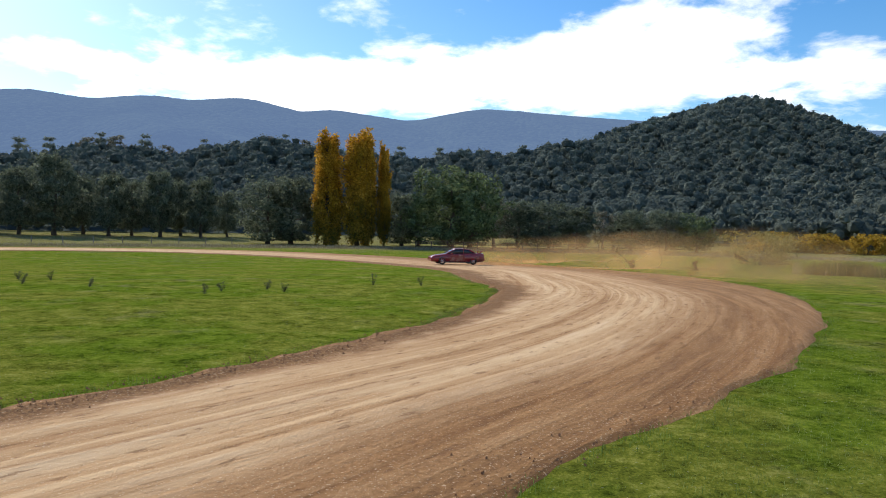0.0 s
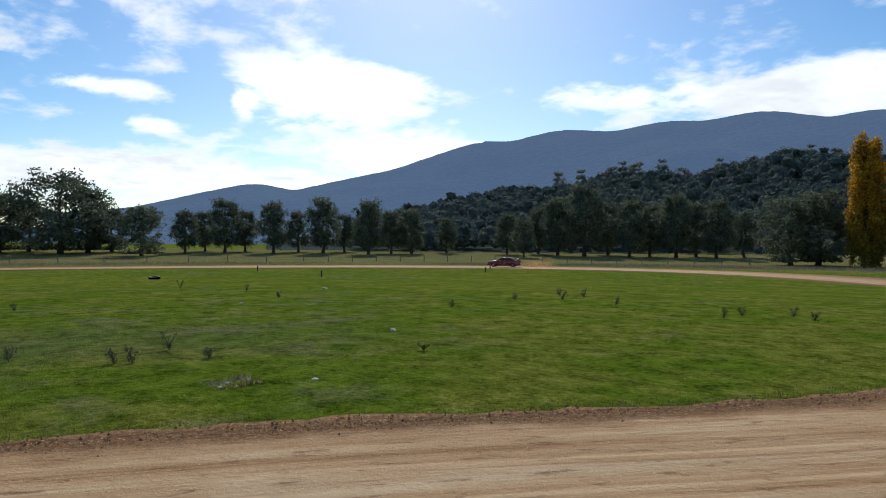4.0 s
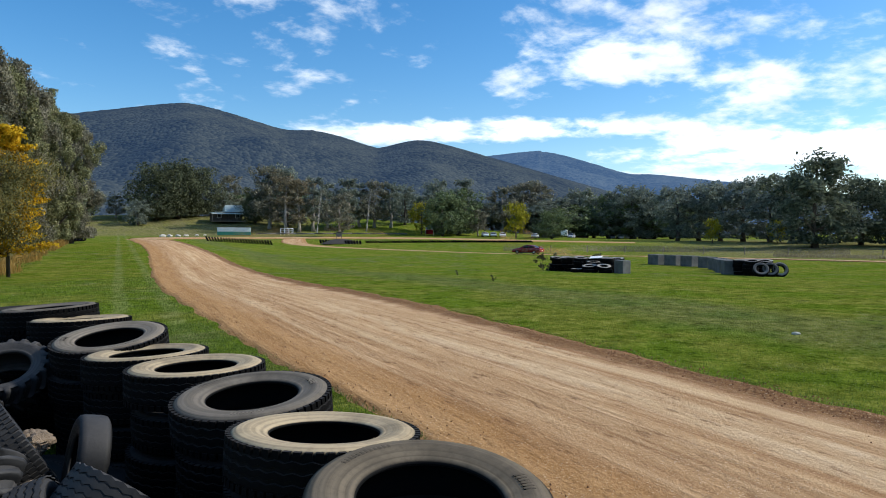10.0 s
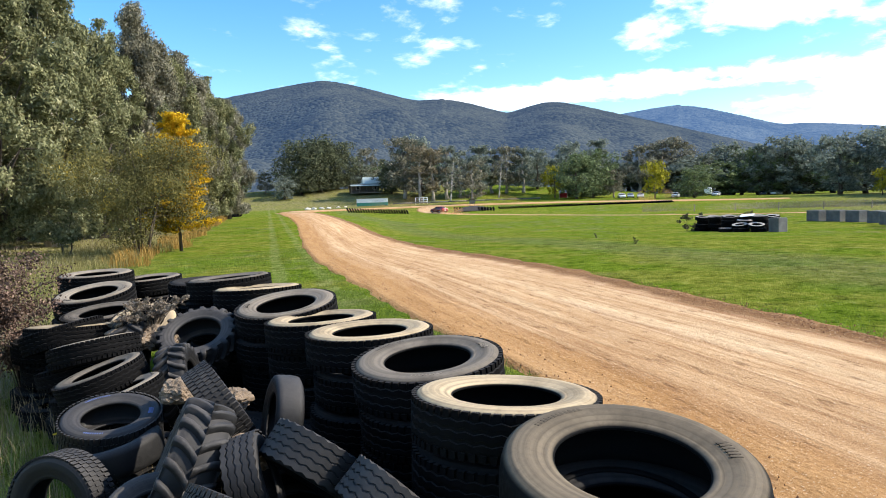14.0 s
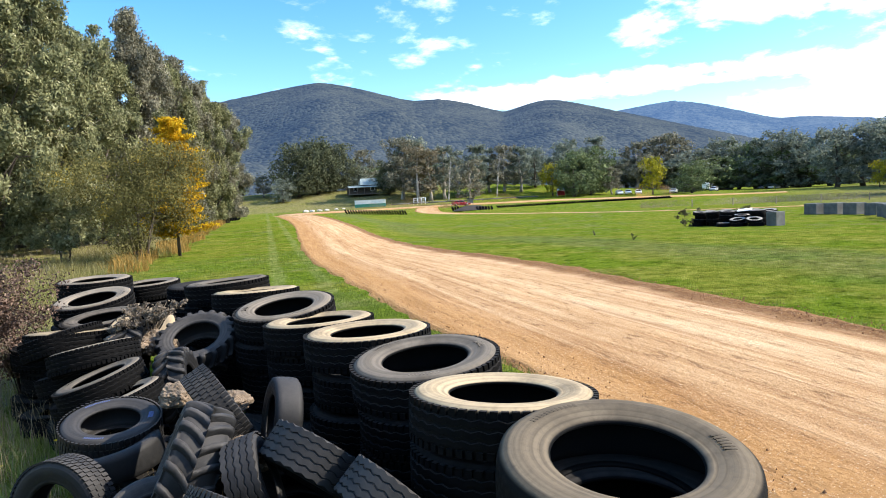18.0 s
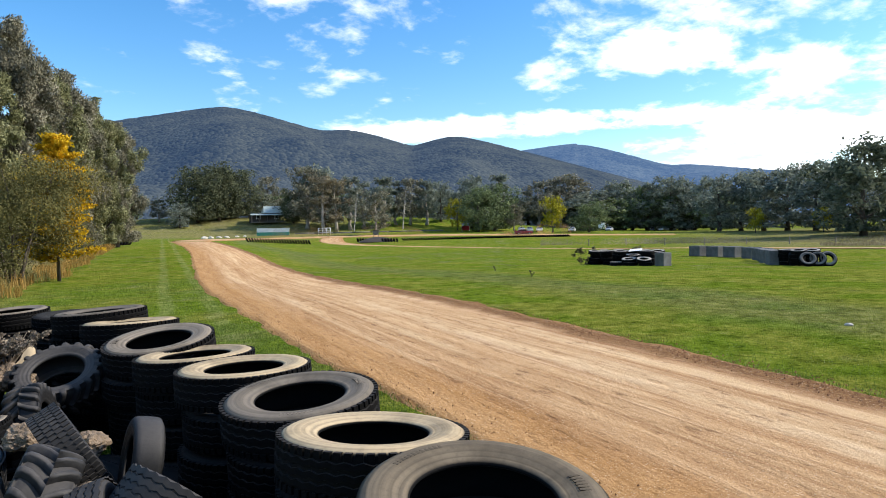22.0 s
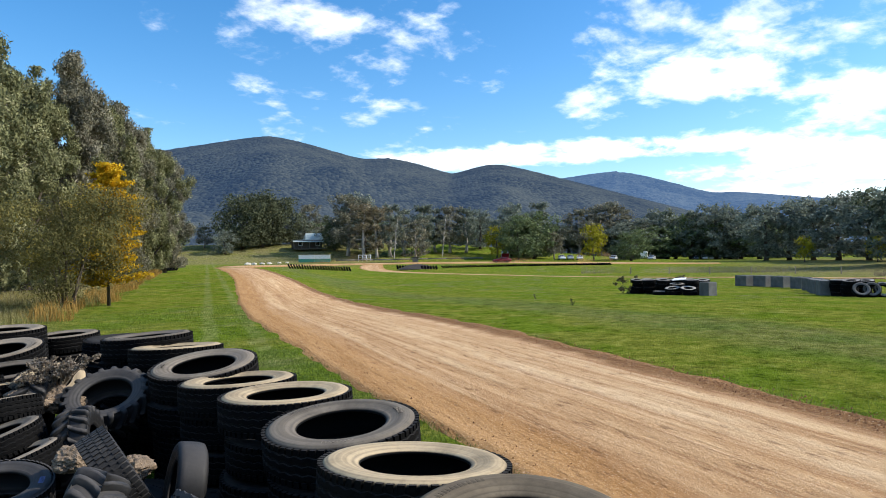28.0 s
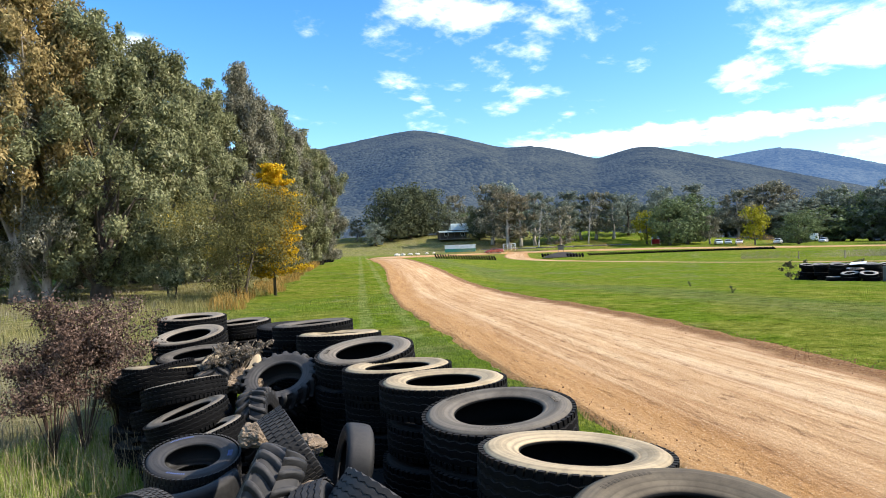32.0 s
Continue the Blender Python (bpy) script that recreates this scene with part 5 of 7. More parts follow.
# ---------------------------------------------------------------- soil, dead weeds and rank grass by the heap
SOIL = plain("dry_soil", (0.21, 0.155, 0.105), 0.95, vary=0.55, scale=14.0, relief=1.0)
STRAW = foliage("dry_stalks", (0.20, 0.15, 0.08), (0.46, 0.37, 0.22), (0.62, 0.54, 0.36), 0.2)
DEAD = foliage("dead_weed_leaves", (0.045, 0.028, 0.022), (0.14, 0.090, 0.066), (0.30, 0.21, 0.16), 0.10)
BLADE = foliage("rank_grass_blades", (0.13, 0.17, 0.035), (0.30, 0.36, 0.075), (0.56, 0.50, 0.24), 0.45, 1.5)
TURF = foliage("short_grass_blades", (0.085, 0.130, 0.025), (0.190, 0.245, 0.050), (0.34, 0.35, 0.15), 0.45, 0.7)
GREY_STRAW = foliage("weathered_stalks", (0.12, 0.10, 0.06), (0.26, 0.23, 0.15), (0.40, 0.36, 0.26), 0.25)


def mound(name, x, y, z, rx, ry, h, label, seed, mat=None):
    v, rows, cols = [], 14, 40
    for i in range(rows):
        t = i / (rows - 1)
        for j in range(cols):
            a = 2 * math.pi * j / cols
            q = 1 + 0.3 * noise.noise(Vector((math.cos(a) * 1.7, math.sin(a) * 1.7, seed)))
            v.append((rx * (1 - t) * q * math.cos(a), ry * (1 - t) * q * math.sin(a), h * (1 - (1 - t) ** 2) * (1 + 0.2 * (1 - t) * noise.noise(Vector((math.cos(a) * 7, math.sin(a) * 7, seed + t * 8))) + 0.35 * (1 - t) * noise.noise(Vector((math.cos(a) * 3, math.sin(a) * 3, seed + t * 3)))) - 0.02))
    me = mesh_from(name, v, grid_faces(rows, cols, True), mat or SOIL)
    ob = tagged(new(name, me), label, "soil")
    ob.matrix_basis = pose(x, y, z)
    return ob


def clod(x, y, z, r, seed, label):
    bm = bmesh.new()
    bmesh.ops.create_icosphere(bm, subdivisions=4, radius=1)
    for v in bm.verts:
        u = v.co.copy()
        v.co = u * r * (1 + 0.30 * noise.noise(u * 1.6 + Vector((seed, 0, 0))) + 0.18 * noise.noise(u * 4.5 + Vector((0, seed, 0))) + 0.10 * noise.noise(u * 11 + Vector((0, 0, seed))))
        v.co.z *= 0.75
    me = bpy.data.meshes.new("soil_clod")
    bm.to_mesh(me)
    bm.free()
    me.materials.append(SOIL)
    ob = tagged(new("soil_clod", me), label, "soil", "clods among the tyres")
    ob.matrix_basis = pose(x, y, z, 0, 0, seed * 50)


for k, (x, y, z, r) in enumerate([(-2.56, -7.10, 0.84, 0.17), (-2.40, -7.06, 0.86, 0.13), (-2.22, -7.14, 0.90, 0.14), (-2.66, -7.02, 0.80, 0.12)]):
    clod(x, y, z, r, k + 1, "clod of dry soil and roots on the tyres")
for k, (x, y, z, r) in enumerate([(-1.90, -4.76, 0.86, 0.12), (-2.14, -4.36, 0.82, 0.11), (-1.82, -3.62, 0.72, 0.13), (-1.70, -3.66, 0.66, 0.11), (-1.92, -3.60, 0.66, 0.10)]):
    clod(x, y, z, r, k + 6, "lump of dry soil between the tyres")


def blades(name, centres, length, width, mat, label, category, seed, lean=0.5, kind="stuff", parent=None):
    """Upright grass blades: thin bent strips."""
    r = np.random.default_rng(seed)
    c = np.asarray(centres, float)
    n = len(c)
    a = r.uniform(0, 2 * np.pi, n)
    ln = length * r.uniform(0.45, 1.25, n)
    out = np.stack([np.cos(a), np.sin(a), np.zeros(n)], 1) * (ln * r.uniform(0.05, lean, n))[:, None]
    side = np.stack([-np.sin(a), np.cos(a), np.zeros(n)], 1) * width / 2
    up = np.array([0, 0, 1.0])
    mid = c + out * 0.35 + up * (ln * 0.6)[:, None]
    tip = c + out + up * (ln * r.uniform(0.75, 1.0, n))[:, None]
    v = np.stack([c - side, c + side, mid + side * 0.7, tip, mid - side * 0.7], 1).reshape(-1, 3)
    me = bpy.data.meshes.new(name)
    me.vertices.add(5 * n)
    me.vertices.foreach_set("co", v.ravel())
    me.loops.add(7 * n)
    me.loops.foreach_set("vertex_index", (np.arange(n)[:, None] * 5 + np.array([0, 1, 2, 4, 4, 2, 3])).ravel())
    me.polygons.add(2 * n)
    me.polygons.foreach_set("loop_start", (np.arange(n)[:, None] * 7 + np.array([0, 4])).ravel())
    me.materials.append(mat)
    me.update(calc_edges=True)
    ob = new(name, me)
    if parent:
        ob.parent = parent
        return tagged(ob, label)
    return tagged(ob, label, category, kind=kind)


def on_ground(points):
    return [(x, y, height(x, y)) for x, y in points]


def scatter(n, x0, x1, y0, y1, seed, keep=None):
    r = np.random.default_rng(seed)
    p = np.stack([r.uniform(x0, x1, n), r.uniform(y0, y1, n)], 1)
    return [tuple(q) for q in p if keep is None or keep(*q)]


LINE_XY = np.array([(q[0], q[1], q[2]) for q in LINE])


def off_track(x, y, margin=0.0):
    d = np.hypot(LINE_XY[:, 0] - x, LINE_XY[:, 1] - y) - LINE_XY[:, 2]
    return d.min() > margin


clumpy = lambda x, y: noise.noise(Vector((x * 1.3, y * 1.3, 8))) > -0.15
blades("grass", on_ground(scatter(30000, -2.0, 1.4, -9.2, -3.0, 3, lambda x, y: x > -1.75 - 0.15 * (y + 6) and clumpy(x, y))), 0.17, 0.006, BLADE, "rank green grass beside the tyre heap", "grass", 3, 1.0)
blades("dry_grass", on_ground(scatter(3600, -2.1, 1.2, -10.5, -3.6, 4, lambda x, y: x > -1.9 - 0.1 * (y + 6))), 0.5, 0.0035, STRAW, "dry straw-coloured grass stalks by the heap", "grass", 4, 0.8)
blades("dry_grass", on_ground(scatter(14000, -3.2, 2.5, -20, -9.2, 41, lambda x, y: noise.noise(Vector((x * 0.6, y * 0.6, 3))) > -0.25)), 0.33, 0.007, GREY_STRAW, "rank pale dry grass behind the heap", "grass", 41, 0.9)
blades("verge_grass", on_ground(scatter(60000, -9.5, -3.6, -14, -2, 5, lambda x, y: off_track(x, y, 0.05) and belt_side(x, y) < 9)), 0.045, 0.007, TURF, "short mown grass of the verge", "grass", 5, 1.3)
blades("verge_grass", on_ground(scatter(26000, -20, -3, -30, -13, 6, lambda x, y: off_track(x, y, 0.1) and belt_side(x, y) > 0.2 and belt_side(x, y) < 12)), 0.05, 0.012, TURF, "short mown grass of the verge", "grass", 6, 1.3)
thin = np.random.default_rng(70)
blades("paddock_grass", on_ground(scatter(150000, -20, -5, -10, 16, 7, lambda x, y: thin.random() < math.exp(-max(0, math.hypot(x, y) - 8.5) / 2.6) and belt_side(x, y) < 0 and off_track(x, y, 0.02))), 0.05, 0.007, TURF, "short green paddock grass", "grass", 7, 1.3)
blades("paddock_grass", on_ground(scatter(90000, 1.5, 13, 1, 17, 8, lambda x, y: thin.random() < math.exp(-max(0, math.hypot(x, y) - 5.5) / 3.5) and off_track(x, y, 0.05))), 0.05, 0.006, TURF, "short green grass outside the bend", "grass", 8, 1.3)
blades("belt_grass", on_ground(scatter(22000, -30, 1, -60, -16, 9, lambda x, y: belt_side(x, y) > 11 and noise.noise(Vector((x * 0.35, y * 0.35, 2))) > -0.1)), 0.32, 0.018, GREY_STRAW, "tall dry grass under the roadside trees", "grass", 9, 0.8)
OLIVE_GRASS = foliage("olive_straw_grass", (0.13, 0.12, 0.04), (0.30, 0.26, 0.10), (0.50, 0.44, 0.24), 0.35)
RUST_GRASS = foliage("rusty_grass", (0.20, 0.13, 0.03), (0.42, 0.25, 0.07), (0.5, 0.38, 0.15), 0.3)


def rim_points(n, seed):
    """Places along both rims of the near straight, just off the dirt."""
    r = np.random.default_rng(seed)
    out = []
    for _ in range(n):
        i = int(r.integers(60, 230))
        x, y, w = LINE[i] + (LINE[i + 1] - LINE[i]) * r.random()
        nx, ny, _ = LINE[i + 1] - LINE[i - 1]
        k = math.hypot(nx, ny)
        side = -1 if r.random() < 0.7 else 1
        off = side * (w + abs(r.normal(0, 0.22)) - 0.12)
        px, py = x + ny / k * off, y - nx / k * off
        if noise.noise(Vector((px * 2.2, py * 2.2, 1))) > -0.12:
            out.append((px, py, height(px, py) + 0.01))
    return out


blades("rim_grass", rim_points(26000, 15), 0.06, 0.007, TURF, "ragged grass along the track's rims", "grass", 15, 1.2)
def beside_straight(n, run, side, seed):
    """Places along the near straight: metres along it, metres to the tree-belt side of its outer edge."""
    r = np.random.default_rng(seed)
    out = []
    for a, b in zip(r.uniform(*run, n), r.uniform(*side, n)):
        b += 0.9 * noise.noise(Vector((a * 0.16, 0, 4)))
        if noise.noise(Vector((a * 0.5, b * 0.9, seed))) > -0.2:
            out.append((-5.6 - 0.47 * a + 0.883 * b, -4.0 - 0.883 * a - 0.47 * b))
    return on_ground(out)


blades("rusty_grass", beside_straight(9000, (22, 112), (7.8, 9.4), 10), 0.62, 0.022, RUST_GRASS, "rust-coloured tall grass along the fence line", "grass", 10, 0.8)
blades("dry_grass", beside_straight(9000, (10, 40), (8.4, 14.0), 16), 0.50, 0.012, OLIVE_GRASS, "tall olive and straw-coloured grass behind the heap", "grass", 16, 0.9)


def dead_weed(x, y, h, seed, label, spread=0.5, leaves=900, mat=DEAD, z=None, leaf=0.035):
    r = np.random.default_rng(seed)
    root = thing("weed", label, "plant", "", pose(x, y, height(x, y) if z is None else z))
    stems, pos = [], []
    for k in range(14):
        a, s = r.uniform(0, 6.28), r.uniform(0.2, 1) * spread
        top = Vector((math.cos(a) * s, math.sin(a) * s, h * r.uniform(0.6, 1.0)))
        mid = top * 0.5 + Vector((0, 0, h * 0.1))
        stems.append(tube([(0, 0, 0), mid, top], [0.008, 0.006, 0.003], 4, False))
        for j in range(4):
            b = mid.lerp(top, r.uniform(0, 0.9))
            e = b + Vector((r.normal(0, 0.16), r.normal(0, 0.16), r.uniform(0.02, 0.2))) * h
            stems.append(tube([b, e], [0.004, 0.002], 3, False))
            m = leaves // 56
            pos += [tuple(b.lerp(e, r.uniform(0.2, 1.05)) + Vector(r.normal(0, 0.03 * h, 3))) for _ in range(m)]
    part("stem", joined("stem", stems, mat), None, root)
    part("foliage", leaf_mesh("foliage", pos, leaf, leaf * 0.7, mat, r), None, root)
    return root


dead_weed(-1.22, -8.50, 1.75, 1, "brown dead weed with curled leaves", 0.62, 15000, leaf=0.032)
dead_weed(-0.92, -8.45, 1.30, 2, "brown dead weed beside the tyre heap", 0.5, 8000, leaf=0.030)
dead_weed(-1.62, -8.6, 0.95, 3, "brown dead weed behind the heap", 0.4, 2400, leaf=0.028)
TUFT = foliage("grey_dry_tuft", (0.14, 0.11, 0.08), (0.30, 0.25, 0.19), (0.46, 0.40, 0.32), 0.2)
dead_weed(-2.58, -7.15, 0.36, 4, "grey dry tuft rooted in the clod", 0.36, 3800, TUFT, 0.90, 0.022)
dead_weed(-2.42, -7.12, 0.28, 5, "grey dry tuft rooted in the clod", 0.28, 2400, TUFT, 0.90, 0.022)
dead_weed(-2.26, -7.15, 0.20, 6, "grey dry tuft rooted in the clod", 0.2, 1500, TUFT, 0.90, 0.022)
YELLOW = plain("yellow_petals", (0.85, 0.62, 0.02), 0.5)


def flower(x, y, h):
    root = thing("flower", "small yellow flower on a thin stalk in grass", "flower", "yellow flowers in the grass", pose(x, y, height(x, y)))
    part("stalk", joined("stalk", [tube([(0, 0, 0), (0.01, 0.01, h)], [0.003, 0.002], 5, False)], BLADE), None, root)
    petals = [([Vector((0.01, 0.01, h)), Vector((0.01 + 0.03 * math.cos(a - 0.3), 0.01 + 0.03 * math.sin(a - 0.3), h + 0.012)), Vector((0.01 + 0.04 * math.cos(a), 0.01 + 0.04 * math.sin(a), h + 0.008)), Vector((0.01 + 0.03 * math.cos(a + 0.3), 0.01 + 0.03 * math.sin(a + 0.3), h + 0.012))], [(0, 1, 2, 3)]) for a in [k * 0.7 for k in range(9)]]
    part("petal", joined("petal", petals, YELLOW), None, root)


for x, y, h in [(-1.46, -6.35, 0.29), (-1.05, -6.6, 0.12), (-0.85, -6.0, 0.1)]:
    flower(x, y, h)

# ---------------------------------------------------------------- weeds, stakes and stones of the paddock
THISTLE = foliage("thistle_leaves", (0.05, 0.06, 0.03), (0.13, 0.13, 0.07), (0.26, 0.23, 0.15))


def thistle(x, y, h, seed):
    r = np.random.default_rng(seed)
    root = thing("thistle", "dark dried thistle standing in the paddock", "weed", "thistles of the paddock", pose(x, y, height(x, y)))
    stems, pos = [], []
    for k in range(5):
        a = r.uniform(0, 6.28)
        top = Vector((math.cos(a) * 0.2 * h, math.sin(a) * 0.2 * h, 0.62 * h * r.uniform(0.5, 1)))
        stems.append(tube([(0, 0, 0), top * 0.5 + Vector((0, 0, 0.03)), top], [0.009, 0.007, 0.004], 4, False))
        pos += [tuple(top * r.uniform(0.1, 1.0) + Vector(r.normal(0, 0.035, 3))) for _ in range(22)]
        pos += [tuple(top + Vector(r.normal(0, 0.025, 3))) for _ in range(12)]
    part("stem", joined("stem", stems, THISTLE), None, root)
    part("foliage", leaf_mesh("foliage", pos, 0.05, 0.016, THISTLE, r), None, root)


for k, (x, y, h) in enumerate([(-38.01, 7.42, 0.7), (-24.26, 5.61, 0.5), (-36.06, 15.87, 0.8), (-13.92, 3.31, 0.42), (-12.38, 4.56, 0.5), (-12.28, 4.81, 0.46), (-13.34, 5.89, 0.55), (-11.84, 6.00, 0.3), (-21.33, 3.13, 0.35), (-30.33, 16.70, 0.5), (-16.13, 16.58, 0.45), (-17.8, 25.0, 0.7),
                               (-17.3, 21.3, 0.4), (-44.36, 2.51, 0.6), (-24.38, 14.92, 0.4), (-4.2, 25.2, 0.75), (-2.45, 25.4, 0.5), (-16.0, 22.7, 0.7), (-16.3, 24.7, 0.6), (-13.1, 21.9, 0.5), (-8.5, 20.2, 0.5), (-8.4, 21.3, 0.5), (-7.2, 22.1, 0.6), (-6.4, 21.4, 0.5), (-28.2, -17.2, 0.5), (-33.9, -23.3, 0.6)]):
    thistle(x, y, h, 100 + k)
dead_weed(-9.93, 9.53, 0.15, 7, "dark green weed tuft in the paddock", 0.15, 300, BLADE, None, 0.04)
STAKE = plain("dark_stake", (0.05, 0.035, 0.03), 0.8)
for x, y in [(-57.79, 65.64), (-52.95, 36.48), (-69.38, 39.07), (-51.33, 57.54)]:
    root = thing("stake", "short dark marker stake by the track", "stake", "marker stakes", pose(x, y, height(x, y)))
    part("post", box(0.1, 0.1, 0.55, bevel=0.01), STAKE, root)
    part("cap", box(0.14, 0.14, 0.06, (0, 0, 0.55), 0.01), STAKE, root)
PALE = plain("pale_stone", (0.55, 0.50, 0.42), 0.9, vary=0.3, relief=0.4)


def stone(x, y, r, seed, label="pale stone lying in the grass"):
    bm = bmesh.new()
    bmesh.ops.create_icosphere(bm, subdivisions=2, radius=1)
    for v in bm.verts:
        v.co *= 1 + 0.3 * noise.noise(v.co * 1.5 + Vector((seed, 0, 0)))
        v.co = Vector((v.co.x * r, v.co.y * r * 0.8, v.co.z * r * 0.45))
    me = bpy.data.meshes.new("stone")
    bm.to_mesh(me)
    bm.free()
    me.materials.append(PALE)
    ob = tagged(new("stone", me), label, "stone", "stones in the paddock")
    ob.matrix_basis = pose(x, y, height(x, y) + r * 0.15, 0, 0, seed * 40)


for k, (x, y, r) in enumerate([(-9.6, 5.2, 0.05), (-9.4, 5.0, 0.04), (-16.4, -2.16, 0.09), (-8.9, 6.3, 0.07), (-12.6, 11.0, 0.1), (-30, 21, 0.15), (-22, 12, 0.1)]):
    stone(x, y, r, k)
blades("dry_patch", on_ground(scatter(260, -9.9, -9.2, 4.9, 5.6, 12)), 0.07, 0.02, STRAW, "pale patch of dead grass", "grass", 12, 1.4)

# loose stones and crumbs of earth along the inner rim of the near straight
EARTH = plain("loose_earth", (0.21, 0.10, 0.045), 0.95, vary=0.5, scale=12, relief=0.6)


def crumbs():
    r = np.random.default_rng(31)
    v, f = [], []
    for _ in range(5200):
        i = r.integers(70, 270)
        x, y, w = LINE[i]
        nx, ny, _ = LINE[i + 1] - LINE[i - 1]
        k = math.hypot(nx, ny)
        s = -1 if r.random() < 0.8 else 1
        off = s * (w - abs(r.normal(0.1, 0.32)))
        px, py = x + ny / k * off + r.normal(0, 0.1), y - nx / k * off + r.normal(0, 0.1)
        q = abs(r.normal(0.003, 0.006)) + 0.003
        z = height(px, py) + 0.06 + (0.05 if s < 0 else 0.0)
        c = len(v)
        for t in range(4):
            a = t * 1.57 + r.uniform(0, 0.8)
            v.append((px + q * math.cos(a), py + q * math.sin(a), z - 0.01))
        v.append((px + r.normal(0, q * 0.3), py, z + q * 0.9))
        f += [(c + t, c + (t + 1) % 4, c + 4) for t in range(4)]
    ob = new("loose_earth", mesh_from("loose_earth", v, f, EARTH, False))
    tagged(ob, "crumbs of loose earth along the track's rim", "soil", kind="stuff")


crumbs()


# ---------------------------------------------------------------- barriers in the paddock
CONCRETE = plain("weathered_concrete", (0.115, 0.115, 0.11), 0.9, vary=0.45, scale=2.0, dust=0.3, relief=0.4)
WHITE = plain("white_paint", (0.80, 0.80, 0.78), 0.6, vary=0.08)
PILE_A = "tyre island in the paddock"
for k, (x, y, n) in enumerate([(-48.5, -24.0, 4), (-48.1, -22.8, 4), (-47.8, -21.6, 4), (-47.4, -20.4, 3), (-47.0, -19.2, 4), (-49.6, -23.6, 4), (-49.3, -22.4, 4), (-48.9, -21.2, 4), (-48.6, -20.0, 4), (-48.2, -18.9, 4), (-46.2, -20.2, 2), (-46.0, -19.0, 2), (-46.4, -21.2, 1)]):
    stack(x, y, 1.08, height(x, y) + 0.27 * n, (0.12 + rng.uniform(-0.10, 0.10), 0.05 + rng.uniform(-0.10, 0.10)), "pale", label="dusty tyre on the paddock's tyre island", group=PILE_A, fine=False, levels=n)


def concrete_block(x, y, sx, sy, sz, turn, group):
    root = thing("concrete_block", "weathered grey concrete barrier block on the grass", "barrier", group, pose(x, y, height(x, y) - 0.02, 0, 0, turn))
    part("block", box(sx, sy, sz, bevel=0.04), CONCRETE, root)
    for s in (-1, 1):
        part("lifting_eye", joined("eye", [tube([(s * sx * 0.25 - 0.06, 0, sz - 0.01), (s * sx * 0.25 - 0.06, 0, sz + 0.07), (s * sx * 0.25 + 0.06, 0, sz + 0.07), (s * sx * 0.25 + 0.06, 0, sz - 0.01)], [0.012] * 4, 6)], STAKE), None, root)


concrete_block(-46.2, -17.7, 0.80, 0.80, 0.95, 70, PILE_A)
WALL_B = "row of barrier blocks in the paddock"
for x, y, turn in [(-69.2, -23.0, 62), (-68.6, -21.1, 66), (-67.6, -19.2, 62), (-65.6, -17.0, 50), (-62.0, -15.2, 40), (-58.6, -14.0, 30), (-55.2, -13.0, 28), (-52.0, -11.8, 24)]:
    concrete_block(x, y, 1.45, 1.15, 1.05, turn, WALL_B)
for x, y, n in [(-51.0, -10.9, 4), (-50.2, -10.0, 4), (-52.0, -10.2, 4), (-51.2, -9.4, 4), (-53.0, -10.9, 4)]:
    stack(x, y, 1.08, height(x, y) + 0.27 * n, (0.10 + rng.uniform(-0.06, 0.06), 0.03 + rng.uniform(-0.06, 0.06)), "pale", label="pale dusty tyre at the barrier's end", group=WALL_B, fine=False, levels=n)
for x, y, a in [(-48.9, -9.2, (0.75, 0.3, 0.6)), (-49.3, -8.7, (0.8, 0.25, 0.5)), (-49.8, -8.2, (0.8, 0.4, 0.4))]:
    tyre("pale", upright(x, y, height(x, y) + 0.46, a), 1.05, "pale tyre leaning on the barrier's end", WALL_B, False)
LEAF_SCRUB = foliage("scrub_leaves", (0.06, 0.06, 0.03), (0.16, 0.15, 0.08), (0.25, 0.2, 0.12))
scrub = stock("scrub", 1.6, 1.5, 71, 1200, 0.14, LEAF_SCRUB, BARK_DARK, clumps=14, bare=0.05, stems=3, gaps=0.2)
plant_tree("shrub", scrub, -48.9, -25.2, 10, 0.95, "scraggy grey-green shrub beside the tyre island", "shrub")
plant_tree("shrub", scrub, -50.3, -22.0, 60, 0.95, "scraggy shrub behind the tyre island", "shrub")
root = thing("board", "white board lying on the tyre island", "board", PILE_A, pose(-48.3, -20.6, height(-48.3, -20.6) + 1.10, 4, 3, 20))
part("sheet", box(1.7, 0.9, 0.03, bevel=0.005), WHITE, root)
lone = tyre("truck", pose(-57.8, 23.0, height(-57.8, 23.0) + 0.12, 6, 4, 0), 0.95, "lone tyre lying in the paddock grass", "", False)

# ---------------------------------------------------------------- tyre rows at the farm end
ROW = "row of leaning tyres by the track"


def row_of_tyres(x0, y0, x1, y1, n, d, label, group, lean=0.45, sink=0.30):
    ux, uy = (x1 - x0) / n, (y1 - y0) / n
    k = math.hypot(ux, uy)
    for i in range(n):
        x, y = x0 + ux * (i + 0.5), y0 + uy * (i + 0.5)
        tyre("under", upright(x, y, height(x, y) + d * sink, (ux / k, uy / k, lean + rng.uniform(-0.15, 0.15)), rng.uniform(0, 360)), d * rng.uniform(0.92, 1.05), label, group, False)


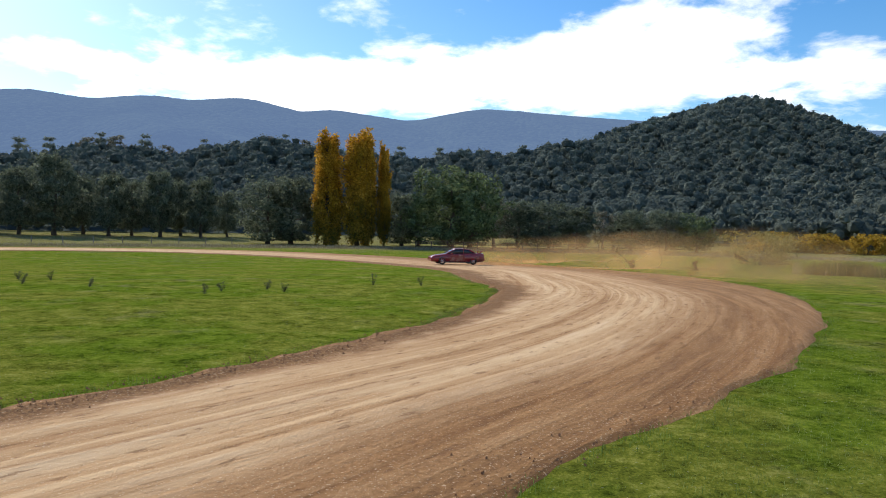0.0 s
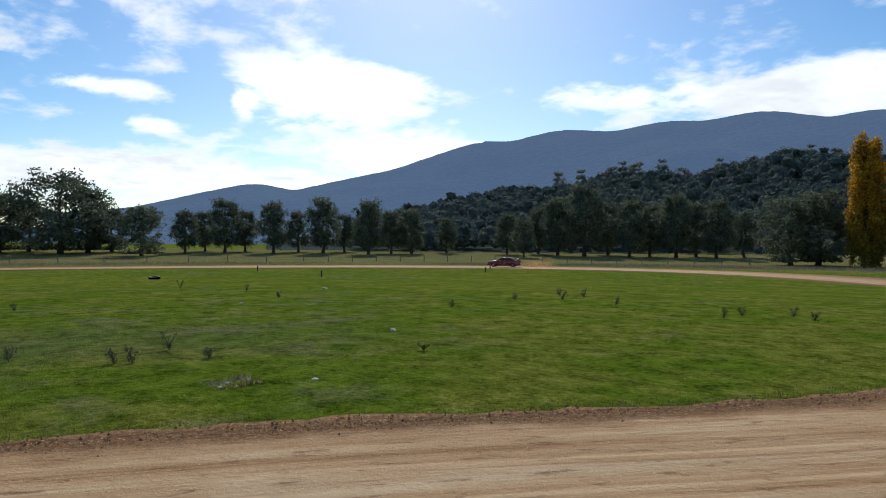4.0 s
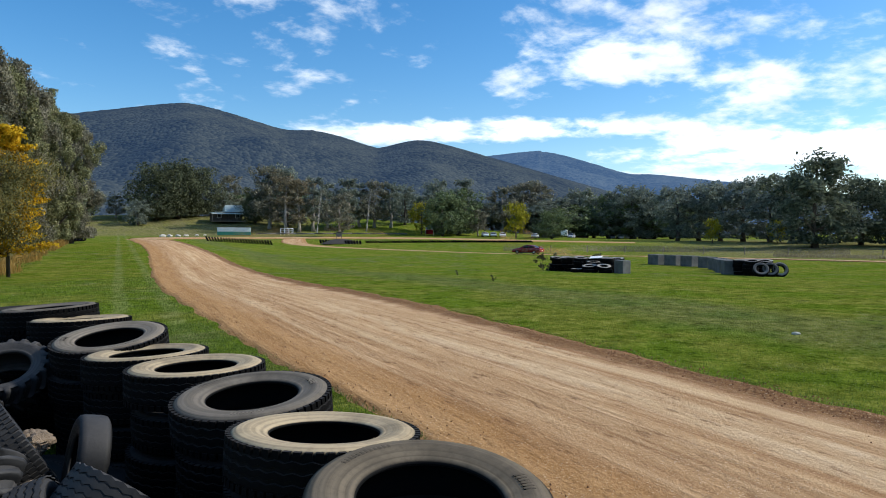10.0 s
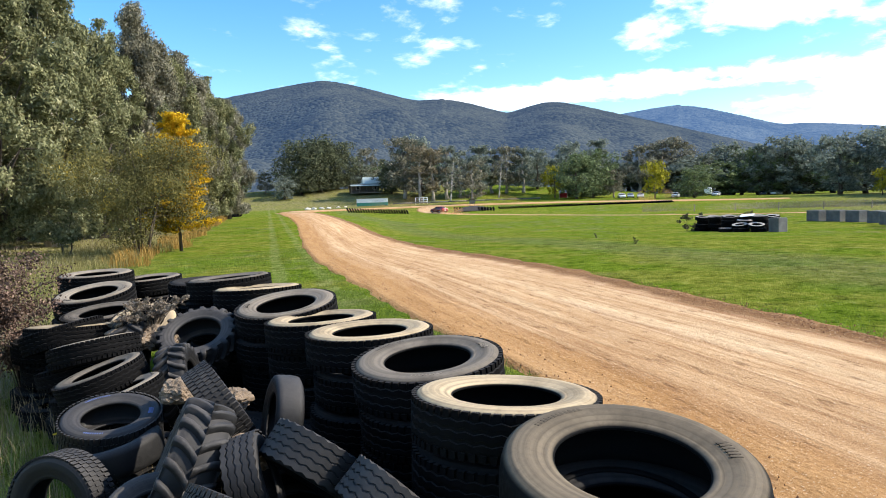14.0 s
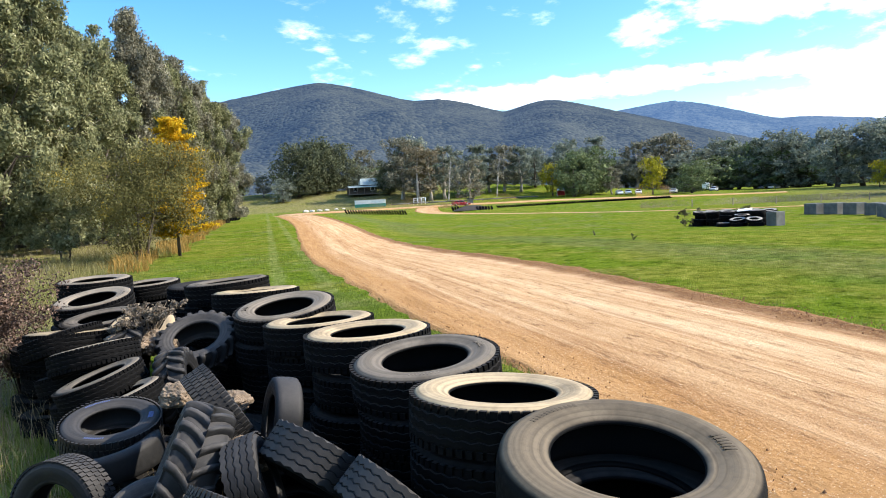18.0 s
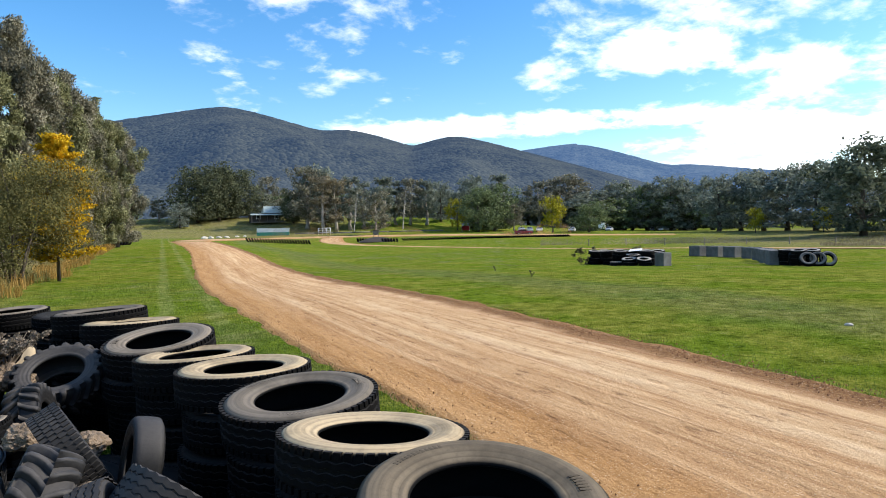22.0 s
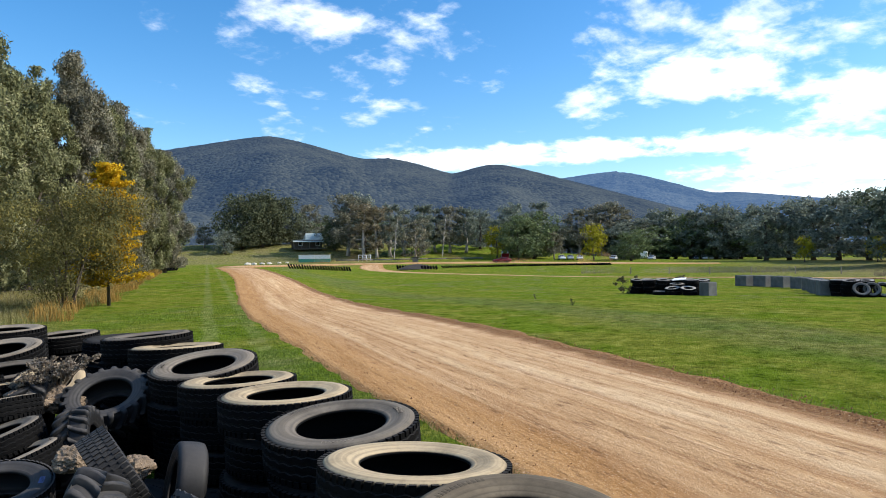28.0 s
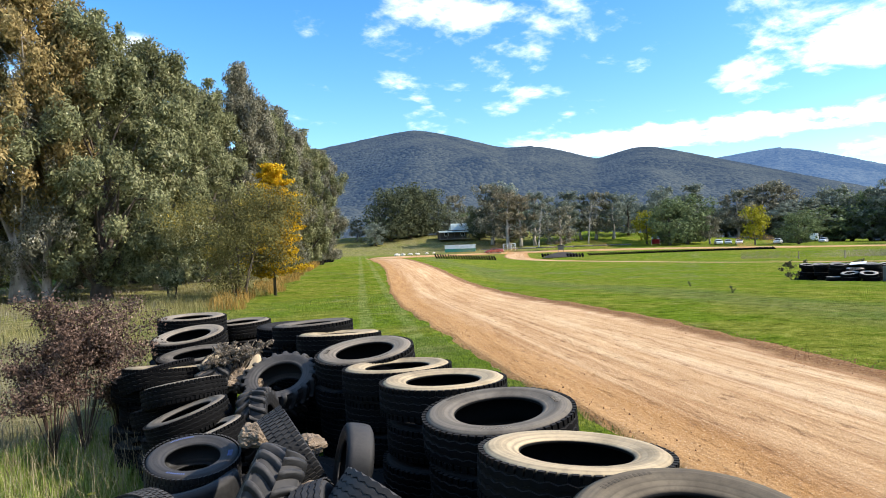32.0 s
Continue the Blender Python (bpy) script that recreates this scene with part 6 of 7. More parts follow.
row_of_tyres(-79.3, -115.4, -90.0, -108.5, 24, 1.15, "black tyre leaning in a row beside the track", ROW, 0.4, 0.36)
LINE_T = "long line of tyres along the farm track"
row_of_tyres(-110.6, -102.0, -139.5, -76.0, 72, 0.95, "black tyre in the line along the farm track", LINE_T, 1.3, 0.20)
mound("earth_mound", -105.2, -104.4, height(-105.2, -104.4), 5.6, 2.0, 1.05, "low mound of dark earth edged with tyres", 5, plain("dark_earth", (0.026, 0.022, 0.019), 0.95, vary=0.5, relief=0.7))
row_of_tyres(-102.6, -108.2, -106.8, -99.6, 15, 0.95, "black tyre set in the earth mound", "tyres of the earth mound", 0.3, 0.42)

WOOD = plain("grey_timber", (0.22, 0.18, 0.14), 0.85, vary=0.3, scale=5)
DARKW = plain("dark_timber", (0.06, 0.05, 0.045), 0.85, vary=0.3)
TIN = plain("pale_roof_iron", (0.46, 0.52, 0.47), 0.6, metal=0.0, vary=0.12, scale=2)
GREEN_P = plain("green_paint", (0.03, 0.20, 0.14), 0.55, vary=0.15)
GLASS = plain("dark_glass", (0.015, 0.018, 0.02), 0.08, vary=0.1, relief=0.0)
CREAM = plain("brown_weatherboard", (0.075, 0.058, 0.046), 0.8, vary=0.15)


def on(az, d):
    x, y = at_bearing(az, d)
    return x, y, height(x, y)


# marshal's stand: a box on legs
x, y, z = on(134.9, 153)
root = thing("marshal_stand", "small timber lookout box on posts", "hut", "", pose(x, y, z, 0, 0, 135))
for sx in (-0.55, 0.55):
    for sy in (-0.45, 0.45):
        part("leg", box(0.1, 0.1, 1.3, (sx, sy, 0), 0.01), WOOD, root)
part("cabin", box(1.3, 1.1, 0.9, (0, 0, 1.3), 0.02), WOOD, root)
part("roof", box(1.8, 1.5, 0.12, (0, 0, 2.2), 0.02), DARKW, root)

# two site cabins, green below and white above
for az, turn in ((144.0, 141), (142.7, 141)):
    x, y, z = on(az, 178)
    root = thing("site_cabin", "site cabin with green base and white top", "cabin", "site cabins by the track", pose(x, y, z, 0, 0, turn))
    part("base", box(4.0, 2.4, 0.85, (0, 0, 0.1), 0.03), GREEN_P, root)
    part("upper_wall", box(3.96, 2.36, 0.95, (0, 0, 0.95), 0.03), WHITE, root)
    part("roof", box(4.15, 2.55, 0.08, (0, 0, 1.9), 0.02), WHITE, root)
    for k in (-1.2, 0.0, 1.2):
        part("door", box(0.85, 0.06, 0.7, (k, 1.2, 0.2), 0.01), GREEN_P, root)
    for k in (-1.6, 1.6):
        part("skid", box(0.2, 2.4, 0.12, (k, 0, 0), 0.02), DARKW, root)

# crowd barrier along the farm road
FENCE_LINE = [at_bearing(141.6 - k * 1.55, 180 + 0.6 * k) for k in range(9)]
root = thing("rail_barrier", "low whitewashed rail barrier along the farm road", "barrier", "", pose(0, 0, 0))
for (xa, ya), (xb, yb) in zip(FENCE_LINE, FENCE_LINE[1:]):
    a, b = Vector((xa, ya, height(xa, ya) + 0.45)), Vector((xb, yb, height(xb, yb) + 0.45))
    part("rail", joined("rail", [tube([a, b], [0.17, 0.17], 6)], CONCRETE), None, root)
    part("post", box(0.12, 0.12, 0.7, (xa, ya, height(xa, ya))), WOOD, root)

# white frame by the road
x, y, z = on(139.2, 182)
root = thing("goal_frame", "white-painted pipe frame beside the track", "frame", "", pose(x, y, z, 0, 0, 140))
for k in (-1.6, -0.55, 0.55, 1.6):
    part("post", joined("post", [tube([(k, 0, 0), (k, 0, 1.7)], [0.07, 0.07], 6)], WHITE), None, root)
for h in (0.6, 1.15, 1.7):
    part("rail", joined("rail", [tube([(-1.65, 0, h), (1.65, 0, h)], [0.06, 0.06], 6)], WHITE), None, root)


def house(az, d, turn):
    x, y, z = on(az, d)
    root = thing("house", "farmhouse with pale iron roof and shaded verandah", "house", "", pose(x, y, z - 0.2, 0, 0, turn))
    part("wall", box(8.6, 5.5, 2.6, (0.4, 0, 0.2), 0.02), CREAM, root)
    bm = bmesh.new()
    v = [bm.verts.new(p) for p in [(-4.6, -3.2, 2.9), (1.2, -3.2, 2.9), (1.2, 3.2, 2.9), (-4.6, 3.2, 2.9), (-4.3, 0, 5.0), (0.7, 0, 5.0)]]
    for f in ((0, 1, 5, 4), (1, 2, 5), (2, 3, 4, 5), (3, 0, 4), (3, 2, 1, 0)):
        bm.faces.new([v[i] for i in f])
    part("roof", bm, TIN, root)
    part("wing_roof", box(3.9, 6.0, 0.12, (0, 0, 0), 0.01, None, pose(3.1, 0, 2.75, 0, 5)), TIN, root)
    part("verandah_roof", box(9.6, 2.6, 0.1, (0, 0, 0), 0.01, None, pose(0.3, 4.3, 2.35, -9)), TIN, root)
    for k in (-4.3, -2.0, 0.3, 2.6, 4.9):
        part("verandah_post", box(0.12, 0.12, 2.1, (k, 5.4, 0.2), 0.01), WOOD, root)
    part("verandah_floor", box(9.6, 2.6, 0.2, (0.3, 4.3, 0.0), 0.01), WOOD, root)
    part("door", box(0.9, 0.08, 2.0, (0, 2.77, 0.2), 0.01), DARKW, root)
    for k in (-2.6, 2.6):
        win = part("window", box(1.3, 0.08, 1.2, (k, 2.77, 1.1), 0.01), WHITE, root)
        part("pane", box(1.1, 0.04, 1.0, (k, 2.81, 1.2)), GLASS, win)


house(143.9, 213, -28)


def shelter(az, d, turn, w, dep, h, mat, label):
    x, y, z = on(az, d)
    root = thing("shelter", label, "shed", "", pose(x, y, z, 0, 0, turn))
    for sx in (-w / 2 + 0.1, w / 2 - 0.1):
        for sy in (-dep / 2 + 0.1, dep / 2 - 0.1):
            part("post", box(0.12, 0.12, h, (sx, sy, 0)), WOOD, root)
    part("roof", box(w + 0.5, dep + 0.4, 0.12, (0, 0, h), 0.02), TIN, root)
    part("back_wall", box(w, 0.06, h * 0.95, (0, -dep / 2, 0)), mat, root)
    part("side_wall", box(0.06, dep, h * 0.95, (-w / 2, 0, 0)), mat, root)


shelter(125.2, 196, 125, 4.4, 3.0, 2.1, DARKW, "dark open-fronted farm shelter")
shelter(117.6, 196, 118, 6.0, 4.0, 2.6, DARKW, "dark open-sided machinery shed")
shelter(114.8, 236, 115, 4.5, 3.2, 2.6, CREAM, "small pale weatherboard shed")

# gazebo with coloured panels
x, y, z = on(127.3, 188)
root = thing("gazebo", "small red gazebo with white and blue canopy", "tent", "", pose(x, y, z, 0, 0, 127))
RED_C, BLUE_C = plain("red_cloth", (0.62, 0.04, 0.07), 0.8), plain("blue_cloth", (0.25, 0.35, 0.65), 0.8)
for k in range(4):
    a = math.pi / 4 + k * math.pi / 2
    part("pole", box(0.06, 0.06, 1.6, (1.2 * math.cos(a) * 1.25, 1.2 * math.sin(a) * 1.25, 0)), WHITE, root)
for k in range(4):
    a, b = math.pi / 4 + k * math.pi / 2, math.pi / 4 + (k + 1) * math.pi / 2
    p, q = Vector((1.5 * math.cos(a), 1.5 * math.sin(a), 1.6)), Vector((1.5 * math.cos(b), 1.5 * math.sin(b), 1.6))
    m = (p + q) / 2 * 0.75
    part("canopy_panel", mesh_from("panel", [p, q, Vector((m.x, m.y, 2.25)), Vector((0, 0, 2.45))], [(0, 1, 2), (0, 2, 3), (1, 3, 2)], (WHITE, BLUE_C)[k % 2]), None, root)
    if k != 2:
        part("side_panel", mesh_from("side", [p, q, q - Vector((0, 0, 1.3)), p - Vector((0, 0, 1.3))], [(0, 1, 2, 3)], RED_C), None, root)


# ---------------------------------------------------------------- vehicles
def paint(name, colour, dust=0.35):
    def build(n, s):
        at = n("TexCoord").outputs["Object"]
        d = n.math("MULTIPLY", n.step(n.noise(at, 1.8, 6, 0.65), 0.4, 0.75), dust)
        n.put(s.inputs["Base Color"], n.mix(d, (*colour, 1), (0.40, 0.26, 0.16, 1)))
        n.put(s.inputs["Roughness"], n.step(d, 0.0, 0.4, 0.22, 0.7))
        s.inputs["Coat Weight"].default_value = 0.4
        s.inputs["Coat Roughness"].default_value = 0.1
    return material(name, build)


ALLOY = plain("alloy_wheel", (0.6, 0.6, 0.6), 0.35, metal=0.8, vary=0.1)
LAMP = plain("clear_lamp_glass", (0.75, 0.77, 0.78), 0.12, vary=0.05, relief=0.0)
TAIL = plain("red_lamp_glass", (0.45, 0.02, 0.02), 0.2, vary=0.1, relief=0.0)
BLACKP = plain("black_plastic", (0.02, 0.02, 0.02), 0.5, vary=0.2)


def loft(sections, mat, name):
    """A closed skin over sections: each is x and a half outline of (y, z) points from keel to top, mirrored."""
    verts, m = [], 0
    for x, half in sections:
        ring = [(x, -yy, zz) for yy, zz in half] + [(x, yy, zz) for yy, zz in reversed(half)]
        m = len(ring)
        verts += ring
    faces = [(i * m + j, i * m + (j + 1) % m, (i + 1) * m + (j + 1) % m, (i + 1) * m + j) for i in range(len(sections) - 1) for j in range(m)]
    faces += [tuple(reversed(range(m))), tuple((len(sections) - 1) * m + j for j in range(m))]
    return mesh_from(name, verts, faces, mat)


def car(name, label, coat, at, group="", parts_of=None, spoiler=False):
    """A two-door saloon, nose along +x, standing on its wheels."""
    L = 4.5
    root = thing(name, label, "car", group, at)

    def half(w, lo, mid, top, crown):
        return [(w * 0.82, lo), (w * 0.97, lo + 0.06), (w, mid), (w * 0.985, top - 0.06), (w * 0.90, top), (w * 0.45, top + crown), (0.001, top + crown * 1.2)]
    body = [(-2.25, half(0.70, 0.36, 0.55, 0.80, 0.01)), (-2.18, half(0.80, 0.26, 0.55, 0.93, 0.02)), (-1.75, half(0.85, 0.22, 0.55, 0.96, 0.02)), (-1.2, half(0.86, 0.20, 0.55, 0.95, 0.02)), (-0.4, half(0.86, 0.18, 0.52, 0.92, 0.02)), (0.4, half(0.86, 0.18, 0.52, 0.90, 0.02)),
            (1.0, half(0.86, 0.20, 0.52, 0.87, 0.03)), (1.6, half(0.84, 0.21, 0.50, 0.80, 0.03)), (2.0, half(0.80, 0.22, 0.48, 0.72, 0.02)), (2.2, half(0.72, 0.26, 0.46, 0.64, 0.01)), (2.26, half(0.60, 0.34, 0.45, 0.56, 0.0))]
    part("body", loft(body, coat, "body"), None, root)
    cab = [(-1.62, [(0.70, 0.93), (0.66, 0.96), (0.5, 0.97), (0.001, 0.97)]), (-1.05, [(0.74, 0.92), (0.62, 1.20), (0.48, 1.24), (0.001, 1.25)]), (-0.55, [(0.75, 0.91), (0.60, 1.28), (0.46, 1.31), (0.001, 1.32)]), (0.10, [(0.75, 0.90), (0.60, 1.27), (0.46, 1.30), (0.001, 1.31)]), (0.45, [(0.75, 0.89), (0.62, 1.16), (0.5, 1.19), (0.001, 1.2)]),
           (1.05, [(0.70, 0.86), (0.66, 0.88), (0.5, 0.89), (0.001, 0.90)])]
    part("glasshouse", loft(cab, GLASS, "glasshouse"), None, root, "dark glass of the cabin")
    roof = [(-1.0, [(0.60, 1.225), (0.58, 1.25), (0.3, 1.265), (0.001, 1.27)]), (-0.5, [(0.60, 1.285), (0.58, 1.32), (0.3, 1.335), (0.001, 1.34)]), (0.1, [(0.60, 1.275), (0.58, 1.31), (0.3, 1.325), (0.001, 1.33)]), (0.34, [(0.60, 1.20), (0.58, 1.235), (0.3, 1.25), (0.001, 1.255)])]
    part("roof", loft(roof, coat, "roof"), None, root)
    for s in (-1, 1):
        for low, high, thick in (((-1.5, s * 0.70, 0.95), (-1.0, s * 0.61, 1.24), 0.055), ((-0.45, s * 0.755, 0.92), (-0.5, s * 0.61, 1.28), 0.038), ((0.98, s * 0.70, 0.87), (0.32, s * 0.61, 1.23), 0.033)):
            part("pillar", joined("pillar", [tube([low, high], [thick, thick], 6)], coat), None, root)
        part("mirror", box(0.12, 0.18, 0.11, (0.55, s * 0.90, 0.90), 0.03), coat, root)
        part("headlight", box(0.10, 0.36, 0.12, (2.17, s * 0.50, 0.52), 0.02), LAMP, root)
        part("tail_light", box(0.06, 0.42, 0.14, (-2.24, s * 0.48, 0.64), 0.02), TAIL, root)
        part("door", box(1.25, 0.02, 0.52, (0.05, s * 0.862, 0.30), 0.008), coat, root)
        part("sill", box(2.3, 0.06, 0.09, (0.0, s * 0.84, 0.17), 0.02), BLACKP, root)
    part("front_bumper", box(0.16, 1.45, 0.2, (2.2, 0, 0.26), 0.05), coat, root)
    part("rear_bumper", box(0.16, 1.55, 0.24, (-2.22, 0, 0.32), 0.05), coat, root)
    part("number_plate", box(0.02, 0.37, 0.12, (-2.31, 0, 0.45)), WHITE, root)
    if spoiler:
        sp = part("spoiler", box(0.26, 1.4, 0.04, (-2.05, 0, 1.1), 0.012), coat, root)
        for s in (-0.5, 0.5):
            part("strut", box(0.1, 0.04, 0.14, (-2.02, s, 0.96)), coat, sp)
    for wx in (1.35, -1.3):
        for s in (-1, 1):
            wheel = thing("wheel", "", "", "", pose(wx, s * 0.76, 0.315, 90))
            wheel.parent = root
            if "tyre" not in WHEEL:
                WHEEL["tyre"] = casing(0.31, 28, RUB)
                WHEEL["rim"] = joined("rim", [tube([(0, 0, -0.10), (0, 0, 0.10)], [0.06, 0.06], 10)] + [tube([(0, 0, z * 0.11), (0.29 * math.cos(k * 1.257), 0.29 * math.sin(k * 1.257), z * 0.11)], [0.045, 0.035], 5) for z in (-1, 1) for k in range(5)], ALLOY)
                WHEEL["hub"] = revolve([(0.285, -0.11), (0.30, -0.11), (0.30, 0.11), (0.285, 0.11)], 28, ALLOY, "rim_ring")
            wheel.scale = (0.63, 0.63, 0.63)
            part("tyre", WHEEL["tyre"], None, wheel)
            part("rim", WHEEL["rim"], None, wheel)
            part("rim_ring", WHEEL["hub"], None, wheel)
    return root


WHEEL = {}
racer = car("race_car", "dusty maroon two-door coupe sliding round the dirt track", paint("maroon_paint", (0.21, 0.010, 0.018), 0.16), pose(0, 0, 0), spoiler=True)
silver, white_p, dark_p = paint("silver_paint", (0.42, 0.43, 0.44), 0.15), paint("white_car_paint", (0.75, 0.75, 0.74), 0.15), paint("dark_car_paint", (0.03, 0.04, 0.05), 0.15)
CARS = "cars parked by the trees"
for az, d, turn, coat, text in [(112.1, 232, 30, dark_p, "dark car parked by the trees"), (111.4, 234, 25, white_p, "white car parked in the paddock"), (110.9, 236, 20, silver, "silver car parked in the paddock"), (110.4, 238, 25, silver, "silver car parked in the paddock"), (109.8, 240, 10, dark_p, "dark car parked by the trees"),
                                (109.1, 240, 0, white_p, "white car parked at the row's end"), (122.6, 186, 40, white_p, "white car parked by the farm track"), (121.9, 187, 35, silver, "silver car parked by the farm track"), (121.1, 187, 30, white_p, "white car parked by the farm track"), (118.4, 190, 20, white_p, "white car beside the machinery shed"),
                                (117.1, 200, 50, dark_p, "dark car beside the machinery shed"), (115.4, 205, 15, silver, "silver car parked among the caravans")]:
    x, y, z = on(az, d)
    car("parked_car", text, coat, pose(x, y, z + 0.02, 0, 0, turn), CARS)


def caravan(az, d, turn):
    x, y, z = on(az, d)
    root = thing("caravan", "small white caravan parked by the trees", "caravan", "", pose(x, y, z, 0, 0, turn))
    part("body", box(4.2, 2.1, 1.9, (0, 0, 0.45), 0.3), WHITE, root)
    part("window", box(1.2, 0.04, 0.6, (0.2, 1.05, 1.3), 0.01), GLASS, root)
    part("door", box(0.6, 0.04, 1.6, (-1.3, 1.05, 0.5), 0.01), CREAM, root)
    part("drawbar", box(1.3, 0.1, 0.1, (2.6, 0, 0.45)), DARKW, root)
    for s in (-1, 1):
        part("wheel", joined("wheel", [tube([(0, s * 0.85, 0.32), (0, s * 1.03, 0.32)], [0.32, 0.32], 16)], BLACKP), None, root)
    part("stand", box(0.08, 0.08, 0.45, (3.1, 0, 0)), DARKW, root)


caravan(116.0, 215, 25)
# pale rubble by the road's end
for k, (az, d) in enumerate([(148.7, 160), (148.2, 162), (147.6, 165), (147.0, 168), (146.2, 172), (145.6, 176)]):
    x, y, z = on(az, d)
    stone(x, y, 0.9 - 0.08 * k, 50 + k, "pale lump of rubble beside the track")
# old car wreck under the belt's last trees
x, y, z = on(154.6, 100)
row_of_tyres(x - 1.5, y - 1, x + 1.5, y + 1, 5, 0.9, "black tyre dumped under the last tree", "tyres under the last tree", 0.7)


# ---------------------------------------------------------------- fences
def wire_fence(points, label, gap=4.0, tall=1.15, wires=(0.4, 0.75, 1.05), thick=0.12, mat=None):
    root = thing("fence", label, "fence", "", pose(0, 0, 0))
    shape = None
    line = []
    for (xa, ya), (xb, yb) in zip(points, points[1:]):
        n = max(1, round(math.hypot(xb - xa, yb - ya) / gap))
        line += [(xa + (xb - xa) * k / n, ya + (yb - ya) * k / n) for k in range(n)]
    line.append(points[-1])
    for x, y in line:
        if shape is None:
            ob = part("post", box(thick, thick, tall, bevel=0.01), mat or WOOD, root, "", pose(x, y, height(x, y)))
            shape = ob.data
        else:
            part("post", shape, None, root, "", pose(x, y, height(x, y), rng.uniform(-3, 3), rng.uniform(-3, 3), 0))
    for h in wires:
        part("wire", joined("wire", [tube([(x, y, height(x, y) + h) for x, y in line], [0.012 if thick < 0.14 else 0.05] * len(line), 4)], mat or WOOD), None, root)


wire_fence([at_bearing(a, 116 + 6 * math.sin(a / 20)) for a in range(117, 15, -6)], "post and wire fence behind the far straight", 5.0)
wire_fence([at_bearing(a, d) for a, d in ((6, 108), (2, 106), (-3, 104), (-8, 106), (-14, 110))], "dark post and rail fence by the green tree", 2.6, 1.3, (0.45, 0.85, 1.2), 0.16, DARKW)
wire_fence([at_bearing(a, d) for a, d in ((181, 50), (174, 54), (168, 58), (163, 66), (158.5, 84), (155.5, 100))], "wire fence behind the roadside trees", 4.0)

# hedges and shrubs outside the bend
hedge = stock("hedge", 2.6, 3.6, 81, 2600, 0.24, foliage("golden_hedge_leaves", (0.20, 0.12, 0.015), (0.50, 0.33, 0.04), (0.62, 0.46, 0.1), 0.3), BARK_DARK, clumps=26, bare=0.02, stems=4, gaps=0.3)
for k in range(13):
    x, y, z = on(-21.5 - 0.85 * k, 140 + 2.5 * math.sin(k * 2.1))
    plant_tree("hedge_shrub", hedge, x, y, k * 53, 1.15 + 0.3 * math.sin(k * 1.7), "golden autumn shrub in a hedge row", "shrub", "golden hedge", 1.3)
x, y, z = on(-21.2, 78)
plant_tree("shrub", stock("dusty", 3.4, 5.5, 82, 5000, 0.22, foliage("dusty_shrub_leaves", (0.14, 0.11, 0.03), (0.34, 0.28, 0.09), (0.45, 0.38, 0.16), 0.3), BARK_DARK, clumps=34, bare=0.02, stems=6, gaps=0.25), x, y, 0, 1.05, "dust-veiled golden shrub outside the bend", "shrub", "", 1.15)
REED = foliage("reed_blades", (0.05, 0.055, 0.015), (0.14, 0.14, 0.05), (0.34, 0.29, 0.18), 0.25)
blades("rushes", on_ground([at_bearing(a, d) for a, d in zip(np.random.default_rng(20).uniform(-34, -23.5, 3200), np.random.default_rng(21).uniform(60, 66, 3200))]), 1.1, 0.06, REED, "clump of dark rushes in the grass", "rushes", 20, 0.35)
blades("dry_grass", on_ground([at_bearing(a, d) for a, d in zip(np.random.default_rng(22).uniform(-36, 100, 26000), np.random.default_rng(23).uniform(101, 112, 26000))]), 0.42, 0.05, GREY_STRAW, "band of tall dry grass along the fence", "grass", 22, 0.5)
blades("dry_grass", on_ground([at_bearing(a, d) for a, d in zip(np.random.default_rng(24).uniform(95, 121, 9000), np.random.default_rng(25).uniform(118, 150, 9000))]), 0.32, 0.05, GREY_STRAW, "rank dry grass below the car park", "grass", 24, 0.5)
dead_white = stock("bare", 17, 7, 91, 900, 0.5, LEAF_GREY, bark("bleached_wood", (0.25, 0.22, 0.19), (0.55, 0.51, 0.47)), clumps=20, bare=0.3, stems=2)
for az, d in ((132.7, 196), (136.8, 188)):
    x, y, z = on(az, d)
    plant_tree("dead_tree", dead_white, x, y, az * 3, 0.8, "dead gum with bleached bare branches")


# ---------------------------------------------------------------- dust
def dust_material(name, density, colour=(0.66, 0.41, 0.19)):
    def build(n, s):
        at = n("TexCoord").outputs["Object"]
        fade = n("Attribute", props=dict(attribute_name="thickness")).outputs["Fac"]
        f = n.math("MULTIPLY", n.math("MULTIPLY", n.step(n.noise(at, 0.20, 3, 0.5), 0.30, 0.72), density), fade)
        glow = n("MixShader", Fac=0.5, i1=n("BsdfDiffuse", Color=(*colour, 1)), i2=n("BsdfTranslucent", Color=(*colour, 1)))
        m = n("MixShader", Fac=f, i1=n("BsdfTransparent"), i2=glow)
        out = [k for k in n.tree.nodes if k.type == "OUTPUT_MATERIAL"][0]
        n.put(out.inputs[0], m)
    return material(name, build)


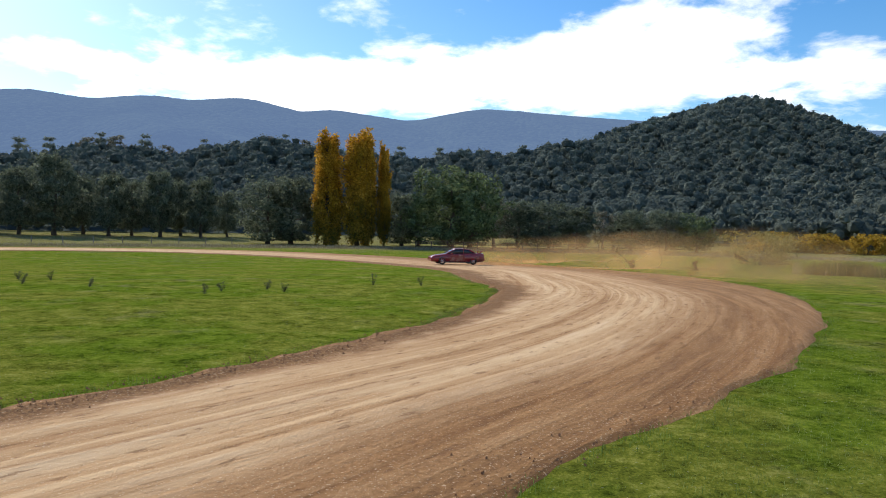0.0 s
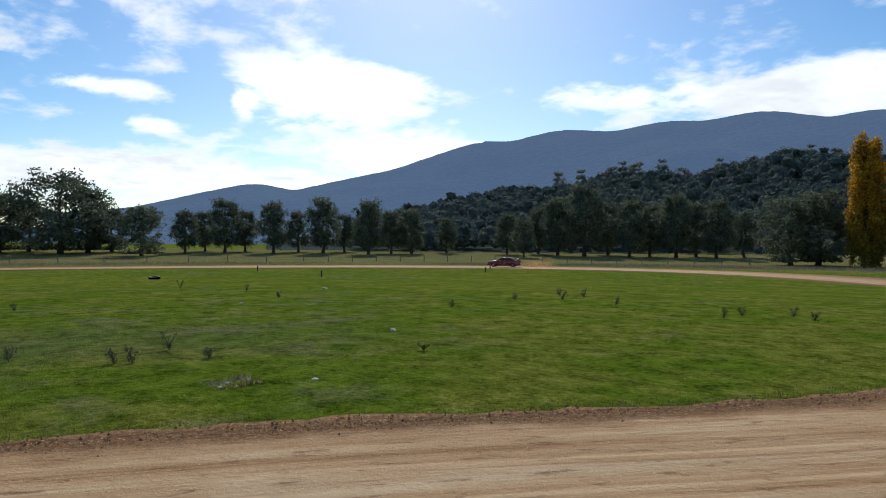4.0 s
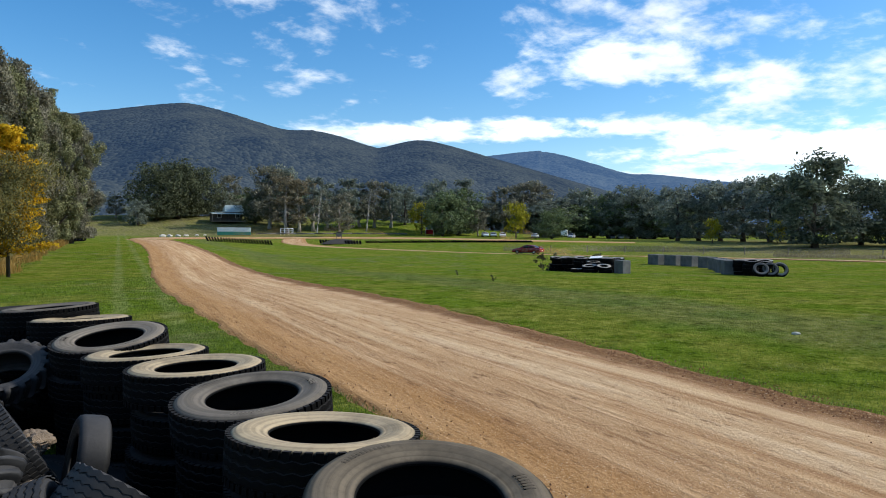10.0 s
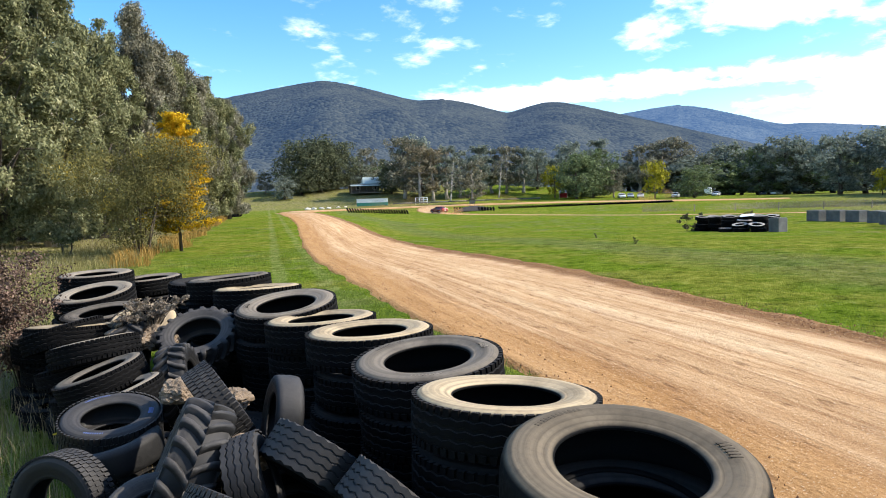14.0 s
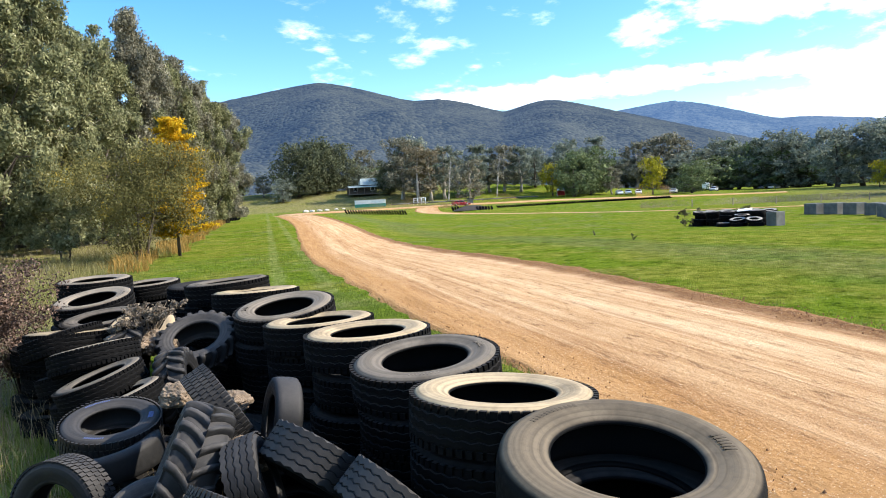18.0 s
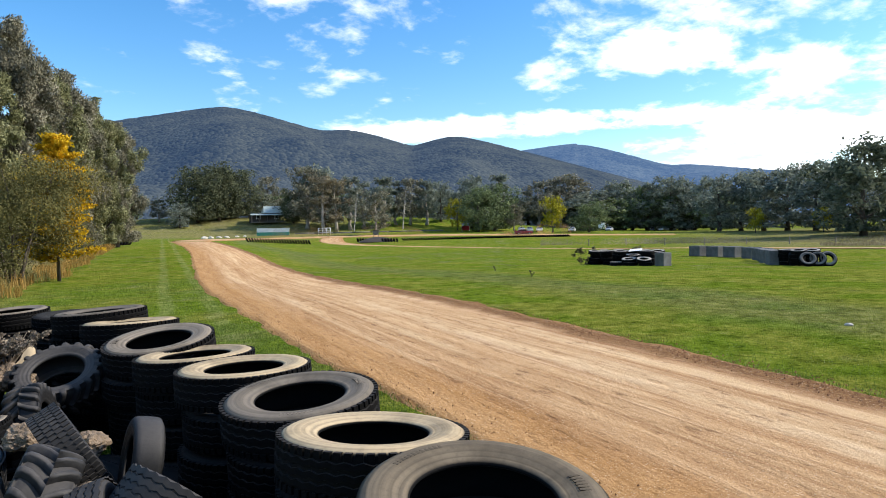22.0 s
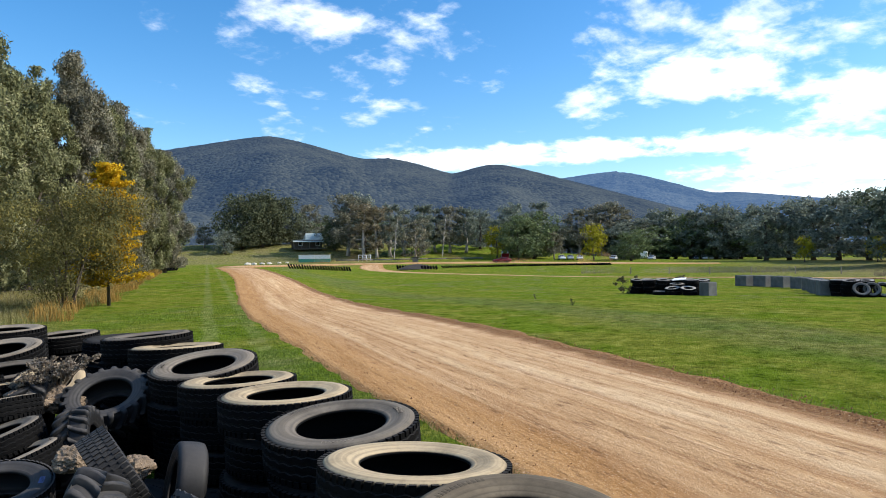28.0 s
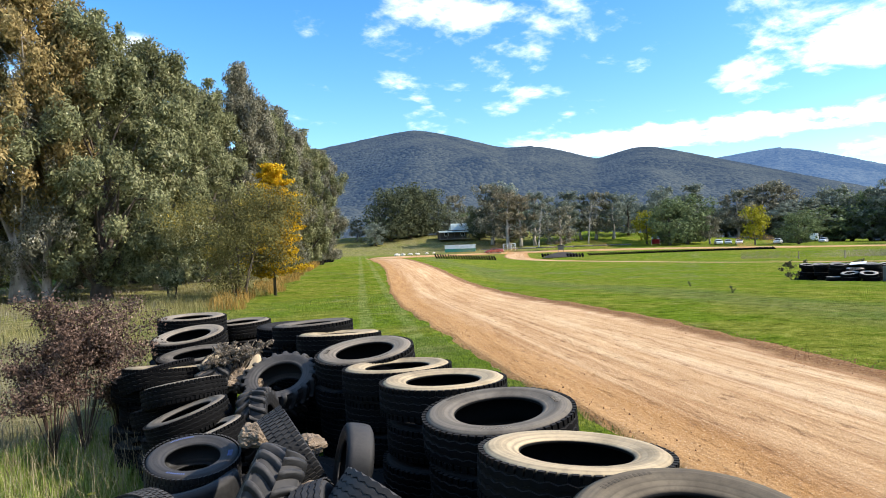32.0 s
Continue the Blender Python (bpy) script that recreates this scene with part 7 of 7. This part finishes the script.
def puff(x, y, z, sx, sy, sz, mat, seed):
    """A cloud of dust, thick in its middle and thinning out to its ends and its top."""
    bm = bmesh.new()
    bmesh.ops.create_icosphere(bm, subdivisions=4, radius=1)
    thick = []
    for v in bm.verts:
        u = v.co.copy()
        lump = 1 + 0.30 * noise.noise(u * 1.3 + Vector((seed, seed, 0))) + 0.12 * noise.noise(u * 4 + Vector((seed, 0, 0)))
        ragged = 0.25 * noise.noise(u * 3 + Vector((0, seed, 4)))
        thick.append(max(0.0, (1 - smooth(0.15, 0.95, abs(u.x) + ragged)) * (1 - smooth(-0.2, 0.75, u.z + ragged))))
        v.co = Vector((u.x * sx, u.y * sy, max(u.z, -0.35) * sz)) * lump
    me = bpy.data.meshes.new("dust")
    bm.to_mesh(me)
    bm.free()
    me.polygons.foreach_set("use_smooth", [True] * len(me.polygons))
    me.materials.append(mat)
    at = me.attributes.new("thickness", "FLOAT", "POINT")
    at.data.foreach_set("value", thick)
    ob = tagged(new("dust_cloud", me), "thin cloud of tan dust thrown up by the car", "dust", "dust clouds")
    ob.matrix_basis = pose(x, y, z)
    ob.visible_shadow = False
    return ob


DUST_1, DUST_2 = dust_material("thick_dust", 0.58), dust_material("thin_dust", 0.42)
PUFFS = [(puff(5.0, 60, 0.2, 10, 2.5, 2.0, DUST_1, 1), 1.2), (puff(11, 54, 0.3, 9, 3.0, 2.8, DUST_1, 2), 0.8), (puff(16, 46, 0.3, 7.5, 4.0, 3.3, DUST_1, 3), 0.8), (puff(13, 39, 0.0, 9, 4.0, 2.4, DUST_2, 4), 0.6), (puff(16, 33, 0.0, 7, 4.0, 2.2, DUST_2, 5), 0.6)]
DUST_3 = dust_material("faint_dust", 0.26)
puff(-99, -122, 0.9, 9, 4, 3.0, DUST_3, 6)
puff(-120, -114, 1.4, 10, 6, 2.6, DUST_3, 7)
puff(-143, -82, 1.0, 5, 3, 3.0, DUST_2, 8)
TAIL_PUFF = puff(0, 0, 0, 4.0, 1.6, 1.3, DUST_1, 9)


# ---------------------------------------------------------------- what moves
def motions():
    # seconds, x, y, heading of the nose to the left of +y
    drive = [(0, -2.6, 57.0, 106), (0.5, -8.6, 63.2, 98), (1.0, -14.6, 69.0, 90), (1.5, -20.5, 73.0, 84), (2.0, -28.0, 76.4, 82), (2.5, -36.5, 78.6, 88), (3.5, -53.0, 75.5, 108), (4.5, -67.5, 65.0, 132), (5.0, -74.1, 55.7, 146), (6.0, -82.6, 38.8, 158), (7.0, -88.7, 19.7, 166),
             (8.0, -91.0, -3.8, 178), (8.6, -93.0, -19.4, 182), (9.0, -92.7, -28.4, 190), (9.6, -89.2, -40.6, 196), (10.0, -88.4, -48.8, 186), (10.5, -89.0, -59.2, 174), (11.0, -92.0, -71.5, 168), (12.0, -95.2, -89.5, 174), (13.0, -95.6, -99.6, 178), (14.5, -97.3, -108.8, 168), (15.5, -98.6, -112.0, 150), (16.5, -100.8, -114.5, 130),
             (17.0, -104.0, -116.6, 110), (17.5, -108.5, -117.2, 80), (18.5, -117.5, -113.5, 58), (20.0, -127.5, -104.5, 42), (21.5, -136.8, -93.4, 36), (23.0, -147.0, -76.5, 32), (23.8, -152.5, -68.0, 60), (24.6, -153.0, -72.0, 140), (25.2, -149.5, -77.5, 205), (26.2, -141.5, -88.0, 214), (27.5, -134.0, -98.2, 220), (28.5, -127.8, -103.5, 226),
             (29.5, -121.8, -110.0, 226), (30.5, -117.0, -117.5, 215), (31.5, -109.0, -124.5, 240), (32.0, -104.5, -126.8, 246)]
    walk(racer, [(t, pose(x, y, height(x, y) + 0.085, 0, 0, a + 90)) for t, x, y, a in drive])
    # a cloud that hangs behind the tail
    walk(TAIL_PUFF, [(t, pose(x + 4.2 * math.sin(radians(a)), y - 4.2 * math.cos(radians(a)), height(x, y) + 0.35, 0, 0, a + 90)) for t, x, y, a in drive])
    # dust of the bend drifts slowly off the track and settles
    for ob, v in PUFFS:
        m = ob.matrix_basis.copy()
        walk(ob, [(t, Matrix.Translation((0.5 * v * t, -0.15 * v * t, -0.01 * t)) @ m) for t in (0, 2.5, 8, 32)])


motions()
